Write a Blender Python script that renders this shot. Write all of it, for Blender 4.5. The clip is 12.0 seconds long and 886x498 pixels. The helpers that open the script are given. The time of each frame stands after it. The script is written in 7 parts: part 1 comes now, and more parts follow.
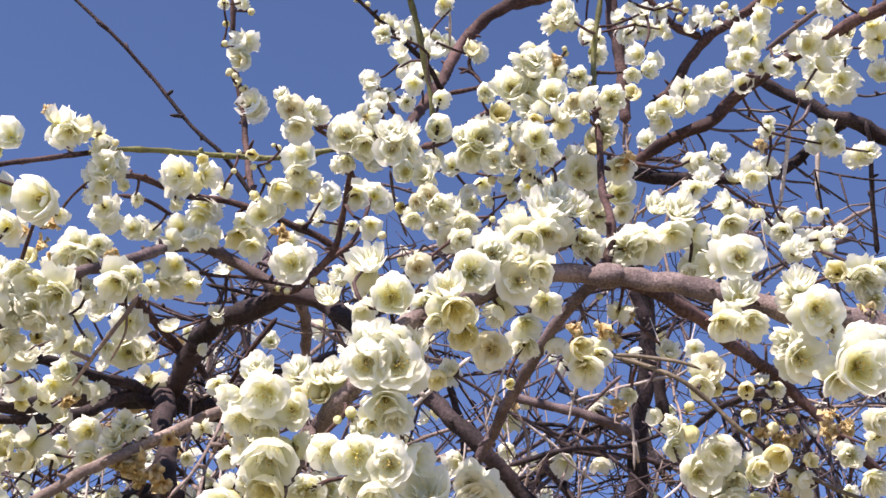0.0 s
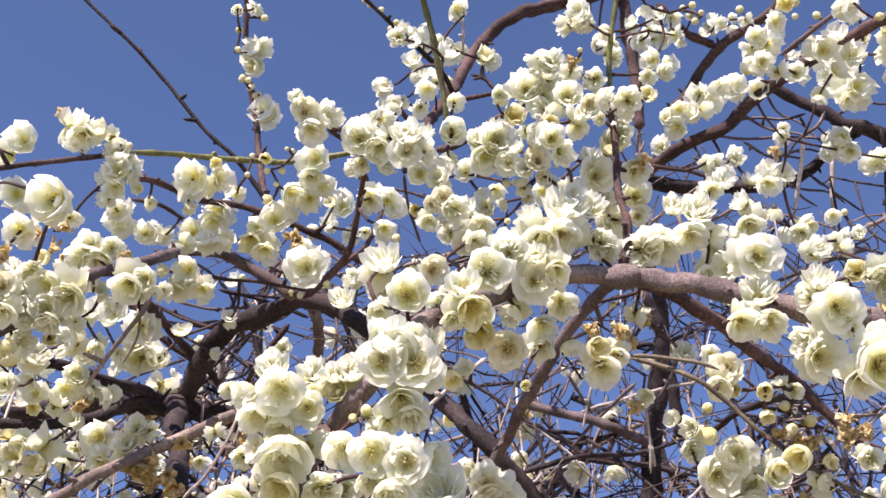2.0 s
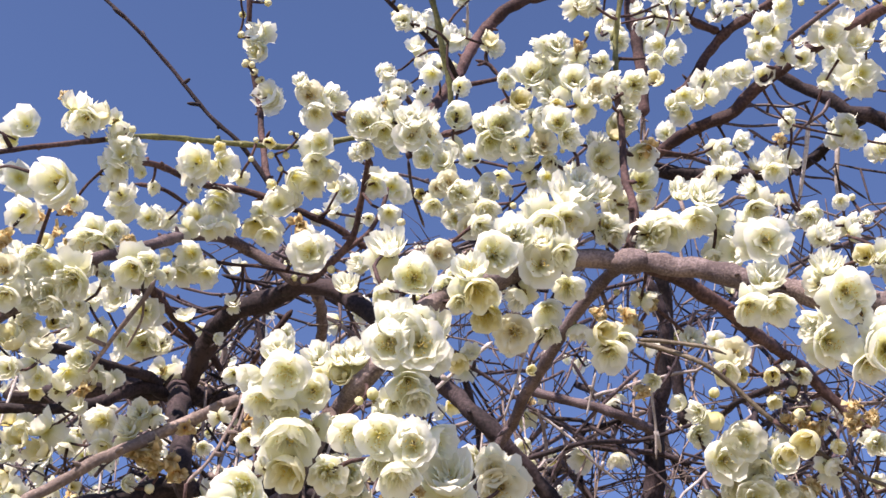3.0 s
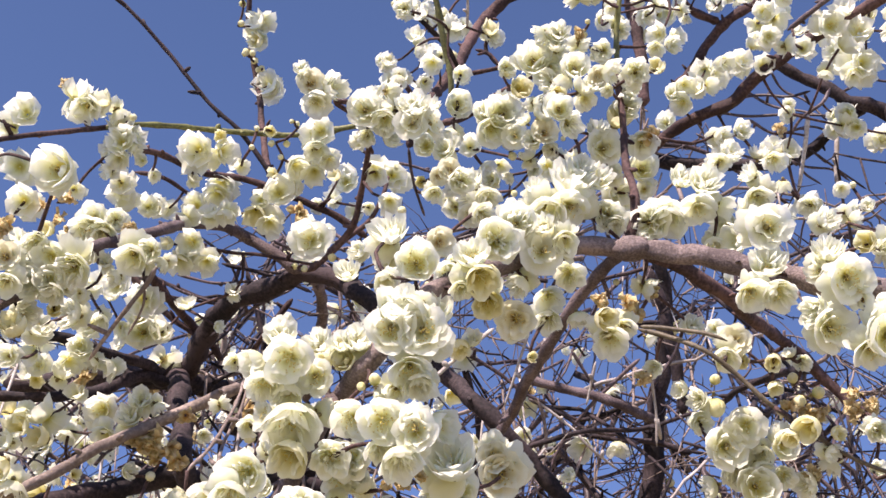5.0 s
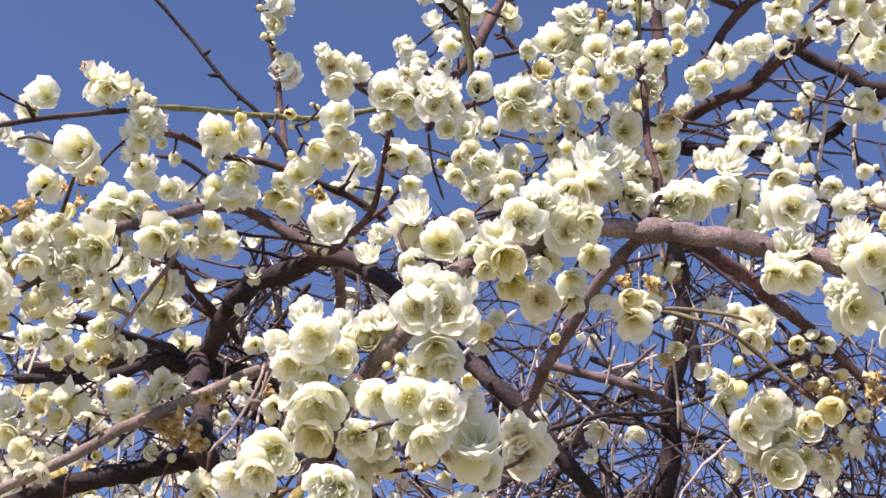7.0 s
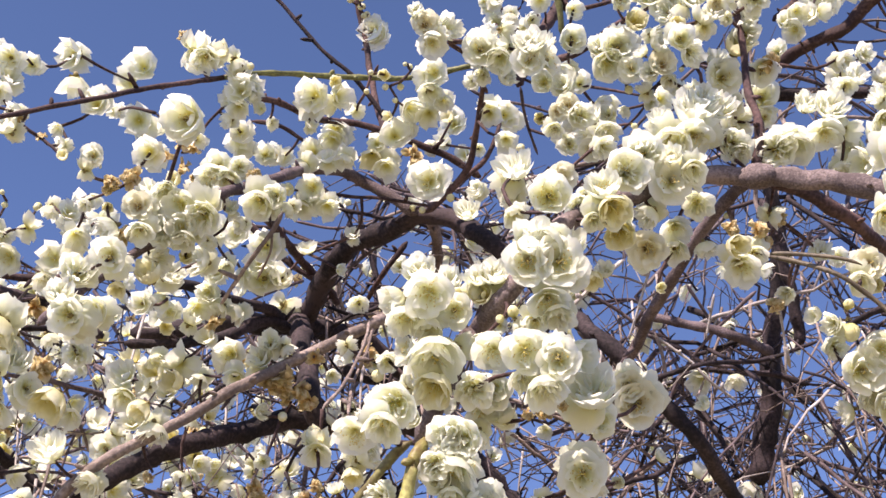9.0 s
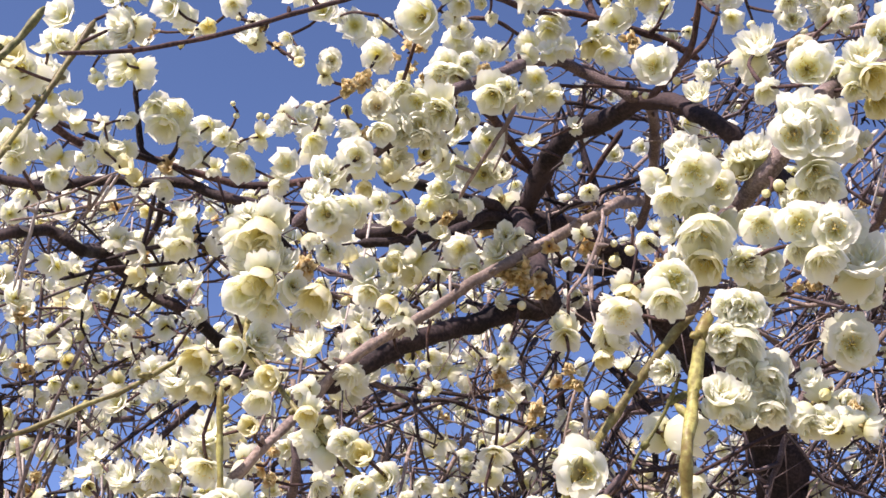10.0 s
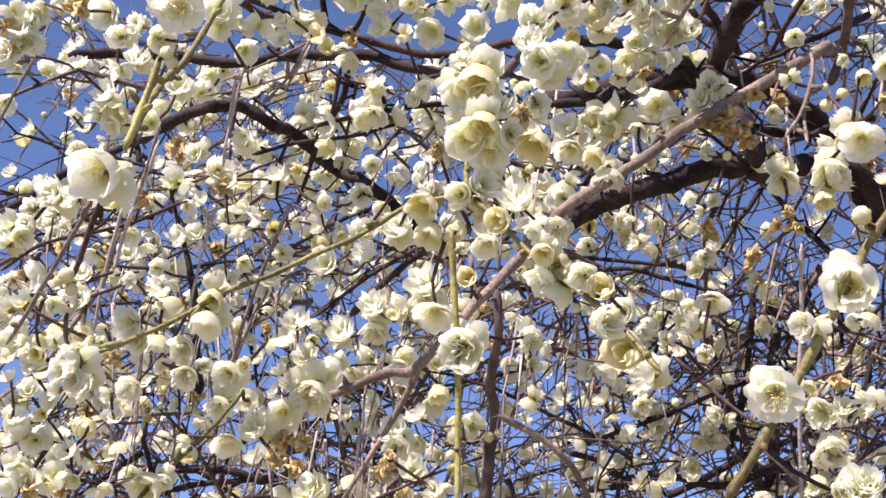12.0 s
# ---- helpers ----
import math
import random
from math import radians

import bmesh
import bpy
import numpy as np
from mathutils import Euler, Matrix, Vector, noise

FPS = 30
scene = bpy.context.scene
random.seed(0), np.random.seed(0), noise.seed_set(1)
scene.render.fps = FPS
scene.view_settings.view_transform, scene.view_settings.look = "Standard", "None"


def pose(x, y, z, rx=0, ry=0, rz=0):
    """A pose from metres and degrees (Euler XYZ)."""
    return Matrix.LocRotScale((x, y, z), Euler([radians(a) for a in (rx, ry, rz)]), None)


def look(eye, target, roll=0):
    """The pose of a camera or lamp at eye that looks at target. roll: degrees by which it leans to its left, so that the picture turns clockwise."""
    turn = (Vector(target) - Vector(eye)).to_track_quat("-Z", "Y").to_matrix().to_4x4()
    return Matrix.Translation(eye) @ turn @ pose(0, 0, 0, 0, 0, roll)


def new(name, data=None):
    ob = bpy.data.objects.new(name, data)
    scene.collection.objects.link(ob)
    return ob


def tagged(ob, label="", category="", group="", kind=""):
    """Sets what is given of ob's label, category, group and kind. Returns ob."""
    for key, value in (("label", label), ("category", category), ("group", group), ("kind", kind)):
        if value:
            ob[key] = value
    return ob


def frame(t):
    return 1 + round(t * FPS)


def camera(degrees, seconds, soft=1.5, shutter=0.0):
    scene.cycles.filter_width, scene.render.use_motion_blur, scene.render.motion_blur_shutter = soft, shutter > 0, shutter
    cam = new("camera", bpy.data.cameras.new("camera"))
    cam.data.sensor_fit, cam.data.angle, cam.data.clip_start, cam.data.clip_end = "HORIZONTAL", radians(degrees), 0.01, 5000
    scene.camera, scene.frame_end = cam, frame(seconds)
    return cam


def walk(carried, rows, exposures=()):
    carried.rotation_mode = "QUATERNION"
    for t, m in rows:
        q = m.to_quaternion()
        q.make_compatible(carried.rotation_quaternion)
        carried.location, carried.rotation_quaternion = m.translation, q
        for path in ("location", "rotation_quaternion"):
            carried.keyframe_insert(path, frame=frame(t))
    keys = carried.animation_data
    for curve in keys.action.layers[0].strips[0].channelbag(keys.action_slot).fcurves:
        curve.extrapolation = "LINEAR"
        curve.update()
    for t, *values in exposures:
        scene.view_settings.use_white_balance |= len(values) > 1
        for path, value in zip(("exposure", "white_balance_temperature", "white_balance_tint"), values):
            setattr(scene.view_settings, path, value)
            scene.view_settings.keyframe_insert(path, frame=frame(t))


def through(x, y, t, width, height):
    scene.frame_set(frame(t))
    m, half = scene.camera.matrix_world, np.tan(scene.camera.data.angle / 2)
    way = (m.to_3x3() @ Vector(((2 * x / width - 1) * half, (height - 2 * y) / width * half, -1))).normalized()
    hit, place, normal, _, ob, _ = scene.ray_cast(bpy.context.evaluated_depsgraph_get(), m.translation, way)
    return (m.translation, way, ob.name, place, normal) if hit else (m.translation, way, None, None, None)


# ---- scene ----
cam = camera(38, 12.0, soft=1.55)
walk(cam, [
    (0, pose(0.0000, 0.0000, 1.6000, 125.004, 0, -0.001) @ pose(0, 0, 0, 0, 0, -0.000)),
    (0.5, pose(0.0007, 0.0032, 1.5965, 125.502, 0, 0.149) @ pose(0, 0, 0, 0, 0, 0.243)),
    (1, pose(-0.0047, 0.0055, 1.5944, 125.660, 0, -0.064) @ pose(0, 0, 0, 0, 0, 0.021)),
    (1.5, pose(-0.0068, 0.0101, 1.5910, 125.976, 0, 0.047) @ pose(0, 0, 0, 0, 0, 0.115)),
    (2, pose(-0.0035, 0.0096, 1.5944, 125.818, 0, 0.496) @ pose(0, 0, 0, 0, 0, 0.371)),
    (2.5, pose(-0.0067, 0.0139, 1.5928, 125.447, 0, 0.424) @ pose(0, 0, 0, 0, 0, 0.449)),
    (3, pose(-0.0069, 0.0148, 1.5934, 125.402, 0, 0.477) @ pose(0, 0, 0, 0, 0, 0.518)),
    (5, pose(-0.0090, 0.0163, 1.5901, 125.109, 0, 0.339) @ pose(0, 0, 0, 0, 0, 0.485)),
    (5.5, pose(-0.0130, 0.0152, 1.5898, 124.745, 0, 0.485) @ pose(0, 0, 0, 0, 0, 0.438)),
    (6, pose(-0.0128, 0.0148, 1.5906, 124.502, 0, 0.780) @ pose(0, 0, 0, 0, 0, 0.799)),
    (6.5, pose(-0.0161, 0.0183, 1.5878, 124.640, 0, 0.781) @ pose(0, 0, 0, 0, 0, 0.848)),
    (8.5, pose(-0.0180, 0.0186, 1.5846, 123.914, 0, 2.226) @ pose(0, 0, 0, 0, 0, 0.728)),
    (9, pose(-0.0327, 0.0138, 1.5805, 122.750, 0, 4.816) @ pose(0, 0, 0, 0, 0, 1.110)),
    (9.5, pose(-0.0571, 0.0084, 1.5719, 120.183, 0, 9.036) @ pose(0, 0, 0, 0, 0, 1.644)),
    (10, pose(-0.0822, -0.0000, 1.5665, 118.128, 0, 12.765) @ pose(0, 0, 0, 0, 0, 2.145)),
    (10.5, pose(-0.1048, -0.0054, 1.5570, 117.067, 0, 15.569) @ pose(0, 0, 0, 0, 0, 3.038)),
    (11, pose(-0.1188, -0.0014, 1.5449, 114.946, 0, 16.760) @ pose(0, 0, 0, 0, 0, 2.916)),
    (11.5, pose(-0.1278, 0.0018, 1.5412, 113.632, 0, 17.696) @ pose(0, 0, 0, 0, 0, 2.617)),
    (12, pose(-0.1378, 0.0039, 1.5340, 113.780, 0, 18.685) @ pose(0, 0, 0, 0, 0, 2.918)),
], exposures=[(0, 1.06, 6980, 25), (8.5, 1.06, 7060, 25.5), (12, 0.95, 7040, 26)])

# ---- sky, sun and exposure ----
SUN_ELEVATION, SUN_AZIMUTH = radians(50), radians(209)  # azimuth clockwise from +y
world = bpy.data.worlds.new("spring_sky")
scene.world = world
world.use_nodes = True
sky = world.node_tree.nodes.new("ShaderNodeTexSky")
sky.sky_type = "NISHITA"
sky.sun_disc = False
sky.sun_elevation = SUN_ELEVATION
sky.sun_rotation = SUN_AZIMUTH
sky.altitude = 300
sky.air_density = 0.48
sky.dust_density = 0.0
sky.ozone_density = 5.8
background = world.node_tree.nodes["Background"]
background.inputs[1].default_value = 0.142
world.node_tree.links.new(sky.outputs[0], background.inputs[0])

sun_data = bpy.data.lights.new("sun", "SUN")
sun_data.energy = 4.55
sun_data.angle = radians(0.53)
sun_data.color = (1.0, 0.95, 0.865)
sun = new("sun", sun_data)
to_sun = Vector((math.sin(SUN_AZIMUTH) * math.cos(SUN_ELEVATION), math.cos(SUN_AZIMUTH) * math.cos(SUN_ELEVATION), math.sin(SUN_ELEVATION)))
sun.matrix_basis = look(to_sun * 20, (0, 0, 0))

# ---- materials ----
rng = random.Random(7)


def node_material(name):
    m = bpy.data.materials.new(name)
    m.use_nodes = True
    return m, m.node_tree.nodes, m.node_tree.links, m.node_tree.nodes["Principled BSDF"]


def ramp_of(nodes, stops):
    r = nodes.new("ShaderNodeValToRGB")
    while len(r.color_ramp.elements) < len(stops):
        r.color_ramp.elements.new(0.5)
    for e, (at, c) in zip(r.color_ramp.elements, stops):
        e.position, e.color = at, (*c, 1)
    return r


def bark(name, dark, light, scale=60.0, rough=0.85, bump=0.6):
    m, nodes, links, bsdf = node_material(name)
    co = nodes.new("ShaderNodeTexCoord")
    coarse, fine = nodes.new("ShaderNodeTexNoise"), nodes.new("ShaderNodeTexNoise")
    coarse.inputs["Scale"].default_value, coarse.inputs["Detail"].default_value = scale * 0.5, 5
    fine.inputs["Scale"].default_value, fine.inputs["Detail"].default_value = scale * 7, 6
    links.new(co.outputs["Object"], coarse.inputs["Vector"])
    links.new(co.outputs["Object"], fine.inputs["Vector"])
    mixed = nodes.new("ShaderNodeMath")
    mixed.operation = "MULTIPLY_ADD"
    mixed.inputs[1].default_value = 0.55
    half = nodes.new("ShaderNodeMath")
    half.operation = "MULTIPLY"
    half.inputs[1].default_value = 0.45
    links.new(fine.outputs["Fac"], half.inputs[0])
    links.new(coarse.outputs["Fac"], mixed.inputs[0])
    links.new(half.outputs[0], mixed.inputs[2])
    r = ramp_of(nodes, [(0.40, dark), (0.50, tuple((a + b) / 2.4 for a, b in zip(dark, light))), (0.60, light)])
    links.new(mixed.outputs[0], r.inputs[0])
    links.new(r.outputs[0], bsdf.inputs["Base Color"])
    b = nodes.new("ShaderNodeBump")
    b.inputs["Strength"].default_value, b.inputs["Distance"].default_value = bump, 0.002
    links.new(mixed.outputs[0], b.inputs["Height"])
    links.new(b.outputs[0], bsdf.inputs["Normal"])
    bsdf.inputs["Roughness"].default_value = rough
    bsdf.inputs["Specular IOR Level"].default_value = 0.35
    return m


BARK = {
    "grey": bark("grey_plum_bark", (0.085, 0.062, 0.062), (0.26, 0.20, 0.195), scale=110),
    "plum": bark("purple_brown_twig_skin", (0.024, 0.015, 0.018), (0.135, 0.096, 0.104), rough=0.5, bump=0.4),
    "purple": bark("purplish_grey_bark", (0.06, 0.042, 0.046), (0.17, 0.128, 0.135), scale=110),
    "tan": bark("greyish_brown_shoot_skin", (0.075, 0.058, 0.042), (0.17, 0.14, 0.10), rough=0.6, bump=0.3),
    # dark purple-brown bark, deepened to near black by shade painted into the colour
    "dark": bark("shaded_dark_bark", (0.009, 0.006, 0.008), (0.056, 0.038, 0.043)),
    # lit: grey bark made paler, sunlight painted into its colour
    "lit": bark("sunlit_grey_bark", (0.13, 0.098, 0.088), (0.33, 0.26, 0.235)),
    "red": bark("reddish_brown_bark", (0.032, 0.017, 0.018), (0.125, 0.072, 0.07)),
    "brown": bark("brown_twig_bark", (0.028, 0.015, 0.016), (0.115, 0.066, 0.062)),
    "pale": bark("dry_pale_bark", (0.30, 0.26, 0.25), (0.55, 0.50, 0.48)),
    "green": bark("green_shoot_skin", (0.07, 0.07, 0.022), (0.19, 0.19, 0.065), rough=0.55, bump=0.25),
    "olive": bark("olive_shoot_skin", (0.10, 0.075, 0.03), (0.28, 0.26, 0.10), rough=0.55, bump=0.35),
    "yellow": bark("yellow_green_shoot_skin", (0.17, 0.125, 0.040), (0.41, 0.39, 0.13), rough=0.5, bump=0.35),
}


def petal_material(name, base, edge, glow, through=0.42, random_tint=0.10):
    """Thin petals: diffuse with light shining through; the base of each petal is tinted."""
    m, nodes, links, bsdf = node_material(name)
    out = nodes["Material Output"]
    attr = nodes.new("ShaderNodeAttribute")
    attr.attribute_name = "reach"
    noise_tex = nodes.new("ShaderNodeTexNoise")
    noise_tex.inputs["Scale"].default_value, noise_tex.inputs["Detail"].default_value = 220, 4
    co = nodes.new("ShaderNodeTexCoord")
    links.new(co.outputs["Object"], noise_tex.inputs["Vector"])
    r = ramp_of(nodes, [(0.08, glow), (0.36, base), (0.85, edge)])
    links.new(attr.outputs["Fac"], r.inputs[0])
    tint = nodes.new("ShaderNodeMix")
    tint.data_type, tint.blend_type = "RGBA", "MULTIPLY"
    tint.inputs["Factor"].default_value = 1.0
    spots = ramp_of(nodes, [(0.3, (1 - random_tint, 1 - random_tint, 1 - 1.6 * random_tint)), (0.62, (1, 1, 1))])
    links.new(noise_tex.outputs["Fac"], spots.inputs[0])
    links.new(r.outputs[0], tint.inputs["A"])
    links.new(spots.outputs[0], tint.inputs["B"])
    links.new(tint.outputs["Result"], bsdf.inputs["Base Color"])
    bsdf.inputs["Roughness"].default_value = 0.6
    bsdf.inputs["Specular IOR Level"].default_value = 0.25
    shine = nodes.new("ShaderNodeBsdfTranslucent")
    links.new(tint.outputs["Result"], shine.inputs["Color"])
    mix = nodes.new("ShaderNodeMixShader")
    mix.inputs[0].default_value = through
    links.new(bsdf.outputs[0], mix.inputs[1])
    links.new(shine.outputs[0], mix.inputs[2])
    links.new(mix.outputs[0], out.inputs["Surface"])
    return m


def plain(name, colour, rough=0.6):
    m, nodes, links, bsdf = node_material(name)
    n = nodes.new("ShaderNodeTexNoise")
    n.inputs["Scale"].default_value = 300
    co = nodes.new("ShaderNodeTexCoord")
    links.new(co.outputs["Object"], n.inputs["Vector"])
    r = ramp_of(nodes, [(0.3, tuple(c * 0.7 for c in colour)), (0.7, tuple(min(1, c * 1.2) for c in colour))])
    links.new(n.outputs["Fac"], r.inputs[0])
    links.new(r.outputs[0], bsdf.inputs["Base Color"])
    bsdf.inputs["Roughness"].default_value = rough
    return m


PETAL = petal_material("cream_white_petal", (0.875, 0.88, 0.67), (0.90, 0.91, 0.83), (0.77, 0.72, 0.26), through=0.66, random_tint=0.04)
YOUNG = petal_material("greenish_yellow_petal", (0.84, 0.79, 0.44), (0.90, 0.88, 0.68), (0.60, 0.50, 0.10), through=0.5)
BUD = petal_material("pale_yellow_bud", (0.80, 0.76, 0.42), (0.86, 0.84, 0.62), (0.50, 0.50, 0.14), through=0.3)
FADED = petal_material("faded_tan_petal", (0.72, 0.50, 0.23), (0.85, 0.72, 0.47), (0.44, 0.22, 0.06), random_tint=0.3)
AGED = petal_material("ageing_white_petal", (0.86, 0.82, 0.62), (0.89, 0.88, 0.76), (0.42, 0.25, 0.08), random_tint=0.14)
STAMEN = plain("yellow_stamen", (0.78, 0.60, 0.16))
CALYX = plain("brownish_green_calyx", (0.22, 0.17, 0.06))
BLOSSOM_MATERIALS = [PETAL, YOUNG, BUD, FADED, STAMEN, CALYX, AGED]

# ---- shapes shared by all blossoms: unit size (one across), facing +z ----


class Shape:
    """Points, faces, a material slot a face and the reach along the petal a point."""

    def __init__(self):
        self.points, self.faces, self.slots, self.reach = [], [], [], []

    def grid(self, rows, slot, reach):
        first, wide = len(self.points), len(rows[0])
        for row, how_far in zip(rows, reach):
            self.points += row
            self.reach += [how_far] * wide
        for i in range(len(rows) - 1):
            for j in range(wide - 1):
                a = first + i * wide + j
                self.faces.append((a, a + 1, a + wide + 1, a + wide))
                self.slots.append(slot)

    def ready(self):
        self.points, self.reach = np.array(self.points), np.array(self.reach)
        return self


def petal(shape, turn, length, width, rise, cup, slot, dice, across=4, along=4, ruffle=0.05):
    """One obovate, cupped petal that leaves the middle at the angle rise and bends back by cup."""
    rows, reach = [], []
    lean, phase, skew = dice.uniform(-0.12, 0.12), dice.uniform(0, 6.28), dice.uniform(-0.2, 0.2)
    r, z = 0.03, 0.0
    for i in range(along + 1):
        t = i / along
        half = width * (0.16 + 0.95 * math.sin(math.pi * min(1.0, t * 0.86 + 0.06)) ** 0.8) * (1 if t < 0.95 else 0.75)
        tilt = rise - cup * t + dice.uniform(-0.06, 0.06)
        if i:
            r += length / along * math.cos(tilt)
            z += length / along * math.sin(tilt)
        row = []
        for j in range(across + 1):
            s = j / across * 2 - 1
            wave = ruffle * t * math.sin(phase + s * 5.0 + t * 3) + dice.uniform(-0.25, 0.25) * ruffle * t
            y = s * half
            lift = 0.28 * width * s * s * math.sin(math.pi * 0.5 * min(1, t * 1.3)) + wave
            notch = -0.10 * length * t ** 3 * (1 if s == 0 else 0.25 * s * s)
            x2 = r + notch - math.sin(tilt) * lift * 0.8
            z2 = z + math.cos(tilt) * lift
            a = turn + lean + skew * t * 0.4
            row.append((x2 * math.cos(a) - y * math.sin(a), x2 * math.sin(a) + y * math.cos(a), z2))
        rows.append(row)
        reach.append(t)
    shape.grid(rows, slot, reach)


def ball(shape, centre, radius, slot, rings=5, round_=8, stretch=1.0, wrinkle=0.0, dice=None):
    rows, reach = [], []
    for i in range(rings + 1):
        a = math.pi * i / rings
        row = []
        for j in range(round_ + 1):
            b = 2 * math.pi * (j % round_) / round_
            k = radius * (1 + (wrinkle * math.sin(b * 2.5 + a * 2) if wrinkle else 0))
            row.append((centre[0] + k * math.sin(a) * math.cos(b), centre[1] + k * math.sin(a) * math.sin(b), centre[2] - radius * stretch * math.cos(a)))
        rows.append(row)
        reach.append(i / rings)
    shape.grid(rows, slot, reach)


MIDDLE = 0.17  # how far the foot of a blossom lies behind its middle


def calyx_shape():
    s = Shape()
    ball(s, (0, 0, -0.10), 0.085, 0, rings=4, round_=7, stretch=1.25)
    for k in range(5):
        petal(s, k * 1.2566 + 0.6, 0.20, 0.085, 0.35, 0.9, 0, random.Random(k), across=2, along=3, ruffle=0.0)
    s.ready()
    s.points[:, 2] -= MIDDLE
    return s


def stamen_shape(dice, many=34, length=0.36):
    s = Shape()
    for _ in range(many):
        a, open_ = dice.uniform(0, 6.283), dice.uniform(0.05, 0.95)
        n = length * dice.uniform(0.7, 1.15)
        tip = Vector((math.cos(a) * math.sin(open_), math.sin(a) * math.sin(open_), math.cos(open_))) * n
        tip.z -= MIDDLE
        side = Vector((-math.sin(a), math.cos(a), 0)) * 0.006
        foot = Vector((0, 0, -MIDDLE))
        s.grid([[tuple(foot - side), tuple(foot + side)], [tuple(tip - side), tuple(tip + side)]], 0, [0.2, 1])
        ball(s, tuple(tip), 0.024, 1, rings=2, round_=3)
    return s.ready()


def bowl_petal(shape, turn, length, spread, rise, steep, flare, slot, dice, grain, ruffle):
    """One broad petal of a round bowl: it leaves the middle at the angle rise, steepens, and flares at its scalloped edge."""
    across, along = grain
    fine = 24
    course = [(0.02, 0.0)]
    for i in range(fine):
        t = (i + 0.5) / fine
        lean = rise + (steep - rise) * min(1.0, t / 0.7) - flare * max(0.0, (t - 0.72) / 0.28)
        r, z = course[-1]
        course.append((r + length / fine * math.cos(lean), z + length / fine * math.sin(lean)))
    phase, twist, lap = dice.uniform(0, 6.28), dice.uniform(-0.08, 0.08), dice.uniform(0.02, 0.07)
    notch = dice.uniform(0.0, 0.05)
    rows, reach = [], []
    for i in range(along + 1):
        t = i / along
        row = []
        for j in range(across + 1):
            q = math.sin(math.pi * (j / across - 0.5))
            at = t * (0.64 + 0.36 * math.sqrt(max(0.0, 1 - q * q)) - notch * max(0.0, 1 - 3 * abs(q)) * t)
            k = min(fine - 1, int(at * fine))
            part_way = at * fine - k
            r = course[k][0] + (course[k + 1][0] - course[k][0]) * part_way
            z = course[k][1] + (course[k + 1][1] - course[k][1]) * part_way
            wave = ruffle * t * t * math.sin(phase + q * 4.0 + t * 2) + dice.uniform(-0.2, 0.2) * ruffle * t
            a = turn + twist * t + q * spread * (0.85 + 0.15 * math.sin(math.pi * min(1.0, t * 0.9)))
            r = r * (1 + lap * q) + wave * 0.7
            row.append((r * math.cos(a), r * math.sin(a), z + wave))
        rows.append(row)
        reach.append(t)
    shape.grid(rows, slot, reach)


def bloom(seed, rings, slot, grain=(8, 6), ruffle=0.038):
    """A double blossom of rings of petals (count, length, half-width, rise, steep, flare), one across, about its middle."""
    dice, s = random.Random(seed), Shape()
    for ring, (count, length, spread, rise, steep, flare) in enumerate(rings):
        first = dice.uniform(0, 6.28)
        for k in range(count):
            turn = first + 6.283 * k / count + dice.uniform(-0.16, 0.16) * (1 + ring)
            bend = dice.uniform(-0.09, 0.09)
            bowl_petal(s, turn, length * dice.uniform(0.9 - 0.05 * ring, 1.08), spread * dice.uniform(0.9, 1.12), rise + bend, steep + bend + dice.uniform(-0.2, 0.2) * min(ring, 2), flare + dice.uniform(-0.2, 0.2), slot, dice, grain, ruffle * (0.8 + 0.7 * ring))
    s.ready()
    wide = np.percentile(np.linalg.norm(s.points[:, :2], axis=1), 96)
    s.points *= 0.5 / wide
    s.points[:, 2] -= MIDDLE
    return s


OPEN_RINGS = [(6, 0.62, 0.80, 0.02, 1.05, 0.30), (6, 0.52, 0.74, 0.42, 1.20, 0.35)]
FLAT_RINGS = [(6, 0.58, 0.80, 0.0, 0.60, 0.20), (6, 0.46, 0.74, 0.30, 0.95, 0.30)]
FULL_RINGS = [(7, 0.64, 0.74, -0.10, 1.25, 0.15), (7, 0.58, 0.70, 0.25, 1.40, 0.35), (7, 0.48, 0.62, 0.62, 1.45, 0.5), (6, 0.35, 0.58, 1.0, 1.5, 0.5)]
FAR_RINGS = [(6, 0.64, 0.80, -0.05, 1.25, 0.2), (6, 0.50, 0.72, 0.50, 1.45, 0.5)]
BELL_RINGS = [(6, 0.66, 0.82, 0.06, 1.50, 0.20), (6, 0.54, 0.76, 0.46, 1.5, 0.3)]
CUP_RINGS = [(6, 0.66, 0.80, 0.15, 1.55, 0.0), (5, 0.54, 0.78, 0.5, 1.6, 0.0)]


def bud_shape(seed):
    dice, s = random.Random(seed), Shape()
    ball(s, (0, 0, 0.36), 0.42, 2, rings=6, round_=9, stretch=1.05, wrinkle=0.05)
    for k in range(4):
        petal(s, 1.57 * k + dice.uniform(-0.3, 0.3), 0.85, 0.34, 0.2, -1.9, 2, dice, 3, 5, ruffle=0.01)
    return s.ready()


def faded_shape(seed, fine=True):
    dice, s = random.Random(seed), Shape()
    for k in range(22 if fine else 12):
        petal(s, dice.uniform(0, 6.283), dice.uniform(0.25, 0.5), dice.uniform(0.09, 0.2), dice.uniform(-0.2, 1.4), dice.uniform(-1.2, 1.2), 3, dice, 3, 3, ruffle=0.16)
    return s.ready()


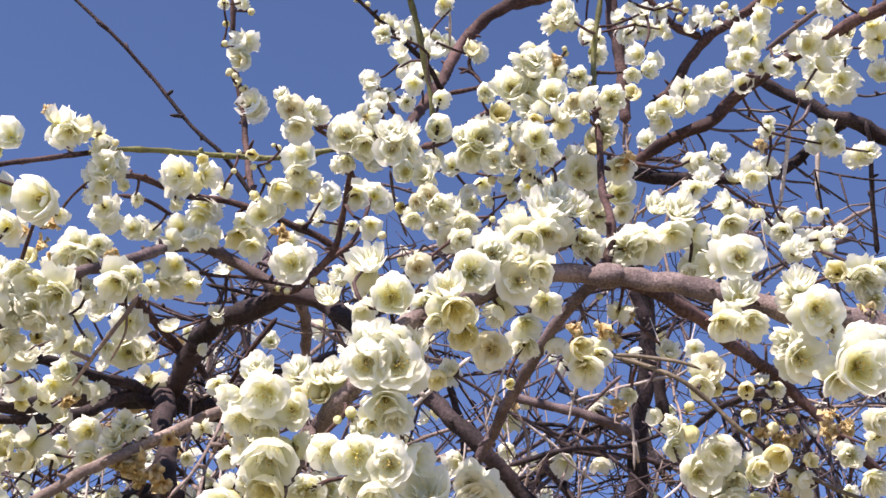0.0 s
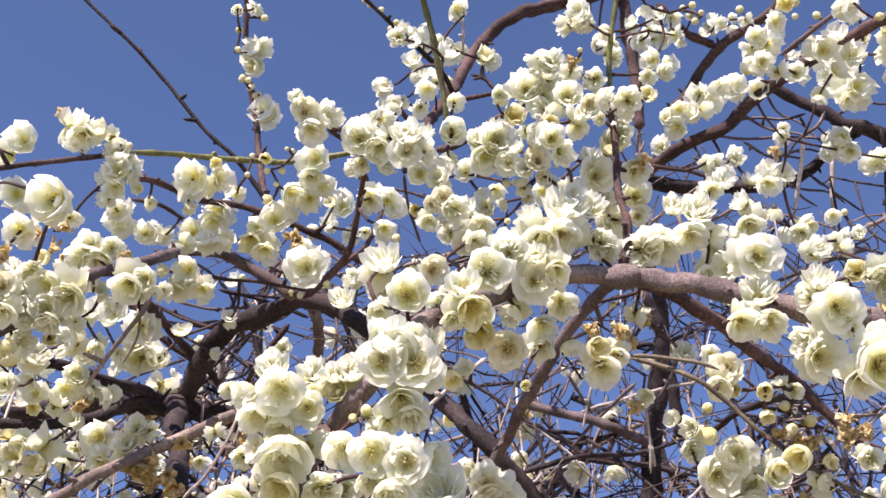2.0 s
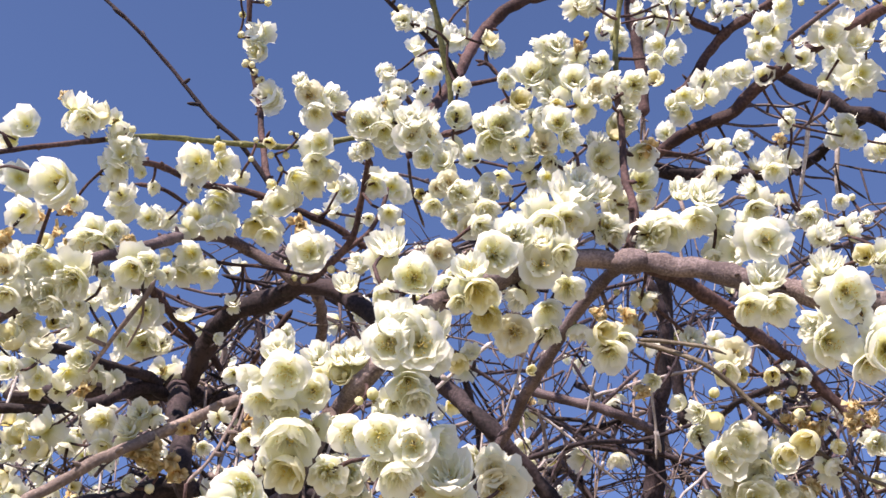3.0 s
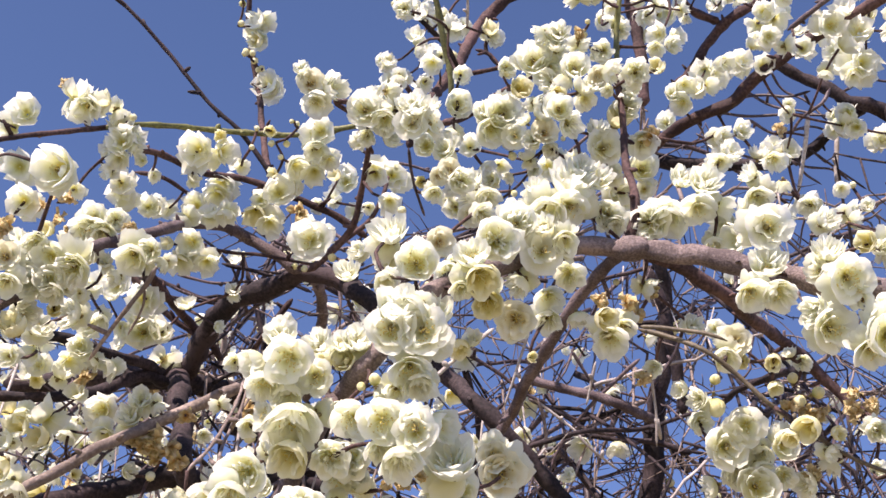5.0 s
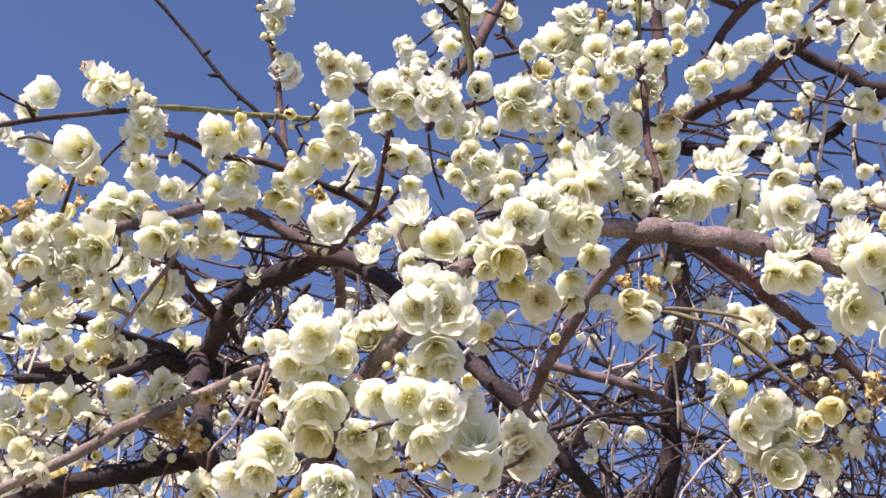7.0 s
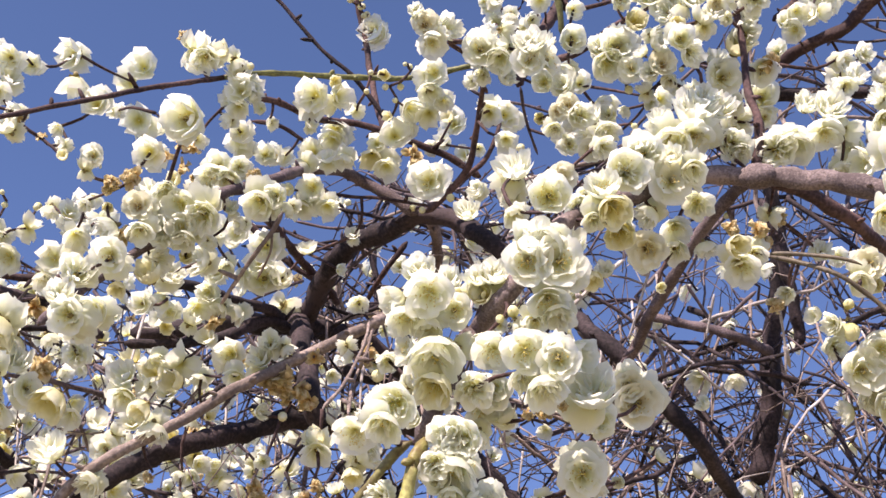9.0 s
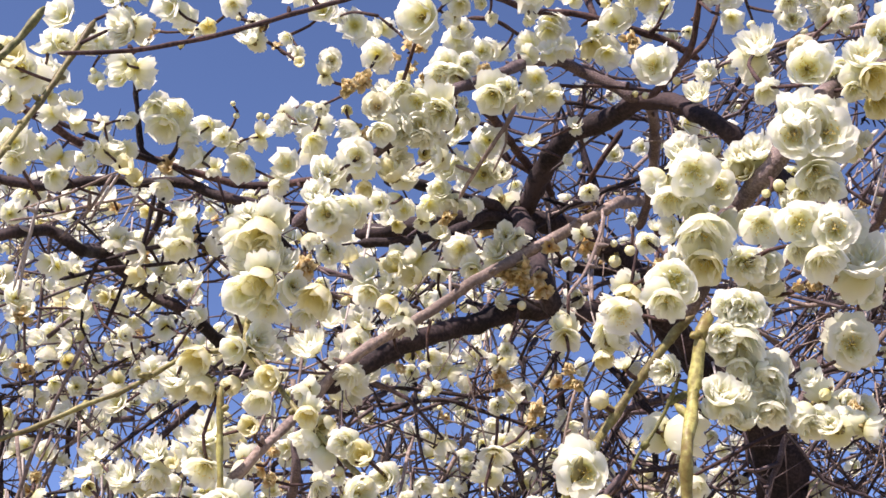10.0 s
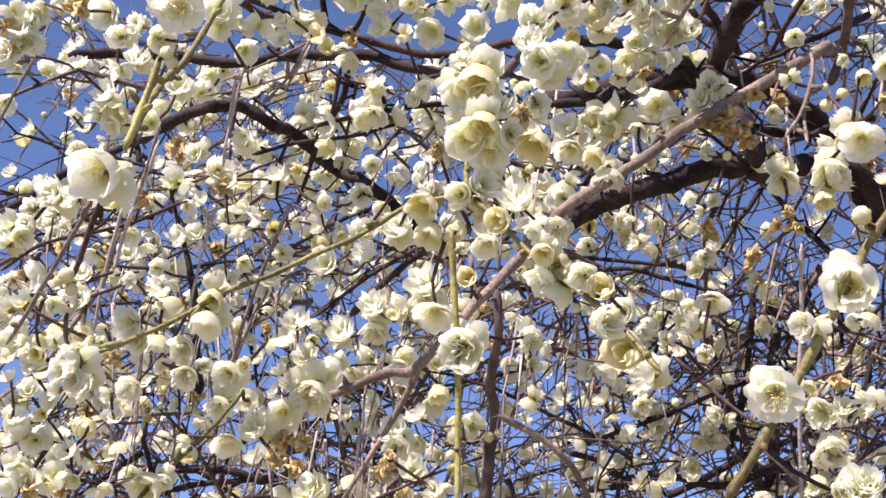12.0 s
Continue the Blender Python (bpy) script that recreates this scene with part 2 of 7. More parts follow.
CALYX_SHAPE = calyx_shape()
STAMENS = [stamen_shape(random.Random(k)) for k in range(3)]
FEW_STAMENS = [stamen_shape(random.Random(k), many=14) for k in range(3)]
KINDS = {
    "n": [bloom(k, FULL_RINGS[:(3, 4, 3, 4, 3, 4)[k]], 0, ruffle=0.048) for k in range(6)],
    "o": [bloom(20 + k, (OPEN_RINGS, FLAT_RINGS, OPEN_RINGS, BELL_RINGS, OPEN_RINGS)[k], 0) for k in range(5)],
    "v": [bloom(30 + k, BELL_RINGS, 1) for k in range(3)],
    "t": [bloom(35 + k, OPEN_RINGS, 6) for k in range(2)],
    "y": [bloom(40 + k, CUP_RINGS, 1, ruffle=0.012) for k in range(3)],
    "k": [bud_shape(60 + k) for k in range(2)],
    "w": [faded_shape(80 + k) for k in range(4)],
}
MID_KINDS = {
    "n": [bloom(200 + k, FULL_RINGS[:3], 0, grain=(6, 4), ruffle=0.075) for k in range(5)],
    "o": [bloom(220 + k, (OPEN_RINGS, FLAT_RINGS, BELL_RINGS)[k], 0, grain=(6, 4)) for k in range(3)],
    "v": [bloom(230, BELL_RINGS, 1, grain=(6, 4))],
    "t": [bloom(235, OPEN_RINGS, 6, grain=(6, 4))],
    "y": [bloom(240 + k, CUP_RINGS, 1, grain=(6, 4)) for k in range(2)],
    "k": KINDS["k"][:1],
    "w": KINDS["w"][:3],
}
FAR_KINDS = {
    "n": [bloom(100 + k, FAR_RINGS, 0, grain=(3, 3), ruffle=0.07) for k in range(5)],
    "o": [bloom(120 + k, OPEN_RINGS, 0, grain=(3, 3), ruffle=0.05) for k in range(2)],
    "y": [bloom(140 + k, CUP_RINGS[:1], 1, grain=(3, 3), ruffle=0.09) for k in range(2)],
    "k": [bud_shape(160)],
    "w": [faded_shape(180 + k, fine=False) for k in range(2)],
}


def finish(mesh, reach):
    mesh.attributes.new("reach", "FLOAT", "POINT").data.foreach_set("value", np.asarray(reach, dtype=np.float32))
    mesh.polygons.foreach_set("use_smooth", np.ones(len(mesh.polygons), dtype=bool))
    mesh.update()


def shape_mesh(name, shape, materials):
    mesh = bpy.data.meshes.new(name)
    mesh.from_pydata(shape.points.tolist(), [], shape.faces)
    for m in materials:
        mesh.materials.append(m)
    if len(materials) > 1:
        mesh.polygons.foreach_set("material_index", np.array(shape.slots, dtype=np.int32))
    finish(mesh, shape.reach)
    return mesh


PETAL_OF = {"n": PETAL, "o": PETAL, "v": YOUNG, "t": AGED, "y": YOUNG, "k": BUD, "w": FADED}
BLOSSOM_MESH = {k: [shape_mesh("petals", s, [PETAL_OF[k]]) for s in v] for k, v in KINDS.items()}
STAMEN_MESH = [shape_mesh("stamens", s, [PETAL, STAMEN]) for s in STAMENS]
CALYX_MESH = shape_mesh("calyx", CALYX_SHAPE, [CALYX])

# ---- ground ----


def ground_material():
    m, nodes, links, bsdf = node_material("dry_winter_turf")
    co = nodes.new("ShaderNodeTexCoord")
    a, b = nodes.new("ShaderNodeTexNoise"), nodes.new("ShaderNodeTexNoise")
    a.inputs["Scale"].default_value, a.inputs["Detail"].default_value = 0.7, 6
    b.inputs["Scale"].default_value, b.inputs["Detail"].default_value = 40, 8
    links.new(co.outputs["Object"], a.inputs["Vector"])
    links.new(co.outputs["Object"], b.inputs["Vector"])
    mix = nodes.new("ShaderNodeMath")
    mix.operation = "ADD"
    links.new(a.outputs["Fac"], mix.inputs[0])
    links.new(b.outputs["Fac"], mix.inputs[1])
    r = ramp_of(nodes, [(0.75, (0.10, 0.085, 0.05)), (1.25, (0.24, 0.20, 0.11))])
    links.new(mix.outputs[0], r.inputs[0])
    links.new(r.outputs[0], bsdf.inputs["Base Color"])
    bsdf.inputs["Roughness"].default_value = 0.95
    return m


bm = bmesh.new()
bmesh.ops.create_grid(bm, x_segments=40, y_segments=40, size=600)
ground_mesh = bpy.data.meshes.new("ground")
bm.to_mesh(ground_mesh)
bm.free()
ground_mesh.materials.append(ground_material())
tagged(new("ground", ground_mesh), "dry pale winter turf under the plum tree", "ground", kind="structure")

# ---- the plum tree ----
BASE = Vector((0.3, 1.7, 0.0))
tree = tagged(new("plum_tree"), "weeping plum tree in full cream-white double blossom", "tree")
tree.location = BASE
FROM_BASE = Matrix.Translation(-BASE)


def part(name, mesh, parent, label="", kind=""):
    ob = new(name, mesh)
    ob.parent = parent
    if parent is tree:
        ob.matrix_parent_inverse = FROM_BASE
    return tagged(ob, label, kind=kind)


def smooth_line(points, step):
    """A Catmull-Rom line through the points, sampled about every step metres, and how far along each sample is."""
    p = np.array(points, dtype=float)
    p = np.vstack([2 * p[0] - p[1], p, 2 * p[-1] - p[-2]])
    out, where = [], []
    for i in range(1, len(p) - 2):
        n = max(2, int(np.linalg.norm(p[i + 1] - p[i]) / step))
        for t in np.linspace(0, 1, n, endpoint=False):
            out.append(0.5 * (2 * p[i] + (p[i + 1] - p[i - 1]) * t + (2 * p[i - 1] - 5 * p[i] + 4 * p[i + 1] - p[i + 2]) * t * t
                              + (3 * p[i] - p[i - 1] - 3 * p[i + 1] + p[i + 2]) * t ** 3))
            where.append(i - 1 + t)
    out.append(p[-2])
    where.append(len(p) - 3)
    return np.array(out), np.array(where) / (len(p) - 3)


def tube(line, radii, sides):
    """Points and faces of a tube along a line, closed at both ends."""
    tangent = np.gradient(line, axis=0)
    tangent /= np.linalg.norm(tangent, axis=1)[:, None] + 1e-12
    side = np.cross(tangent, (0.31, 0.17, 0.93))
    side /= np.linalg.norm(side, axis=1)[:, None] + 1e-12
    other = np.cross(tangent, side)
    a = np.linspace(0, 2 * math.pi, sides, endpoint=False)
    ring = np.cos(a)[None, :, None] * side[:, None] + np.sin(a)[None, :, None] * other[:, None]
    points = (line[:, None] + ring * radii[:, None, None] if radii.ndim == 1 else line[:, None] + ring * radii[:, :, None]).reshape(-1, 3)
    n = len(line)
    i, j = np.meshgrid(np.arange(n - 1), np.arange(sides), indexing="ij")
    k = (j + 1) % sides
    faces = np.stack([i * sides + j, i * sides + k, (i + 1) * sides + k, (i + 1) * sides + j], -1).reshape(-1, 4).tolist()
    faces += [list(range(sides - 1, -1, -1)), list(range((n - 1) * sides, n * sides))]
    return points, faces


def mesh_of(name, points, faces, material, smooth=True):
    mesh = bpy.data.meshes.new(name)
    mesh.from_pydata(np.asarray(points).tolist(), [], faces)
    mesh.materials.append(material)
    if smooth:
        mesh.polygons.foreach_set("use_smooth", np.ones(len(mesh.polygons), dtype=bool))
    mesh.update()
    return mesh


SKIN_LABELS = {"green": "smooth green young shoot", "olive": "straight olive-green young shoot", "yellow": "thick yellow-green young shoot", "pale": "dry silvery-grey hanging twig", "lit": "grey branch with sunlight put into its colour", "grey": "mottled pinkish-grey branch", "dark": "gnarled dark purple-brown branch"}
WOOD = []  # samples of all wood, from which the blossoms' spurs grow


def stem(name, skin, thick, thin, points):
    """A branch: an uneven tube with swollen nodes and a few short spurs."""
    step = max(0.004, min(0.012, 0.8 * max(thick, thin)))
    line, where = smooth_line(points, step)
    n, sides = len(line), 12 if max(thick, thin) > 0.005 else 7
    radius = thick + (thin - thick) * where
    big = max(thick, thin) > 0.004
    gnarl = (0.75 if skin == "dark" else 0.45) if big else 0.4
    wobble = np.array([noise.noise_vector(Vector(q) * 20) * gnarl + noise.noise_vector(Vector(q) * 70) * 0.25 for q in line]) * radius[:, None]
    line = line + wobble
    rough = np.array([[noise.noise(Vector(q) * 60 + Vector((j * 1.7, 0, 0))) for j in range(sides)] for q in line]) * (0.30 if skin in ("dark", "grey", "red", "lit") else 0.08)
    gap = 0.020 if big else 0.022
    along = np.concatenate([[0], np.cumsum(np.linalg.norm(np.diff(line, axis=0), axis=1))])
    ends = np.minimum(along, along[-1] - along)
    radius = radius * (0.3 + 0.7 * np.clip(ends / (0.6 * radius + 0.002), 0, 1) ** 0.5)
    fresh = skin in ("green", "olive", "yellow")
    swell = (0.30 if fresh else 0.16) * np.exp(-((along % gap - gap / 2) / 0.004) ** 2)
    points, faces = tube(line, radius[:, None] * (1 + rough + swell[:, None]), sides)
    points, faces = list(points), faces
    count = int(along[-1] / gap)
    for q in range(count):
        if rng.random() < (0.75 if fresh else 0.55):
            i = int(np.argmin(np.abs(along - (q + 0.5) * gap)))
            way = Vector((rng.uniform(-1, 1), rng.uniform(-1, 1), rng.uniform(-0.6, 1))).normalized()
            long = radius[i] + (rng.uniform(0.002, 0.006) if rng.random() < 0.7 else rng.uniform(0.006, 0.014))
            spur = np.array([line[i], line[i] + np.array(way) * long * 0.7, line[i] + np.array(way) * long])
            p2, f2 = tube(spur, np.array([0.0016, 0.0019, 0.0007] if fresh else [0.0016, 0.0015, 0.0007]), 6)
            faces += [[v + len(points) for v in face] for face in f2]
            points += list(p2)
    WOOD.append(line)
    return part(name, mesh_of(name, points, faces, BARK[skin]), tree, SKIN_LABELS.get(skin, ""))


# branches: kind, bark, radius at both ends, and the line they follow
stem("limb", "grey", 0.0061, 0.0040, [(0.242, 0.554, 1.933), (0.204, 0.550, 1.944), (0.180, 0.563, 1.956), (0.151, 0.593, 1.987), (0.126, 0.603, 1.999), (0.092, 0.614, 2.012), (0.067, 0.615, 2.015), (0.026, 0.585, 1.983), (-0.013, 0.556, 1.946), (-0.047, 0.545, 1.897), (-0.066, 0.587, 1.897), (-0.067, 0.570, 1.886), (-0.082, 0.577, 1.850), (-0.091, 0.583, 1.835)])
stem("branch", "purple", 0.0036, 0.0036, [(0.092, 0.615, 2.012), (0.080, 0.645, 2.015), (0.060, 0.677, 2.002), (0.043, 0.724, 1.990), (0.031, 0.766, 1.984), (0.021, 0.781, 1.972), (0.012, 0.803, 1.955)])
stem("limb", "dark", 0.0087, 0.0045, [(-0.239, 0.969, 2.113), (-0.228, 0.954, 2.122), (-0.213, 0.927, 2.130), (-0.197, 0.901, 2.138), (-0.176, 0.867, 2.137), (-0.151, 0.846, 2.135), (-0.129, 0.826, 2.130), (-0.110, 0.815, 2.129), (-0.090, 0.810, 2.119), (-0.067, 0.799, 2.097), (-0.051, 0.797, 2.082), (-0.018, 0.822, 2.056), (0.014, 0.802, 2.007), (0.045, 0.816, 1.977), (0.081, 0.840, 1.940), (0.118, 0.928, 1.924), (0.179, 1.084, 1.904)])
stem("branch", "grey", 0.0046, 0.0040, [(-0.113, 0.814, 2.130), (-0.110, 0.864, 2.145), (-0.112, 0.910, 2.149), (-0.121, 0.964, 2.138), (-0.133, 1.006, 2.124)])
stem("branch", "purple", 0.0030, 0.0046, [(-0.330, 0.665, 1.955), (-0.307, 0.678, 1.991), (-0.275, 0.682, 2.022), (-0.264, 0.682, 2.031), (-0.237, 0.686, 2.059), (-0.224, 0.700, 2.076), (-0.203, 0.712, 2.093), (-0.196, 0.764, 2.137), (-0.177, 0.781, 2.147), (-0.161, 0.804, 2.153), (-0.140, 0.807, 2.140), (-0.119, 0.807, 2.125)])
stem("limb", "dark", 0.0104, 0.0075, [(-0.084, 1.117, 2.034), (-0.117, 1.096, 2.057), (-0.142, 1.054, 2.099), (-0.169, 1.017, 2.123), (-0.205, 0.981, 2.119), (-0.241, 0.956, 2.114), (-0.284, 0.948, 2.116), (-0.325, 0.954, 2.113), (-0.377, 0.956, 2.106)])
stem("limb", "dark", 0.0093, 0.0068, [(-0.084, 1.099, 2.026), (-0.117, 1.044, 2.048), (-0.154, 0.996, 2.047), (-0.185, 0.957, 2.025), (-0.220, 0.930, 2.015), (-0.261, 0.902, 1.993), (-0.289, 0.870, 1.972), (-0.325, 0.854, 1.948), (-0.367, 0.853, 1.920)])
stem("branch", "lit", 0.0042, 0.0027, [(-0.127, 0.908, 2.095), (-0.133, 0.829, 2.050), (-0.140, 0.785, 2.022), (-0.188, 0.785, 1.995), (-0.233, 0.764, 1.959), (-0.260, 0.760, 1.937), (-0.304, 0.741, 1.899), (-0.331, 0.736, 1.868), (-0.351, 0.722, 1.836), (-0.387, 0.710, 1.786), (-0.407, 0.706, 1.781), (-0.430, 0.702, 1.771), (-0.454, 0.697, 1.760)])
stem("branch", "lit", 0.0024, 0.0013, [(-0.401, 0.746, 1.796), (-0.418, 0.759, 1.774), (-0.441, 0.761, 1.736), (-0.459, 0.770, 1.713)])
stem("shoot", "green", 0.0021, 0.0020, [(-0.026, 0.703, 2.193), (-0.050, 0.713, 2.194), (-0.076, 0.731, 2.202), (-0.119, 0.740, 2.200), (-0.151, 0.736, 2.198), (-0.190, 0.724, 2.193), (-0.222, 0.706, 2.180), (-0.249, 0.694, 2.167)])
stem("shoot", "brown", 0.0020, 0.0013, [(-0.232, 0.700, 2.175), (-0.249, 0.694, 2.167), (-0.265, 0.668, 2.142), (-0.286, 0.649, 2.121), (-0.301, 0.629, 2.099), (-0.336, 0.601, 2.066), (-0.357, 0.581, 2.043), (-0.380, 0.567, 2.028), (-0.401, 0.551, 2.014), (-0.431, 0.531, 2.001)])
stem("shoot", "dark", 0.0014, 0.0017, [(-0.303, 0.677, 2.343), (-0.278, 0.689, 2.313), (-0.248, 0.698, 2.286), (-0.218, 0.719, 2.260), (-0.187, 0.732, 2.224), (-0.167, 0.738, 2.207), (-0.152, 0.748, 2.191), (-0.139, 0.757, 2.174)])
stem("shoot", "brown", 0.0023, 0.0028, [(-0.190, 0.786, 2.477), (-0.188, 0.816, 2.444), (-0.188, 0.833, 2.419), (-0.185, 0.853, 2.391), (-0.179, 0.863, 2.358), (-0.169, 0.855, 2.306), (-0.161, 0.849, 2.265), (-0.152, 0.840, 2.229)])
stem("branch", "brown", 0.0023, 0.0029, [(-0.227, 0.707, 2.160), (-0.214, 0.733, 2.175), (-0.192, 0.765, 2.185), (-0.165, 0.781, 2.191), (-0.142, 0.788, 2.187), (-0.114, 0.798, 2.181), (-0.093, 0.808, 2.175), (-0.072, 0.817, 2.163)])
stem("branch", "brown", 0.0017, 0.0029, [(-0.064, 0.697, 2.166), (-0.068, 0.725, 2.162), (-0.073, 0.747, 2.149), (-0.079, 0.763, 2.135), (-0.094, 0.776, 2.122), (-0.110, 0.783, 2.109)])
stem("branch", "brown", 0.0022, 0.0015, [(-0.110, 0.783, 2.109), (-0.088, 0.777, 2.130), (-0.068, 0.774, 2.147), (-0.058, 0.771, 2.169), (-0.056, 0.786, 2.199)])
stem("branch", "brown", 0.0020, 0.0014, [(-0.074, 0.668, 2.169), (-0.086, 0.667, 2.168), (-0.075, 0.681, 2.168), (-0.068, 0.698, 2.164)])
stem("shoot", "green", 0.0023, 0.0023, [(-0.030, 0.676, 2.336), (-0.025, 0.695, 2.319), (-0.019, 0.707, 2.300), (-0.014, 0.721, 2.279), (-0.009, 0.732, 2.260), (-0.007, 0.743, 2.239)])
stem("limb", "red", 0.0063, 0.0041, [(0.177, 0.887, 2.551), (0.093, 0.894, 2.526), (0.059, 0.892, 2.512), (0.032, 0.898, 2.491), (0.013, 0.897, 2.458), (-0.001, 0.876, 2.402), (-0.019, 0.852, 2.347), (-0.032, 0.825, 2.295), (-0.042, 0.817, 2.253)])
stem("branch", "red", 0.0024, 0.0017, [(-0.017, 0.694, 2.172), (0.002, 0.691, 2.176), (0.022, 0.682, 2.187), (0.042, 0.674, 2.195), (0.056, 0.654, 2.187)])
stem("branch", "brown", 0.0021, 0.0013, [(0.003, 0.819, 2.335), (0.032, 0.815, 2.338), (0.042, 0.826, 2.355)])
stem("branch", "brown", 0.0020, 0.0013, [(0.013, 0.848, 2.391), (0.026, 0.851, 2.388), (0.036, 0.851, 2.373)])
stem("branch", "dark", 0.0020, 0.0015, [(0.029, 0.940, 2.497), (0.027, 0.949, 2.488), (0.037, 0.945, 2.463)])
stem("limb", "red", 0.0056, 0.0047, [(0.155, 0.841, 2.508), (0.156, 0.846, 2.475), (0.158, 0.852, 2.439), (0.159, 0.854, 2.405), (0.159, 0.856, 2.373), (0.161, 0.860, 2.337)])
stem("shoot", "green", 0.0017, 0.0017, [(0.106, 0.584, 2.236), (0.103, 0.593, 2.214), (0.099, 0.602, 2.192), (0.097, 0.612, 2.167), (0.096, 0.614, 2.135)])
stem("branch", "red", 0.0018, 0.0029, [(0.096, 0.611, 2.146), (0.096, 0.614, 2.135), (0.097, 0.616, 2.102), (0.096, 0.616, 2.077), (0.099, 0.614, 2.053), (0.098, 0.615, 2.035), (0.094, 0.617, 2.016)])
stem("limb", "red", 0.0051, 0.0045, [(0.370, 0.681, 2.323), (0.343, 0.708, 2.325), (0.320, 0.731, 2.328), (0.287, 0.752, 2.320), (0.241, 0.783, 2.303), (0.220, 0.802, 2.289), (0.193, 0.813, 2.284), (0.168, 0.836, 2.279), (0.142, 0.862, 2.269)])
stem("branch", "red", 0.0053, 0.0040, [(0.332, 0.905, 2.560), (0.315, 0.914, 2.542), (0.281, 0.929, 2.524), (0.261, 0.943, 2.515), (0.245, 0.953, 2.495), (0.230, 0.963, 2.472), (0.205, 0.964, 2.447)])
stem("branch", "red", 0.0038, 0.0044, [(0.202, 0.910, 2.549), (0.216, 0.920, 2.536), (0.230, 0.928, 2.524), (0.259, 0.942, 2.518)])
stem("limb", "dark", 0.0045, 0.0075, [(0.294, 0.929, 2.461), (0.309, 0.931, 2.453), (0.330, 0.936, 2.440), (0.355, 0.930, 2.421), (0.371, 0.934, 2.409), (0.387, 0.932, 2.403), (0.422, 0.942, 2.390), (0.456, 0.941, 2.372)])
stem("twig", "plum", 0.0015, 0.0013, [(0.263, 0.977, 2.447), (0.296, 0.968, 2.447), (0.320, 0.957, 2.435), (0.338, 0.942, 2.429)])
stem("twig", "plum", 0.0015, 0.0012, [(0.246, 0.971, 2.429), (0.281, 0.969, 2.420), (0.318, 0.961, 2.416), (0.356, 0.946, 2.401)])
stem("twig", "plum", 0.0016, 0.0010, [(0.281, 0.980, 2.470), (0.309, 0.980, 2.444), (0.335, 0.971, 2.429), (0.351, 0.963, 2.416)])
stem("twig", "plum", 0.0015, 0.0010, [(0.281, 0.971, 2.418), (0.308, 0.975, 2.403), (0.338, 0.964, 2.403), (0.359, 0.964, 2.395)])
stem("twig", "plum", 0.0013, 0.0010, [(0.308, 0.957, 2.471), (0.320, 0.968, 2.454), (0.340, 0.964, 2.435), (0.354, 0.958, 2.405)])
stem("twig", "plum", 0.0015, 0.0010, [(0.307, 0.972, 2.406), (0.324, 0.981, 2.389), (0.334, 0.993, 2.370), (0.350, 0.997, 2.358)])
stem("twig", "plum", 0.0015, 0.0010, [(0.337, 0.938, 2.435), (0.352, 0.926, 2.442), (0.359, 0.913, 2.453), (0.379, 0.900, 2.458)])
stem("twig", "plum", 0.0015, 0.0010, [(0.365, 0.937, 2.423), (0.387, 0.924, 2.428), (0.407, 0.921, 2.423), (0.436, 0.908, 2.422)])
stem("twig", "plum", 0.0015, 0.0010, [(0.233, 0.987, 2.413), (0.252, 0.991, 2.403), (0.276, 0.994, 2.392), (0.297, 0.993, 2.384)])
stem("twig", "plum", 0.0013, 0.0010, [(0.313, 0.987, 2.386), (0.334, 0.989, 2.374), (0.359, 0.986, 2.368), (0.375, 0.989, 2.356)])
stem("twig", "plum", 0.0013, 0.0010, [(0.339, 0.978, 2.386), (0.354, 0.982, 2.375), (0.367, 0.985, 2.364), (0.390, 0.990, 2.347)])
stem("branch", "plum", 0.0020, 0.0012, [(0.350, 0.923, 2.415), (0.340, 0.926, 2.399), (0.323, 0.939, 2.392), (0.313, 0.952, 2.380)])
stem("limb", "dark", 0.0074, 0.0043, [(0.192, 1.054, 2.438), (0.233, 1.053, 2.428), (0.267, 1.050, 2.423), (0.314, 1.033, 2.410), (0.347, 1.000, 2.405), (0.367, 0.975, 2.411), (0.388, 0.941, 2.409)])
stem("branch", "dark", 0.0022, 0.0022, [(0.398, 0.923, 2.393), (0.402, 0.937, 2.374), (0.405, 0.966, 2.336), (0.409, 0.996, 2.292)])
stem("branch", "red", 0.0015, 0.0009, [(0.072, 0.617, 2.038), (0.082, 0.613, 2.024), (0.092, 0.617, 2.016)])
stem("twig", "pale", 0.0022, 0.0020, [(0.360, 0.957, 2.387), (0.357, 0.965, 2.362), (0.355, 0.972, 2.337)])
stem("twig", "pale", 0.0022, 0.0017, [(0.323, 0.921, 2.381), (0.318, 0.937, 2.347), (0.311, 0.953, 2.313)])
stem("branch", "tan", 0.0012, 0.0009, [(0.091, 0.599, 1.950), (0.110, 0.593, 1.945), (0.126, 0.588, 1.939), (0.135, 0.588, 1.935)])
stem("branch", "tan", 0.0014, 0.0011, [(0.093, 0.608, 1.954), (0.108, 0.600, 1.944), (0.123, 0.592, 1.932), (0.139, 0.596, 1.920), (0.154, 0.599, 1.905), (0.172, 0.610, 1.898), (0.196, 0.619, 1.886), (0.223, 0.626, 1.877)])
stem("limb", "red", 0.0041, 0.0035, [(0.101, 0.623, 2.015), (0.125, 0.637, 2.014), (0.152, 0.658, 2.010), (0.177, 0.687, 2.011), (0.205, 0.724, 2.016), (0.229, 0.745, 2.009), (0.245, 0.749, 1.992), (0.261, 0.753, 1.974), (0.293, 0.772, 1.957)])
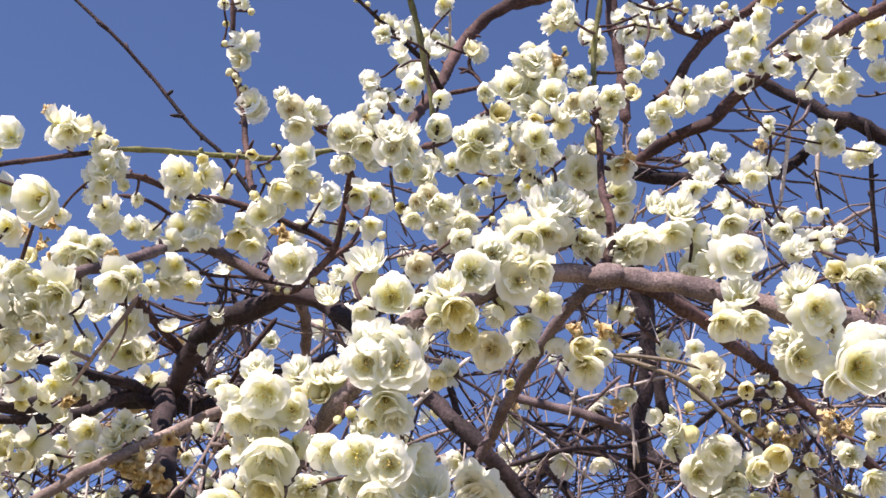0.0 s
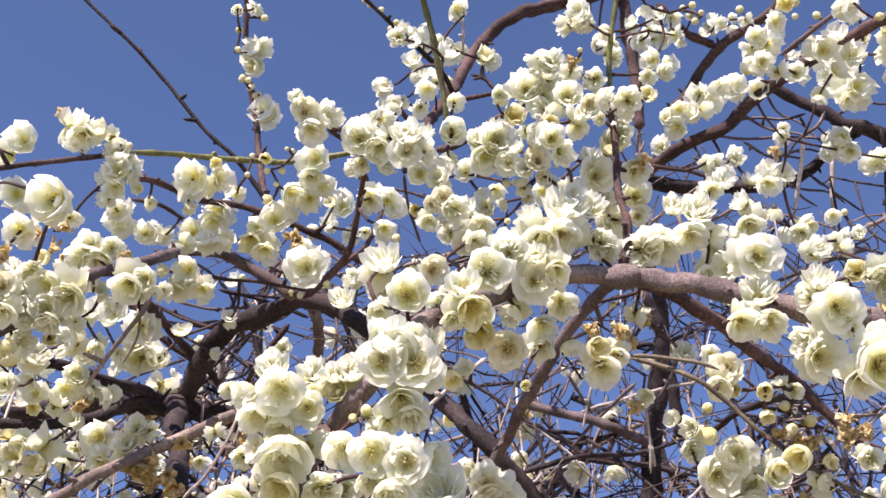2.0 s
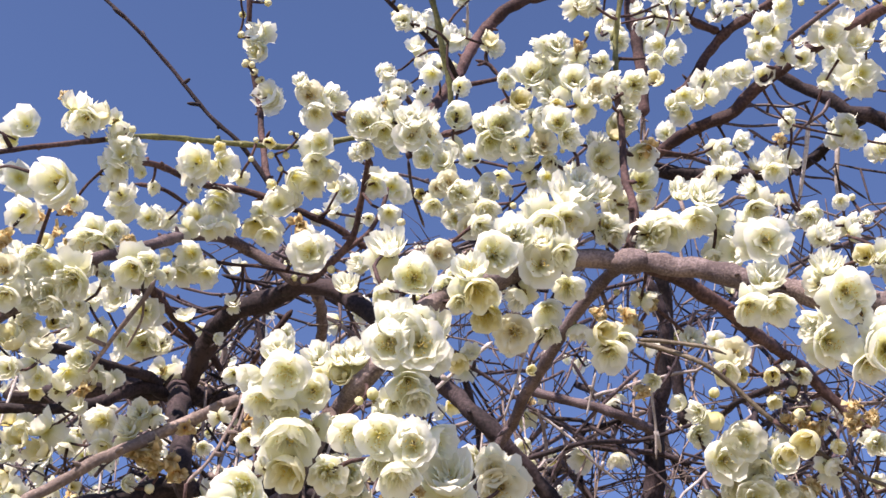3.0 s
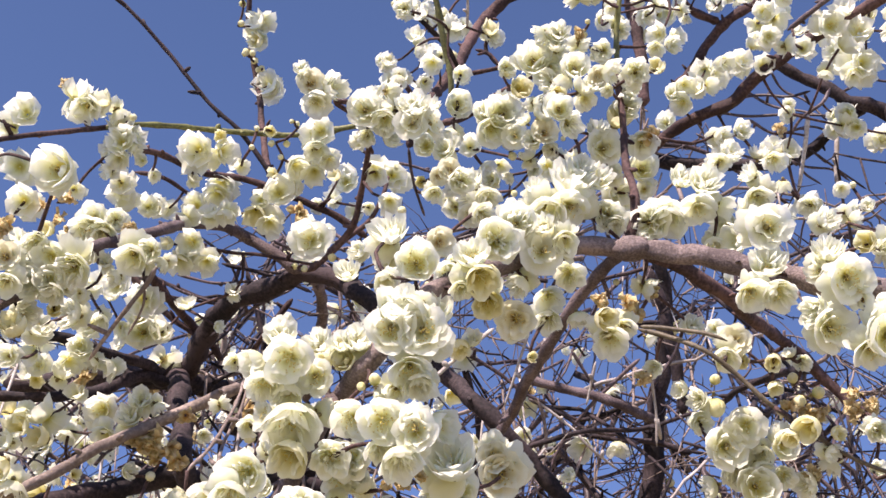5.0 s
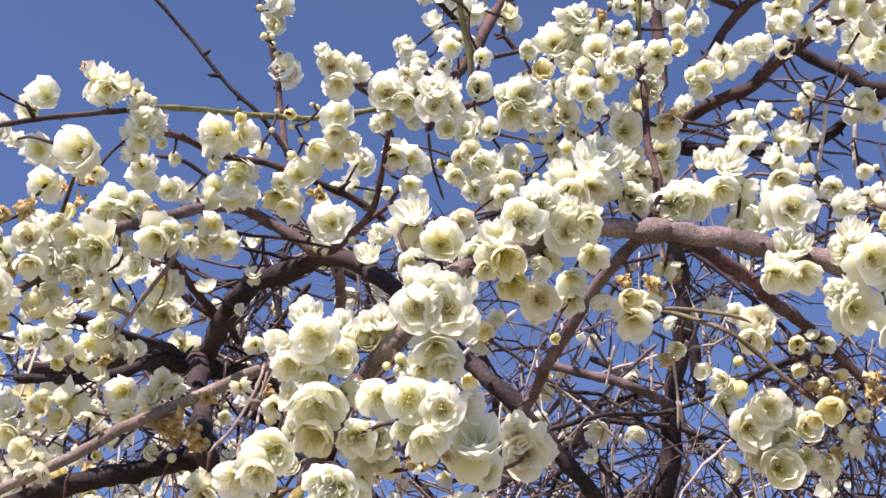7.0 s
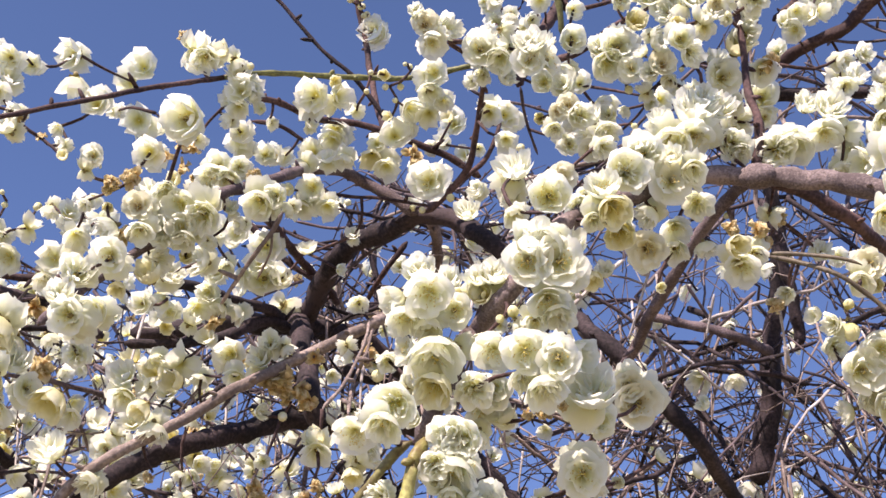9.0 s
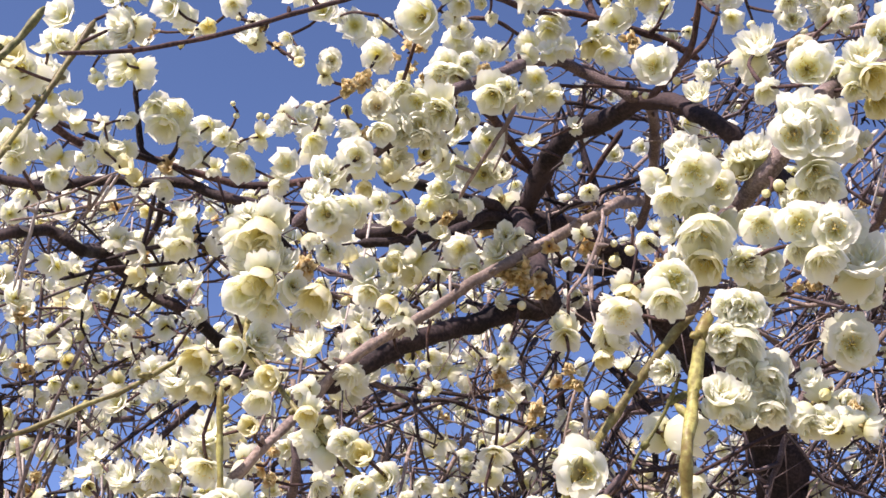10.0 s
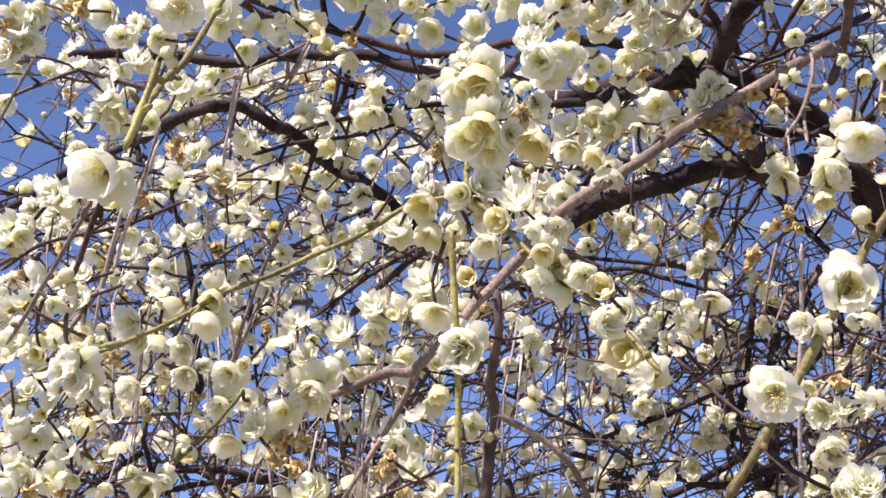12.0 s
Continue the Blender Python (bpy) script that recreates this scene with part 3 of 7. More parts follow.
stem("branch", "dark", 0.0027, 0.0024, [(0.225, 0.746, 2.009), (0.220, 0.812, 2.041), (0.207, 0.865, 2.058), (0.200, 0.917, 2.070)])
stem("branch", "dark", 0.0050, 0.0105, [(0.175, 0.972, 2.281), (0.188, 1.005, 2.228), (0.189, 1.026, 2.193), (0.181, 1.052, 2.148), (0.172, 1.084, 2.085), (0.165, 1.108, 2.030)])
stem("branch", "purple", 0.0038, 0.0044, [(0.056, 0.965, 2.124), (0.098, 0.968, 2.114), (0.134, 0.970, 2.102), (0.171, 1.015, 2.112)])
stem("branch", "dark", 0.0023, 0.0016, [(0.050, 0.902, 2.029), (0.093, 0.894, 2.039), (0.143, 0.933, 2.061), (0.187, 0.920, 2.070)])
stem("branch", "dark", 0.0039, 0.0042, [(-0.317, 0.820, 2.077), (-0.290, 0.830, 2.077), (-0.264, 0.858, 2.083), (-0.243, 0.896, 2.092), (-0.241, 0.922, 2.093)])
stem("branch", "brown", 0.0036, 0.0031, [(-0.235, 0.786, 2.118), (-0.227, 0.823, 2.121), (-0.222, 0.896, 2.141), (-0.211, 0.952, 2.150), (-0.207, 0.987, 2.153)])
stem("branch", "dark", 0.0050, 0.0035, [(-0.236, 0.923, 2.093), (-0.247, 0.898, 2.085), (-0.272, 0.870, 2.058), (-0.301, 0.847, 2.039), (-0.338, 0.835, 2.035)])
stem("branch", "dark", 0.0080, 0.0070, [(-0.236, 0.955, 2.120), (-0.216, 0.893, 2.056), (-0.195, 0.831, 1.992), (-0.188, 0.827, 1.960)])
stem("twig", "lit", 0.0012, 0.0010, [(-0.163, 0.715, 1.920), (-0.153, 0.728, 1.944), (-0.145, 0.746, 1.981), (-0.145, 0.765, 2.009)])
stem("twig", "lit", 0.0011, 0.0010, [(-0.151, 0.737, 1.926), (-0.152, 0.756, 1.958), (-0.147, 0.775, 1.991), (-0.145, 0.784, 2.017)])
stem("twig", "pale", 0.0010, 0.0011, [(-0.018, 0.584, 1.908), (-0.004, 0.587, 1.924), (0.015, 0.605, 1.952)])
stem("twig", "pale", 0.0010, 0.0008, [(0.045, 0.730, 2.033), (0.036, 0.744, 2.009), (0.027, 0.757, 1.986)])
stem("twig", "pale", 0.0012, 0.0008, [(0.103, 0.868, 2.085), (0.096, 0.885, 2.056)])
stem("twig", "pale", 0.0009, 0.0008, [(0.113, 0.695, 1.980), (0.116, 0.707, 1.957), (0.116, 0.716, 1.938)])
stem("twig", "lit", 0.0016, 0.0013, [(-0.191, 0.677, 2.040), (-0.200, 0.687, 2.030), (-0.213, 0.697, 2.017), (-0.237, 0.723, 2.000)])
stem("twig", "lit", 0.0008, 0.0007, [(-0.199, 0.685, 2.034), (-0.201, 0.697, 2.023), (-0.212, 0.713, 2.012)])
stem("branch", "brown", 0.0017, 0.0014, [(-0.244, 0.770, 2.189), (-0.224, 0.777, 2.189), (-0.208, 0.804, 2.193), (-0.195, 0.811, 2.187)])
stem("twig", "brown", 0.0011, 0.0009, [(-0.244, 0.712, 2.163), (-0.264, 0.726, 2.153), (-0.273, 0.732, 2.140)])
stem("twig", "brown", 0.0011, 0.0007, [(-0.298, 0.713, 2.153), (-0.281, 0.719, 2.137), (-0.273, 0.718, 2.125)])
stem("twig", "brown", 0.0014, 0.0011, [(-0.197, 0.752, 2.111), (-0.168, 0.768, 2.115), (-0.142, 0.781, 2.121), (-0.105, 0.789, 2.118)])
stem("branch", "dark", 0.0018, 0.0014, [(-0.190, 0.861, 2.169), (-0.157, 0.871, 2.166), (-0.119, 0.883, 2.156)])
stem("twig", "plum", 0.0012, 0.0010, [(-0.225, 0.861, 2.158), (-0.196, 0.869, 2.155), (-0.170, 0.872, 2.159), (-0.148, 0.878, 2.157)])
stem("twig", "plum", 0.0012, 0.0011, [(-0.208, 0.803, 2.158), (-0.199, 0.852, 2.181), (-0.190, 0.906, 2.194), (-0.183, 0.920, 2.175)])
stem("twig", "plum", 0.0014, 0.0010, [(-0.166, 0.849, 2.195), (-0.143, 0.860, 2.186), (-0.112, 0.865, 2.184), (-0.080, 0.865, 2.190)])
stem("twig", "plum", 0.0012, 0.0008, [(-0.104, 0.829, 2.149), (-0.085, 0.835, 2.143), (-0.063, 0.832, 2.151)])
stem("twig", "plum", 0.0014, 0.0010, [(-0.080, 0.780, 2.221), (-0.063, 0.786, 2.215), (-0.037, 0.790, 2.212), (-0.015, 0.795, 2.206)])
stem("twig", "plum", 0.0013, 0.0010, [(-0.040, 0.758, 2.204), (-0.036, 0.782, 2.190), (-0.028, 0.813, 2.181)])
stem("twig", "dark", 0.0011, 0.0007, [(-0.162, 0.762, 2.144), (-0.138, 0.761, 2.151), (-0.126, 0.760, 2.156)])
stem("twig", "dark", 0.0010, 0.0007, [(0.018, 0.730, 2.126), (0.042, 0.718, 2.142), (0.054, 0.663, 2.129)])
stem("limb", "dark", 0.0039, 0.0047, [(-0.731, 0.768, 2.093), (-0.709, 0.781, 2.099), (-0.659, 0.810, 2.109), (-0.611, 0.830, 2.106), (-0.572, 0.844, 2.117), (-0.540, 0.854, 2.119), (-0.506, 0.870, 2.124), (-0.486, 0.874, 2.116), (-0.452, 0.882, 2.106), (-0.425, 0.894, 2.103), (-0.386, 0.917, 2.086)])
stem("branch", "brown", 0.0033, 0.0032, [(-0.619, 0.743, 2.142), (-0.589, 0.770, 2.132), (-0.569, 0.800, 2.126), (-0.536, 0.828, 2.131), (-0.502, 0.858, 2.130), (-0.463, 0.878, 2.125), (-0.428, 0.881, 2.123), (-0.369, 0.850, 2.105)])
stem("branch", "dark", 0.0017, 0.0023, [(-0.528, 0.794, 2.184), (-0.529, 0.811, 2.160), (-0.530, 0.827, 2.137), (-0.520, 0.838, 2.129)])
stem("branch", "dark", 0.0015, 0.0020, [(-0.588, 0.769, 2.135), (-0.564, 0.787, 2.129), (-0.536, 0.817, 2.128), (-0.515, 0.840, 2.129), (-0.494, 0.822, 2.132), (-0.489, 0.799, 2.131)])
stem("limb", "dark", 0.0044, 0.0056, [(-0.664, 0.788, 2.015), (-0.640, 0.786, 2.028), (-0.624, 0.789, 2.037), (-0.601, 0.790, 2.041), (-0.598, 0.829, 2.062), (-0.581, 0.848, 2.056), (-0.594, 0.906, 2.081), (-0.578, 0.928, 2.070), (-0.577, 0.982, 2.081), (-0.544, 0.976, 2.057), (-0.513, 1.034, 2.041), (-0.484, 1.089, 2.022)])
stem("branch", "dark", 0.0030, 0.0023, [(-0.520, 0.864, 2.108), (-0.536, 0.889, 2.096), (-0.560, 0.911, 2.082), (-0.587, 0.943, 2.067)])
stem("branch", "purple", 0.0031, 0.0048, [(-0.381, 0.855, 1.893), (-0.383, 0.867, 1.862), (-0.403, 0.916, 1.843), (-0.405, 0.945, 1.824), (-0.415, 0.964, 1.790), (-0.423, 0.983, 1.750)])
stem("branch", "lit", 0.0025, 0.0021, [(-0.383, 0.871, 1.802), (-0.359, 0.891, 1.791), (-0.338, 0.912, 1.774), (-0.327, 0.931, 1.750)])
stem("shoot", "yellow", 0.0028, 0.0021, [(-0.080, 0.502, 1.802), (-0.085, 0.498, 1.787), (-0.089, 0.500, 1.765), (-0.092, 0.489, 1.740), (-0.093, 0.496, 1.723), (-0.094, 0.503, 1.699), (-0.096, 0.517, 1.667)])
stem("shoot", "olive", 0.0019, 0.0020, [(-0.086, 0.511, 1.805), (-0.093, 0.513, 1.801), (-0.105, 0.517, 1.788), (-0.117, 0.522, 1.774), (-0.128, 0.521, 1.757), (-0.133, 0.508, 1.741), (-0.151, 0.513, 1.712), (-0.171, 0.517, 1.680), (-0.188, 0.518, 1.653)])
stem("shoot", "green", 0.0009, 0.0006, [(-0.094, 0.516, 1.780), (-0.103, 0.522, 1.763), (-0.115, 0.520, 1.744), (-0.114, 0.514, 1.739)])
stem("shoot", "yellow", 0.0017, 0.0015, [(-0.329, 0.582, 1.814), (-0.329, 0.591, 1.781), (-0.328, 0.600, 1.744), (-0.330, 0.611, 1.709), (-0.330, 0.614, 1.675)])
stem("shoot", "olive", 0.0014, 0.0015, [(-0.218, 0.553, 1.720), (-0.238, 0.567, 1.747), (-0.259, 0.576, 1.770), (-0.283, 0.592, 1.795), (-0.302, 0.600, 1.817), (-0.314, 0.602, 1.830), (-0.330, 0.612, 1.850), (-0.338, 0.629, 1.875), (-0.336, 0.627, 1.903)])
stem("shoot", "olive", 0.0015, 0.0011, [(-0.330, 0.613, 1.849), (-0.359, 0.611, 1.846), (-0.372, 0.603, 1.835), (-0.387, 0.593, 1.819), (-0.406, 0.584, 1.807), (-0.426, 0.575, 1.793), (-0.444, 0.560, 1.779), (-0.462, 0.555, 1.766), (-0.475, 0.541, 1.751), (-0.497, 0.531, 1.738), (-0.533, 0.534, 1.731)])
stem("shoot", "green", 0.0011, 0.0010, [(-0.456, 0.615, 1.743), (-0.458, 0.597, 1.722), (-0.457, 0.569, 1.699), (-0.465, 0.558, 1.683), (-0.471, 0.546, 1.666)])
stem("shoot", "olive", 0.0021, 0.0017, [(-0.465, 0.618, 2.097), (-0.472, 0.612, 2.066), (-0.483, 0.606, 2.029), (-0.491, 0.597, 1.996), (-0.496, 0.582, 1.954), (-0.498, 0.563, 1.918), (-0.476, 0.526, 1.896), (-0.468, 0.500, 1.862), (-0.459, 0.475, 1.826)])
stem("shoot", "green", 0.0021, 0.0018, [(-0.411, 0.480, 1.991), (-0.419, 0.478, 1.972), (-0.425, 0.473, 1.955), (-0.432, 0.472, 1.933), (-0.436, 0.473, 1.909)])
stem("twig", "lit", 0.0010, 0.0008, [(-0.505, 0.756, 2.067), (-0.538, 0.750, 2.048), (-0.571, 0.742, 2.031)])
stem("twig", "pale", 0.0009, 0.0008, [(-0.499, 0.742, 2.053), (-0.514, 0.749, 2.030)])
stem("twig", "lit", 0.0012, 0.0010, [(-0.516, 0.809, 2.077), (-0.545, 0.800, 2.067), (-0.577, 0.790, 2.054), (-0.605, 0.779, 2.045)])
stem("twig", "pale", 0.0010, 0.0008, [(-0.493, 0.769, 2.056), (-0.510, 0.777, 2.030)])
stem("twig", "pale", 0.0013, 0.0011, [(-0.534, 0.616, 1.909), (-0.545, 0.623, 1.886), (-0.558, 0.631, 1.856), (-0.566, 0.637, 1.832)])
stem("twig", "lit", 0.0012, 0.0010, [(-0.633, 0.609, 1.980), (-0.646, 0.613, 1.959), (-0.661, 0.618, 1.933)])
stem("twig", "pale", 0.0013, 0.0011, [(-0.544, 0.718, 2.011), (-0.552, 0.730, 1.986), (-0.559, 0.742, 1.958)])
stem("twig", "lit", 0.0012, 0.0010, [(-0.507, 0.762, 2.071), (-0.524, 0.769, 2.048), (-0.532, 0.774, 2.035)])
stem("shoot", "yellow", 0.0017, 0.0018, [(-0.441, 0.462, 1.863), (-0.444, 0.461, 1.842), (-0.449, 0.457, 1.809)])
stem("shoot", "brown", 0.0015, 0.0012, [(-0.450, 0.451, 1.785), (-0.462, 0.461, 1.776), (-0.471, 0.469, 1.760), (-0.477, 0.474, 1.753)])
stem("shoot", "lit", 0.0011, 0.0012, [(-0.476, 0.478, 1.799), (-0.494, 0.489, 1.780), (-0.514, 0.499, 1.756), (-0.532, 0.507, 1.736)])
stem("branch", "dark", 0.0034, 0.0026, [(-0.796, 0.781, 1.951), (-0.759, 0.794, 1.981), (-0.731, 0.802, 2.005), (-0.704, 0.829, 2.037), (-0.683, 0.842, 2.061)])
stem("branch", "dark", 0.0014, 0.0048, [(-0.714, 0.923, 2.047), (-0.732, 0.990, 2.022), (-0.729, 1.003, 1.998), (-0.728, 1.021, 1.959), (-0.728, 1.047, 1.888)])
stem("twig", "dark", 0.0017, 0.0014, [(-0.527, 0.857, 1.883), (-0.510, 0.903, 1.929), (-0.465, 0.908, 1.957), (-0.424, 0.915, 1.971)])
stem("branch", "dark", 0.0029, 0.0016, [(-0.484, 0.823, 1.867), (-0.455, 0.823, 1.896), (-0.411, 0.781, 1.897), (-0.369, 0.740, 1.891)])
stem("twig", "brown", 0.0015, 0.0015, [(-0.726, 0.732, 1.885), (-0.699, 0.742, 1.910), (-0.676, 0.804, 1.950), (-0.651, 0.859, 1.999)])
stem("branch", "dark", 0.0022, 0.0017, [(-0.401, 1.119, 2.034), (-0.349, 1.131, 2.032), (-0.296, 1.142, 2.026), (-0.234, 1.152, 2.019)])
stem("branch", "dark", 0.0023, 0.0019, [(-0.382, 1.136, 1.850), (-0.320, 1.141, 1.871), (-0.258, 1.142, 1.895), (-0.187, 1.140, 1.917)])
stem("branch", "dark", 0.0032, 0.0032, [(-0.374, 1.147, 1.811), (-0.313, 1.154, 1.827), (-0.254, 1.164, 1.817), (-0.194, 1.164, 1.836)])
stem("branch", "plum", 0.0019, 0.0015, [(0.058, 0.973, 2.110), (0.084, 0.977, 2.098), (0.107, 0.982, 2.085), (0.131, 0.981, 2.080), (0.152, 1.000, 2.081)])
stem("branch", "plum", 0.0017, 0.0013, [(0.151, 0.949, 2.135), (0.127, 0.962, 2.117), (0.105, 0.975, 2.098), (0.084, 0.990, 2.073), (0.071, 1.004, 2.044)])
stem("twig", "pale", 0.0012, 0.0010, [(0.055, 0.928, 2.089), (0.076, 0.934, 2.074), (0.091, 0.938, 2.063), (0.102, 0.943, 2.051), (0.127, 0.966, 2.042)])
stem("twig", "lit", 0.0014, 0.0012, [(0.062, 0.928, 2.086), (0.067, 0.935, 2.072), (0.069, 0.945, 2.052), (0.064, 0.957, 2.028)])
stem("branch", "dark", 0.0027, 0.0020, [(0.199, 1.024, 2.084), (0.171, 1.024, 2.095), (0.137, 1.027, 2.099), (0.107, 1.029, 2.103), (0.073, 1.038, 2.091)])
stem("branch", "plum", 0.0016, 0.0014, [(0.003, 0.913, 2.119), (0.030, 0.920, 2.105), (0.053, 0.928, 2.089), (0.071, 0.930, 2.082)])
stem("branch", "lit", 0.0031, 0.0020, [(0.003, 1.015, 2.140), (0.018, 1.023, 2.125), (0.033, 1.033, 2.105), (0.058, 1.033, 2.102)])
stem("branch", "dark", 0.0037, 0.0026, [(-0.002, 1.039, 2.200), (0.008, 1.054, 2.173), (0.019, 1.071, 2.141), (0.013, 1.097, 2.085)])
stem("twig", "plum", 0.0015, 0.0011, [(0.094, 0.951, 2.144), (0.106, 0.960, 2.127), (0.114, 0.966, 2.114)])
stem("branch", "dark", 0.0024, 0.0018, [(0.154, 1.011, 2.127), (0.127, 1.018, 2.119), (0.103, 1.023, 2.116), (0.083, 1.018, 2.128)])
stem("branch", "dark", 0.0045, 0.0050, [(0.167, 0.949, 2.228), (0.175, 0.964, 2.203), (0.182, 0.978, 2.176), (0.191, 0.994, 2.146), (0.195, 1.010, 2.115)])
stem("twig", "plum", 0.0017, 0.0013, [(0.197, 0.918, 2.174), (0.188, 0.929, 2.158), (0.178, 0.945, 2.135), (0.159, 0.961, 2.111)])
stem("branch", "dark", 0.0031, 0.0026, [(-0.219, 1.117, 2.026), (-0.217, 1.134, 1.988), (-0.222, 1.148, 1.949), (-0.236, 1.167, 1.890), (-0.249, 1.177, 1.851)])
stem("branch", "dark", 0.0048, 0.0039, [(-0.204, 1.167, 1.988), (-0.204, 1.181, 1.949), (-0.217, 1.194, 1.909), (-0.209, 1.209, 1.858), (-0.229, 1.220, 1.809)])
stem("branch", "dark", 0.0028, 0.0021, [(-0.392, 1.135, 1.845), (-0.362, 1.143, 1.838), (-0.343, 1.151, 1.821), (-0.334, 1.158, 1.797)])
stem("branch", "dark", 0.0021, 0.0021, [(-0.379, 1.146, 1.811), (-0.343, 1.152, 1.815), (-0.309, 1.159, 1.811)])
stem("branch", "purple", 0.0017, 0.0013, [(-0.278, 1.033, 1.896), (-0.248, 1.046, 1.869), (-0.218, 1.056, 1.845), (-0.191, 1.060, 1.837)])
stem("branch", "plum", 0.0018, 0.0013, [(-0.258, 1.071, 1.945), (-0.230, 1.080, 1.930), (-0.199, 1.090, 1.906)])
stem("twig", "pale", 0.0015, 0.0013, [(-0.160, 0.781, 1.878), (-0.164, 0.798, 1.835), (-0.169, 0.814, 1.788), (-0.173, 0.841, 1.726)])
stem("twig", "lit", 0.0016, 0.0012, [(-0.204, 0.868, 1.775), (-0.184, 0.875, 1.757), (-0.165, 0.881, 1.735)])
stem("twig", "lit", 0.0014, 0.0012, [(-0.182, 0.917, 1.940), (-0.190, 0.928, 1.913), (-0.196, 0.937, 1.890)])
stem("branch", "dark", 0.0038, 0.0030, [(-0.318, 1.257, 1.830), (-0.273, 1.257, 1.851), (-0.235, 1.256, 1.872), (-0.186, 1.254, 1.886), (-0.141, 1.245, 1.921)])
stem("branch", "dark", 0.0024, 0.0019, [(-0.393, 1.131, 2.012), (-0.339, 1.136, 2.024), (-0.287, 1.150, 2.011), (-0.246, 1.159, 2.000)])
stem("branch", "plum", 0.0017, 0.0013, [(-0.466, 1.002, 1.861), (-0.432, 1.002, 1.890), (-0.394, 1.006, 1.909), (-0.364, 1.006, 1.928)])
stem("twig", "lit", 0.0015, 0.0013, [(-0.515, 0.768, 1.937), (-0.545, 0.783, 1.870), (-0.561, 0.793, 1.822)])
stem("twig", "pale", 0.0012, 0.0010, [(-0.539, 0.706, 1.910), (-0.551, 0.715, 1.877), (-0.561, 0.725, 1.840)])
stem("twig", "pale", 0.0011, 0.0010, [(-0.568, 0.639, 1.877), (-0.581, 0.650, 1.836), (-0.588, 0.659, 1.802)])
stem("twig", "lit", 0.0009, 0.0008, [(-0.518, 0.590, 1.906), (-0.527, 0.597, 1.884), (-0.537, 0.605, 1.859)])
stem("twig", "pale", 0.0010, 0.0009, [(-0.513, 0.672, 1.994), (-0.523, 0.683, 1.966), (-0.533, 0.694, 1.938)])
stem("twig", "lit", 0.0011, 0.0011, [(-0.489, 0.719, 2.041), (-0.507, 0.726, 2.016), (-0.527, 0.728, 1.996)])
stem("branch", "dark", 0.0019, 0.0015, [(-0.524, 0.854, 2.105), (-0.537, 0.872, 2.067), (-0.554, 0.882, 2.036), (-0.570, 0.893, 2.000)])
stem("twig", "dark", 0.0015, 0.0011, [(-0.593, 0.790, 2.145), (-0.565, 0.810, 2.138), (-0.541, 0.825, 2.136), (-0.520, 0.839, 2.131), (-0.488, 0.863, 2.117)])
stem("twig", "dark", 0.0017, 0.0013, [(-0.530, 0.800, 2.177), (-0.529, 0.817, 2.154), (-0.529, 0.830, 2.137)])
stem("branch", "dark", 0.0017, 0.0015, [(-0.600, 0.859, 2.033), (-0.565, 0.870, 2.047), (-0.521, 0.886, 2.056), (-0.485, 0.894, 2.068)])
stem("branch", "dark", 0.0048, 0.0063, [(-0.222, 1.093, 2.142), (-0.182, 1.099, 2.135), (-0.141, 1.100, 2.135), (-0.118, 1.110, 2.117)])
stem("twig", "dark", 0.0017, 0.0013, [(-0.287, 0.903, 2.184), (-0.250, 0.910, 2.183), (-0.208, 0.921, 2.173), (-0.171, 0.923, 2.176)])
stem("twig", "dark", 0.0015, 0.0011, [(-0.280, 0.914, 2.170), (-0.242, 0.919, 2.171), (-0.199, 0.920, 2.177)])
stem("twig", "plum", 0.0015, 0.0011, [(-0.252, 0.890, 2.176), (-0.229, 0.899, 2.167), (-0.202, 0.906, 2.161)])
stem("branch", "brown", 0.0030, 0.0021, [(-0.270, 0.887, 2.176), (-0.249, 0.904, 2.157), (-0.223, 0.917, 2.142), (-0.201, 0.926, 2.131)])
stem("branch", "brown", 0.0026, 0.0019, [(-0.138, 0.907, 2.166), (-0.158, 0.920, 2.144), (-0.180, 0.953, 2.128)])
stem("twig", "plum", 0.0014, 0.0010, [(-0.196, 0.879, 2.112), (-0.178, 0.874, 2.122), (-0.155, 0.866, 2.135), (-0.132, 0.861, 2.144)])
stem("twig", "plum", 0.0013, 0.0011, [(-0.192, 0.898, 2.173), (-0.196, 0.914, 2.151), (-0.225, 0.928, 2.124)])
stem("branch", "dark", 0.0042, 0.0032, [(-0.770, 0.990, 1.794), (-0.728, 1.012, 1.810), (-0.683, 1.036, 1.811), (-0.638, 1.061, 1.802)])
stem("branch", "dark", 0.0028, 0.0023, [(-0.757, 1.004, 1.772), (-0.715, 1.023, 1.795), (-0.665, 1.047, 1.805), (-0.610, 1.070, 1.820)])
stem("branch", "plum", 0.0021, 0.0017, [(-0.544, 0.998, 1.770), (-0.526, 0.995, 1.812), (-0.498, 0.994, 1.850), (-0.473, 0.990, 1.888)])
stem("branch", "dark", 0.0028, 0.0021, [(-0.617, 1.047, 1.883), (-0.569, 1.065, 1.892), (-0.521, 1.087, 1.880)])
stem("branch", "grey", 0.0068, 0.0068, [(0.104, 0.608, 2.007), (0.094, 0.610, 2.010), (0.084, 0.613, 2.012)])
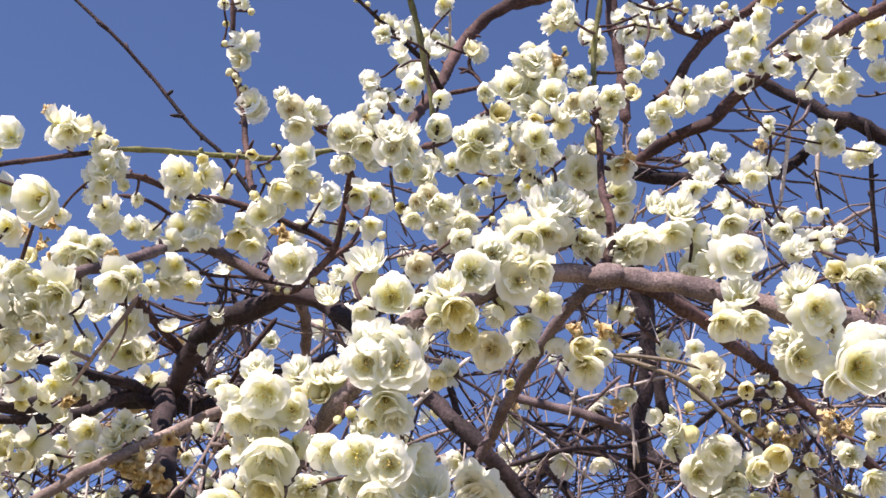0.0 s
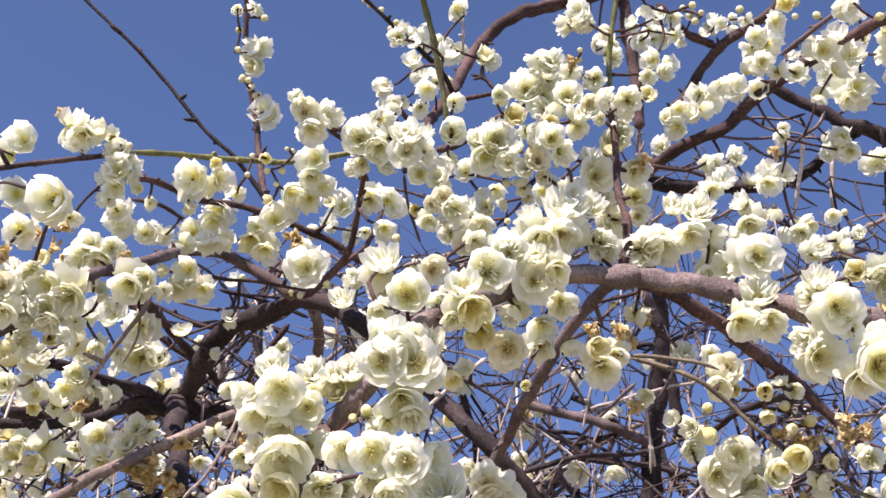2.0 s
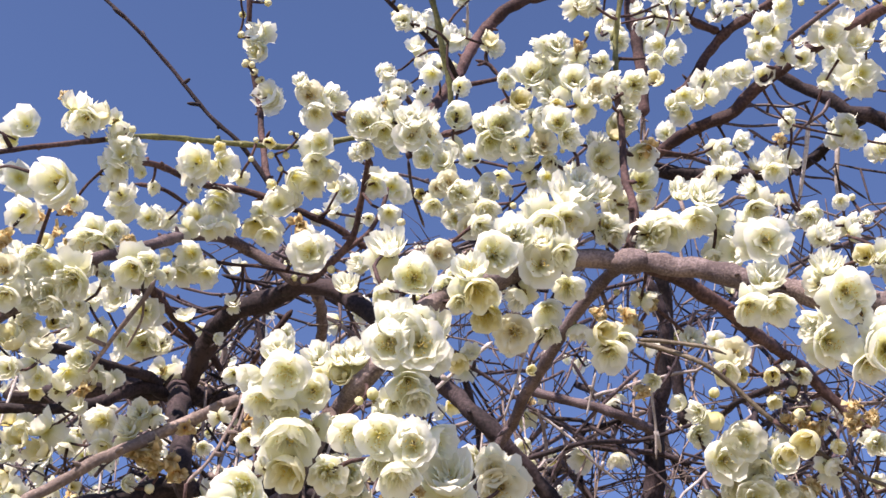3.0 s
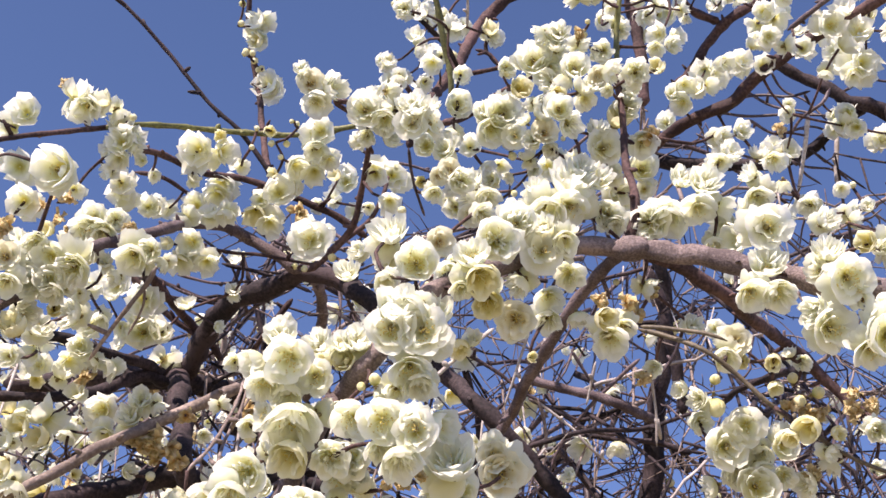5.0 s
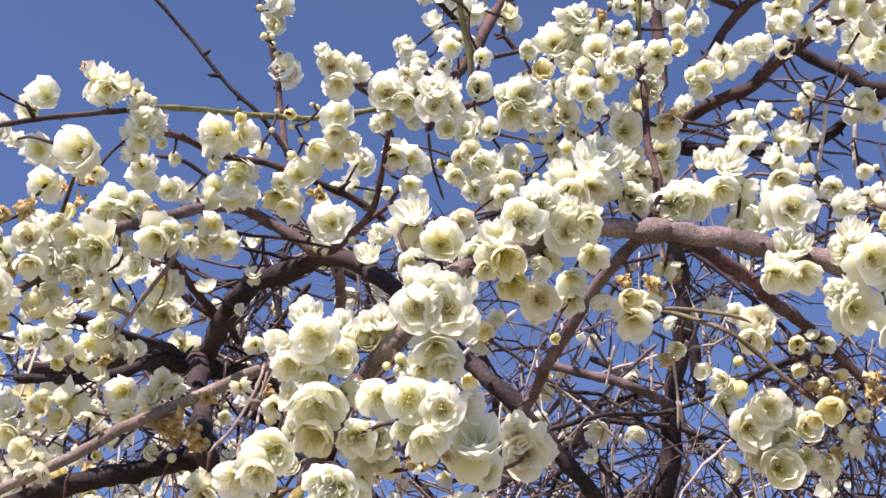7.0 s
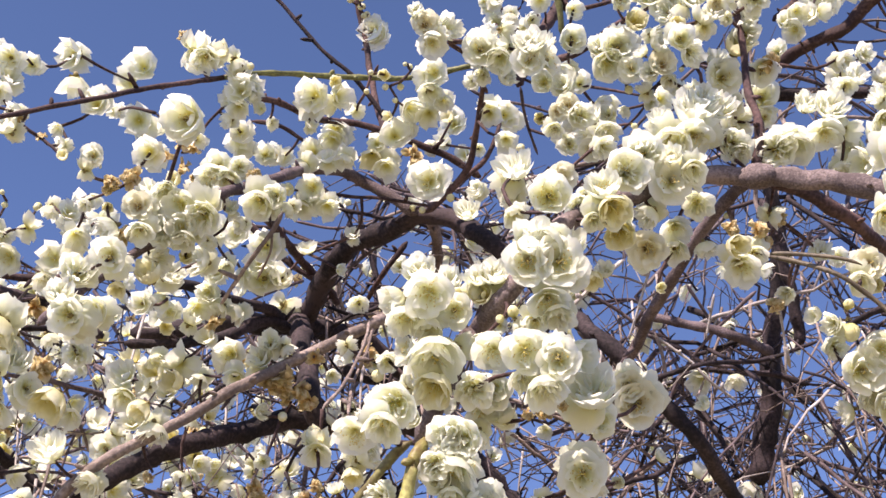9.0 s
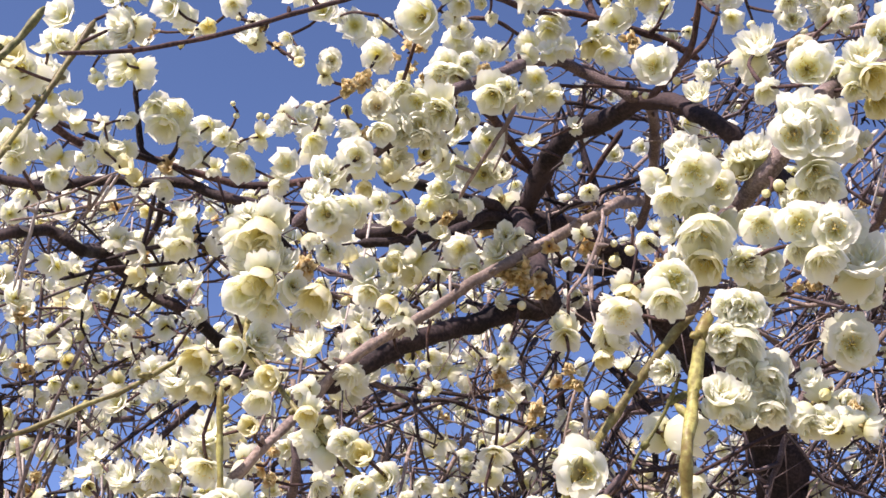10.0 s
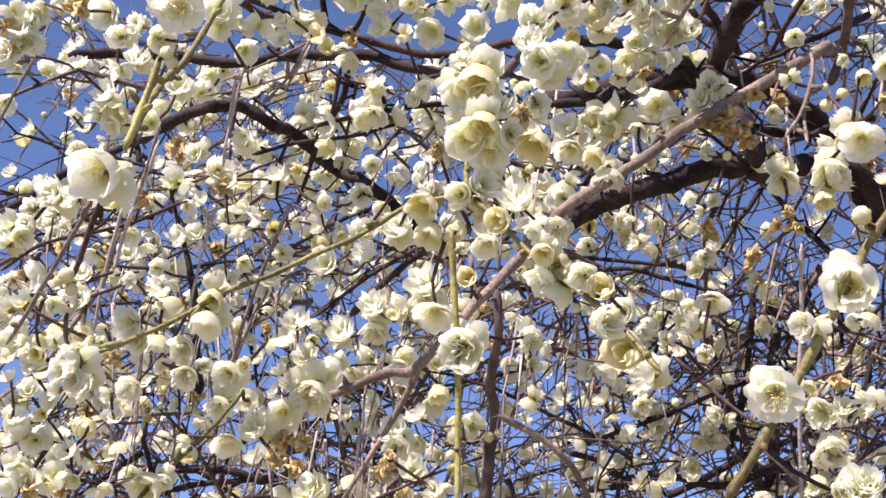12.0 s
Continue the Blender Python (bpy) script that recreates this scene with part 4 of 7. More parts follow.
# the limbs that carry them, over and beside the camera
stem("limb", "red", 0.034, 0.022, [(0.28, 1.66, 1.0), (0.55, 1.70, 1.5), (0.78, 1.66, 1.95), (0.95, 1.5, 2.6), (0.85, 1.3, 3.25)])
stem("limb", "red", 0.0099, 0.0062, [(0.850, 1.300, 3.250), (0.509, 1.073, 3.017), (0.168, 0.846, 2.505)])
stem("limb", "red", 0.0093, 0.0058, [(0.850, 1.300, 3.250), (0.500, 1.055, 3.002), (0.149, 0.809, 2.473)])
stem("limb", "red", 0.0090, 0.0056, [(0.850, 1.300, 3.250), (0.610, 0.991, 2.926), (0.370, 0.681, 2.323)])
stem("branch", "red", 0.0083, 0.0052, [(0.850, 1.300, 3.250), (0.591, 1.102, 3.045), (0.332, 0.905, 2.560)])
stem("shoot", "green", 0.0042, 0.0026, [(0.850, 1.300, 3.250), (0.410, 0.988, 2.933), (-0.030, 0.676, 2.336)])
stem("shoot", "brown", 0.0042, 0.0026, [(0.850, 1.300, 3.250), (0.332, 1.035, 2.995), (-0.186, 0.771, 2.460)])
stem("shoot", "dark", 0.0029, 0.0018, [(0.850, 1.300, 3.250), (0.273, 0.989, 2.936), (-0.303, 0.677, 2.343)])
stem("shoot", "green", 0.0029, 0.0018, [(0.850, 1.300, 3.250), (0.478, 0.942, 2.883), (0.106, 0.584, 2.236)])
stem("limb", "grey", 0.016, 0.0064, [(0.78, 1.66, 1.95), (0.74, 1.25, 2.08), (0.55, 0.85, 2.10), (0.246, 0.562, 1.938)])
stem("twig", "dark", 0.0014, 0.0026, [(-0.079, 0.730, 2.369), (-0.057, 0.750, 2.359), (-0.031, 0.771, 2.347), (-0.012, 0.790, 2.338), (0.001, 0.819, 2.332)])
stem("twig", "pale", 0.0009, 0.0014, [(0.000, 0.810, 2.447), (0.006, 0.822, 2.430), (0.006, 0.845, 2.415)])
stem("twig", "purple", 0.0017, 0.0022, [(0.300, 0.692, 2.320), (0.280, 0.718, 2.319), (0.256, 0.745, 2.315)])
stem("twig", "brown", 0.0012, 0.0022, [(-0.062, 0.800, 2.341), (-0.052, 0.811, 2.326), (-0.040, 0.821, 2.312)])


# ---- blossoms ----
OPEN_SIDE = Vector((0.0, -0.86, -0.5))  # the blossoms look out of the crown and down
NEAR_EDGE, EDGE_REACH = Vector((-0.05, 0.0, 1.58)), 0.70  # the rim of the crown: these are built one by one
WAYS = {"c": Vector((0, -0.85, -0.53)), "d": Vector((0, -0.42, -0.91)), "u": Vector((0, -0.9, 0.22)), "l": Vector((-0.8, -0.55, -0.25)), "r": Vector((0.8, -0.55, -0.25)), "b": Vector((0.1, 0.75, 0.1))}
ALL_BLOSSOMS = []  # place, size, kind, turn
spots = random.Random(11)


def facing(way):
    q = way.to_track_quat("Z", "Y")
    return q.to_matrix() @ Matrix.Rotation(spots.uniform(0, 6.283), 3, "Z")


def spray(*blossoms):
    """Blossoms on one spur: place, millimetres across, and c, d, u, l, r, b, n (how an open one faces), v (yellowish bell), t (tan in the middle), y (cup), k (bud) or w (faded)."""
    for x, y, z, across, how in blossoms:
        any_way = Vector((spots.gauss(0, 1), spots.gauss(0, 1), spots.gauss(0, 1))).normalized()
        if how in WAYS:
            way, kind = WAYS[how] + 0.2 * any_way, "o" if how != "u" and spots.random() < (0.72 if across > 15 else 0.5) else "n"
        elif how in "vt":
            way, kind = WAYS["d" if how == "v" else "c"] + 0.25 * any_way, how
        else:
            way, kind = OPEN_SIDE * (0.8 if how == "y" else 0.6) + any_way * (0.55 if how == "y" else 0.8), how
        ALL_BLOSSOMS.append((Vector((x, y, z)), across / 1000, kind, facing(way)))
        near = (Vector((x, y, z)) - NEAR_EDGE).length < 0.72
        if kind in ("n", "o", "v", "t") and across > 9 and y < 1.0 and spots.random() < ((0.4 if how in "dv" and across > 15 else 0.95) if near else 0.85 if -0.36 < x < -0.12 else 0.35 if x < -0.42 and z < 1.95 else 0.65):  # many sit back to back in pairs on their spur
            back = (any_way * 0.7 - way.normalized()).normalized()
            twin = across / 1000 * spots.uniform(0.80, 1.0)
            ALL_BLOSSOMS.append((Vector((x, y, z)) + back * twin * 0.42, twin, "n", facing(back)))


# sprays of blossom: place, size across in millimetres, and how each one faces or how far open it is
spray((-0.689, 0.734, 1.760, 13, "n"), (-0.684, 0.737, 1.761, 16, "n"), (-0.690, 0.729, 1.771, 16, "n"), (-0.678, 0.742, 1.758, 16, "n"), (-0.666, 0.749, 1.764, 19, "n"), (-0.669, 0.740, 1.786, 13, "n"), (-0.691, 0.719, 1.797, 13, "n"), (-0.679, 0.725, 1.806, 13, "n"), (-0.661, 0.699, 1.731, 11, "n"), (-0.647, 0.767, 1.748, 12, "n"))
spray((-0.691, 0.714, 1.811, 16, "n"), (-0.690, 0.710, 1.822, 16, "n"), (-0.683, 0.716, 1.824, 17, "n"), (-0.685, 0.710, 1.832, 12, "n"), (-0.674, 0.722, 1.825, 13, "n"), (-0.663, 0.729, 1.827, 13, "n"), (-0.645, 0.693, 1.787, 10, "n"), (-0.652, 0.691, 1.777, 13, "n"))
spray((-0.712, 0.951, 2.010, 20, "n"))
spray((-0.688, 0.639, 2.030, 17, "w"), (-0.684, 0.647, 2.030, 19, "n"), (-0.686, 0.636, 2.042, 15, "n"), (-0.684, 0.647, 2.021, 17, "w"), (-0.687, 0.643, 2.014, 15, "n"), (-0.679, 0.655, 2.027, 17, "n"), (-0.682, 0.650, 2.044, 15, "n"), (-0.679, 0.657, 2.043, 15, "n"), (-0.679, 0.654, 2.052, 17, "n"), (-0.675, 0.657, 2.059, 12, "n"))
spray((-0.759, 1.037, 2.051, 19, "n"))
spray((-0.652, 0.710, 1.715, 15, "w"), (-0.648, 0.711, 1.722, 15, "n"), (-0.661, 0.703, 1.717, 16, "n"), (-0.642, 0.716, 1.719, 11, "n"), (-0.655, 0.705, 1.726, 18, "n"), (-0.636, 0.718, 1.725, 15, "n"), (-0.635, 0.722, 1.717, 12, "w"), (-0.629, 0.724, 1.725, 11, "n"), (-0.632, 0.717, 1.742, 15, "u"), (-0.617, 0.733, 1.719, 13, "n"))
spray((-0.611, 0.736, 1.723, 11, "n"), (-0.600, 0.727, 1.748, 14, "n"), (-0.626, 0.726, 1.764, 14, "y"), (-0.610, 0.730, 1.768, 14, "n"), (-0.590, 0.736, 1.767, 9, "w"))
spray((-0.564, 0.622, 1.757, 18, "n"), (-0.546, 0.622, 1.769, 11, "w"), (-0.589, 0.610, 1.771, 11, "y"), (-0.538, 0.583, 1.767, 12, "y"), (-0.553, 0.592, 1.797, 14, "n"), (-0.586, 0.599, 1.804, 9, "n"))
spray((-0.645, 0.701, 1.763, 10, "y"), (-0.612, 0.722, 1.782, 11, "n"))
spray((-0.571, 0.555, 1.777, 11, "n"), (-0.566, 0.558, 1.780, 13, "n"), (-0.602, 0.587, 1.801, 9, "n"), (-0.558, 0.541, 1.829, 11, "n"))
spray((-0.593, 0.720, 1.786, 18, "c"))
spray((-0.582, 0.628, 1.827, 13, "n"))
spray((-0.573, 0.696, 1.860, 11, "n"), (-0.613, 0.681, 1.867, 11, "n"))
spray((-0.577, 0.595, 1.899, 12, "n"))
spray((-0.588, 0.666, 1.920, 13, "n"), (-0.578, 0.656, 1.946, 8, "k"), (-0.593, 0.651, 1.947, 15, "n"), (-0.567, 0.653, 1.946, 18, "c"), (-0.612, 0.647, 1.943, 9, "n"), (-0.589, 0.648, 1.957, 17, "y"), (-0.602, 0.645, 1.954, 13, "n"), (-0.620, 0.640, 1.953, 8, "n"), (-0.596, 0.641, 1.965, 17, "u"))
spray((-0.645, 0.742, 1.939, 20, "n"), (-0.653, 0.792, 1.968, 21, "w"), (-0.623, 0.784, 1.974, 19, "n"))
spray((-0.585, 0.805, 1.941, 10, "n"), (-0.584, 0.792, 1.968, 15, "w"), (-0.578, 0.791, 1.974, 15, "n"), (-0.588, 0.785, 1.980, 19, "n"), (-0.554, 0.777, 1.921, 10, "n"), (-0.553, 0.770, 1.937, 12, "n"), (-0.552, 0.814, 1.986, 17, "n"), (-0.534, 0.782, 1.924, 14, "y"))
spray((-0.588, 0.637, 1.980, 13, "n"), (-0.584, 0.628, 2.000, 16, "n"), (-0.613, 0.628, 1.983, 13, "n"), (-0.550, 0.652, 1.971, 18, "n"), (-0.550, 0.597, 1.984, 12, "n"))
spray((-0.653, 0.856, 1.989, 12, "n"), (-0.643, 0.841, 2.031, 16, "n"), (-0.661, 0.847, 2.041, 22, "w"))
spray((-0.568, 0.931, 2.017, 15, "n"), (-0.566, 0.933, 2.028, 13, "n"), (-0.557, 0.941, 1.989, 16, "y"), (-0.599, 0.904, 2.029, 20, "n"), (-0.554, 0.942, 2.064, 12, "n"), (-0.586, 0.962, 2.064, 12, "n"))
spray((-0.568, 0.871, 2.025, 14, "n"), (-0.559, 0.867, 2.018, 11, "y"), (-0.537, 0.878, 2.043, 18, "y"), (-0.587, 0.818, 2.027, 17, "n"))
spray((-0.622, 0.793, 2.029, 14, "n"))
spray((-0.631, 0.641, 2.039, 22, "w"), (-0.633, 0.630, 2.061, 19, "w"), (-0.593, 0.636, 2.059, 20, "v"), (-0.635, 0.681, 2.062, 24, "t"), (-0.593, 0.659, 2.070, 16, "n"), (-0.587, 0.670, 2.053, 14, "t"), (-0.616, 0.641, 2.092, 14, "n"), (-0.591, 0.654, 2.081, 15, "n"))
spray((-0.672, 0.861, 2.047, 18, "w"), (-0.644, 0.839, 2.088, 20, "n"))
spray((-0.603, 0.950, 2.064, 17, "y"), (-0.626, 0.926, 2.073, 17, "n"), (-0.633, 0.906, 2.072, 20, "c"), (-0.578, 0.912, 2.093, 18, "n"), (-0.552, 0.946, 2.085, 18, "n"), (-0.648, 0.959, 2.098, 18, "n"), (-0.560, 0.939, 2.101, 15, "n"), (-0.570, 0.920, 2.102, 13, "n"), (-0.580, 0.903, 2.090, 20, "n"), (-0.572, 0.925, 2.107, 20, "n"))
spray((-0.577, 0.656, 2.073, 18, "d"), (-0.571, 0.660, 2.078, 16, "n"), (-0.573, 0.655, 2.088, 14, "n"), (-0.582, 0.652, 2.088, 15, "n"), (-0.554, 0.666, 2.078, 19, "n"), (-0.556, 0.677, 2.056, 15, "n"), (-0.565, 0.648, 2.106, 16, "n"), (-0.593, 0.642, 2.102, 12, "n"), (-0.575, 0.644, 2.108, 16, "n"), (-0.603, 0.642, 2.097, 6, "k"))
spray((-0.580, 0.790, 2.090, 20, "n"), (-0.547, 0.771, 2.091, 13, "n"), (-0.535, 0.765, 2.077, 15, "n"), (-0.535, 0.816, 2.071, 11, "w"), (-0.534, 0.758, 2.091, 12, "n"))
spray((-0.563, 0.697, 2.095, 20, "w"), (-0.542, 0.686, 2.114, 18, "n"), (-0.537, 0.690, 2.113, 18, "n"), (-0.554, 0.734, 2.112, 19, "n"), (-0.526, 0.668, 2.088, 13, "n"), (-0.536, 0.658, 2.089, 19, "d"), (-0.524, 0.672, 2.081, 11, "n"), (-0.542, 0.741, 2.107, 17, "n"), (-0.553, 0.649, 2.109, 12, "n"), (-0.567, 0.645, 2.111, 15, "n"))
spray((-0.604, 0.850, 2.096, 16, "n"), (-0.623, 0.833, 2.104, 16, "n"))
spray((-0.564, 0.642, 2.117, 8, "n"), (-0.524, 0.657, 2.109, 15, "n"), (-0.517, 0.656, 2.115, 17, "t"), (-0.509, 0.653, 2.110, 17, "n"))
spray((-0.465, 0.550, 1.676, 15, "y"), (-0.462, 0.551, 1.678, 10, "n"), (-0.458, 0.572, 1.694, 9, "y"))
spray((-0.446, 0.645, 1.708, 9, "w"), (-0.447, 0.642, 1.715, 9, "w"), (-0.437, 0.649, 1.708, 12, "w"), (-0.464, 0.651, 1.731, 15, "n"), (-0.452, 0.669, 1.729, 18, "w"), (-0.445, 0.671, 1.729, 12, "w"), (-0.478, 0.644, 1.723, 17, "d"), (-0.451, 0.657, 1.742, 19, "c"), (-0.463, 0.634, 1.743, 12, "c"), (-0.441, 0.662, 1.750, 15, "l"))
spray((-0.496, 0.504, 1.710, 8, "n"), (-0.492, 0.501, 1.719, 11, "n"), (-0.487, 0.507, 1.716, 11, "n"), (-0.488, 0.502, 1.723, 15, "n"), (-0.490, 0.500, 1.726, 9, "n"), (-0.495, 0.498, 1.750, 9, "n"), (-0.500, 0.493, 1.750, 8, "n"), (-0.494, 0.501, 1.755, 11, "n"), (-0.472, 0.469, 1.748, 7, "k"), (-0.474, 0.467, 1.750, 9, "k"))
spray((-0.503, 0.642, 1.725, 9, "n"), (-0.480, 0.635, 1.742, 15, "d"), (-0.487, 0.622, 1.761, 9, "n"), (-0.475, 0.629, 1.758, 16, "c"), (-0.485, 0.602, 1.750, 14, "d"), (-0.501, 0.599, 1.756, 9, "n"), (-0.465, 0.633, 1.766, 8, "y"))
spray((-0.496, 0.797, 1.729, 16, "n"), (-0.490, 0.798, 1.735, 18, "n"), (-0.483, 0.802, 1.732, 15, "n"))
spray((-0.477, 0.465, 1.751, 6, "k"))
spray((-0.492, 0.560, 1.755, 13, "n"), (-0.493, 0.551, 1.762, 16, "c"), (-0.502, 0.593, 1.768, 14, "n"), (-0.485, 0.596, 1.763, 14, "c"), (-0.453, 0.561, 1.765, 16, "d"), (-0.488, 0.589, 1.785, 16, "y"), (-0.496, 0.584, 1.790, 9, "n"), (-0.449, 0.559, 1.776, 12, "v"), (-0.450, 0.558, 1.785, 8, "k"))
spray((-0.447, 0.656, 1.759, 12, "n"), (-0.450, 0.646, 1.764, 9, "n"), (-0.431, 0.656, 1.754, 21, "d"), (-0.437, 0.652, 1.774, 13, "u"), (-0.429, 0.665, 1.767, 16, "r"), (-0.452, 0.633, 1.776, 9, "n"), (-0.458, 0.639, 1.788, 8, "w"), (-0.436, 0.693, 1.784, 12, "n"), (-0.454, 0.692, 1.800, 9, "y"))
spray((-0.439, 0.431, 1.784, 21, "c"))
spray((-0.537, 0.498, 1.788, 10, "n"), (-0.530, 0.499, 1.791, 11, "n"), (-0.539, 0.501, 1.799, 13, "n"), (-0.527, 0.500, 1.799, 10, "n"), (-0.513, 0.503, 1.813, 15, "b"), (-0.516, 0.517, 1.812, 10, "n"), (-0.533, 0.526, 1.819, 12, "n"), (-0.496, 0.490, 1.805, 10, "n"), (-0.539, 0.520, 1.831, 10, "n"))
spray((-0.508, 0.596, 1.801, 11, "n"), (-0.526, 0.598, 1.808, 9, "n"))
spray((-0.443, 0.717, 1.813, 17, "u"), (-0.463, 0.720, 1.821, 10, "n"), (-0.419, 0.709, 1.811, 16, "d"), (-0.417, 0.700, 1.822, 16, "u"), (-0.398, 0.689, 1.810, 8, "y"), (-0.393, 0.687, 1.816, 17, "l"), (-0.436, 0.727, 1.871, 16, "u"))
spray((-0.476, 0.754, 1.879, 20, "u"), (-0.455, 0.763, 1.905, 19, "n"))
spray((-0.439, 0.458, 1.889, 13, "u"), (-0.431, 0.456, 1.883, 21, "c"), (-0.432, 0.454, 1.858, 8, "k"), (-0.429, 0.456, 1.855, 7, "k"))
spray((-0.537, 0.798, 1.890, 16, "u"), (-0.529, 0.792, 1.908, 14, "n"), (-0.501, 0.798, 1.913, 14, "y"), (-0.486, 0.798, 1.921, 12, "n"))
spray((-0.537, 0.583, 1.948, 14, "n"), (-0.523, 0.581, 1.960, 16, "n"))
spray((-0.467, 0.829, 1.957, 15, "n"), (-0.487, 0.833, 1.972, 19, "c"), (-0.511, 0.815, 1.958, 13, "n"), (-0.454, 0.812, 1.999, 10, "n"))
spray((-0.544, 0.816, 1.985, 13, "n"))
spray((-0.519, 0.642, 2.007, 17, "d"), (-0.518, 0.637, 2.017, 20, "c"), (-0.552, 0.627, 2.029, 14, "n"))
spray((-0.515, 0.702, 2.030, 6, "k"), (-0.520, 0.693, 2.043, 15, "n"), (-0.528, 0.692, 2.041, 11, "n"), (-0.535, 0.688, 2.046, 13, "n"), (-0.508, 0.678, 2.078, 14, "n"))
spray((-0.439, 0.809, 2.037, 12, "n"), (-0.433, 0.806, 2.047, 15, "n"), (-0.429, 0.821, 2.018, 15, "n"), (-0.444, 0.788, 2.081, 12, "n"), (-0.482, 0.837, 2.046, 21, "d"), (-0.425, 0.800, 2.090, 24, "c"), (-0.397, 0.803, 2.074, 17, "n"))
spray((-0.497, 0.839, 2.047, 18, "n"), (-0.484, 0.832, 2.070, 17, "n"))
spray((-0.505, 0.593, 2.051, 19, "y"), (-0.513, 0.617, 2.063, 26, "c"))
spray((-0.510, 0.916, 2.062, 16, "n"), (-0.517, 0.920, 2.097, 20, "n"), (-0.554, 0.915, 2.081, 14, "w"), (-0.515, 0.885, 2.108, 16, "n"))
spray((-0.496, 0.768, 2.064, 13, "y"), (-0.502, 0.762, 2.072, 16, "y"), (-0.511, 0.764, 2.092, 16, "n"), (-0.518, 0.756, 2.090, 19, "n"), (-0.505, 0.755, 2.112, 11, "n"), (-0.481, 0.769, 2.114, 26, "d"), (-0.523, 0.747, 2.105, 13, "n"), (-0.463, 0.794, 2.097, 20, "n"), (-0.517, 0.765, 2.118, 10, "n"), (-0.468, 0.785, 2.112, 18, "n"))
spray((-0.559, 0.919, 2.101, 19, "n"), (-0.551, 0.899, 2.116, 13, "y"))
spray((-0.495, 0.654, 2.110, 17, "n"), (-0.500, 0.633, 2.118, 21, "n"), (-0.452, 0.629, 2.111, 16, "n"), (-0.456, 0.622, 2.116, 16, "n"), (-0.491, 0.707, 2.129, 17, "n"))
spray((-0.440, 0.792, 2.114, 17, "n"), (-0.433, 0.797, 2.108, 15, "n"), (-0.428, 0.782, 2.128, 6, "k"), (-0.431, 0.777, 2.135, 5, "k"), (-0.408, 0.786, 2.111, 17, "n"), (-0.403, 0.781, 2.120, 6, "k"), (-0.473, 0.775, 2.129, 24, "t"), (-0.388, 0.795, 2.086, 23, "c"), (-0.492, 0.768, 2.132, 22, "n"))
spray((-0.508, 0.842, 2.122, 18, "w"), (-0.473, 0.828, 2.151, 21, "n"))
spray((-0.445, 0.623, 2.123, 16, "n"), (-0.448, 0.618, 2.127, 20, "n"), (-0.441, 0.672, 2.147, 21, "n"))
spray((-0.502, 0.726, 2.130, 15, "n"), (-0.495, 0.727, 2.141, 22, "n"), (-0.509, 0.736, 2.144, 18, "t"), (-0.512, 0.731, 2.152, 15, "n"), (-0.526, 0.735, 2.138, 11, "n"), (-0.528, 0.730, 2.145, 6, "k"), (-0.518, 0.725, 2.161, 13, "n"), (-0.500, 0.755, 2.151, 16, "n"), (-0.491, 0.731, 2.168, 16, "n"), (-0.478, 0.715, 2.163, 14, "w"))
spray((-0.443, 0.693, 2.158, 18, "n"), (-0.450, 0.716, 2.162, 13, "y"), (-0.443, 0.666, 2.165, 18, "v"), (-0.415, 0.683, 2.135, 13, "y"), (-0.445, 0.660, 2.181, 14, "n"), (-0.433, 0.662, 2.181, 15, "n"), (-0.449, 0.736, 2.176, 11, "n"), (-0.463, 0.739, 2.164, 6, "k"), (-0.406, 0.663, 2.176, 19, "n"), (-0.391, 0.672, 2.155, 18, "n"))
spray((-0.526, 0.719, 2.167, 20, "n"), (-0.532, 0.716, 2.170, 12, "n"))
spray((-0.450, 0.885, 2.199, 8, "k"), (-0.448, 0.922, 2.210, 17, "n"), (-0.410, 0.896, 2.180, 16, "n"), (-0.414, 0.925, 2.207, 21, "n"))
spray((-0.457, 0.969, 2.246, 17, "n"), (-0.457, 0.979, 2.262, 25, "n"), (-0.426, 0.933, 2.238, 16, "n"))
spray((-0.330, 0.604, 1.701, 6, "k"), (-0.324, 0.598, 1.753, 20, "c"))
spray((-0.382, 0.736, 1.714, 11, "u"), (-0.376, 0.737, 1.717, 8, "n"), (-0.408, 0.722, 1.732, 9, "w"), (-0.413, 0.722, 1.725, 15, "w"), (-0.372, 0.750, 1.750, 13, "n"), (-0.410, 0.742, 1.747, 17, "n"), (-0.371, 0.746, 1.758, 5, "k"), (-0.415, 0.749, 1.745, 9, "y"))
spray((-0.376, 0.714, 1.771, 13, "y"), (-0.380, 0.686, 1.815, 16, "c"), (-0.370, 0.729, 1.823, 14, "n"))
spray((-0.335, 0.779, 1.781, 12, "n"), (-0.337, 0.788, 1.810, 9, "n"), (-0.337, 0.781, 1.824, 14, "n"), (-0.367, 0.774, 1.827, 11, "w"))
spray((-0.350, 0.624, 1.783, 22, "d"), (-0.341, 0.609, 1.821, 6, "k"), (-0.348, 0.604, 1.826, 15, "y"), (-0.318, 0.612, 1.819, 14, "d"), (-0.334, 0.614, 1.829, 11, "y"))
spray((-0.343, 1.044, 1.795, 16, "n"), (-0.307, 1.051, 1.793, 18, "n"), (-0.296, 1.054, 1.787, 19, "n"), (-0.286, 1.054, 1.796, 16, "n"))
spray((-0.377, 0.686, 1.828, 20, "u"), (-0.352, 0.691, 1.833, 12, "y"), (-0.377, 0.630, 1.841, 17, "u"))
spray((-0.373, 0.769, 1.834, 11, "w"), (-0.365, 0.766, 1.844, 9, "w"))
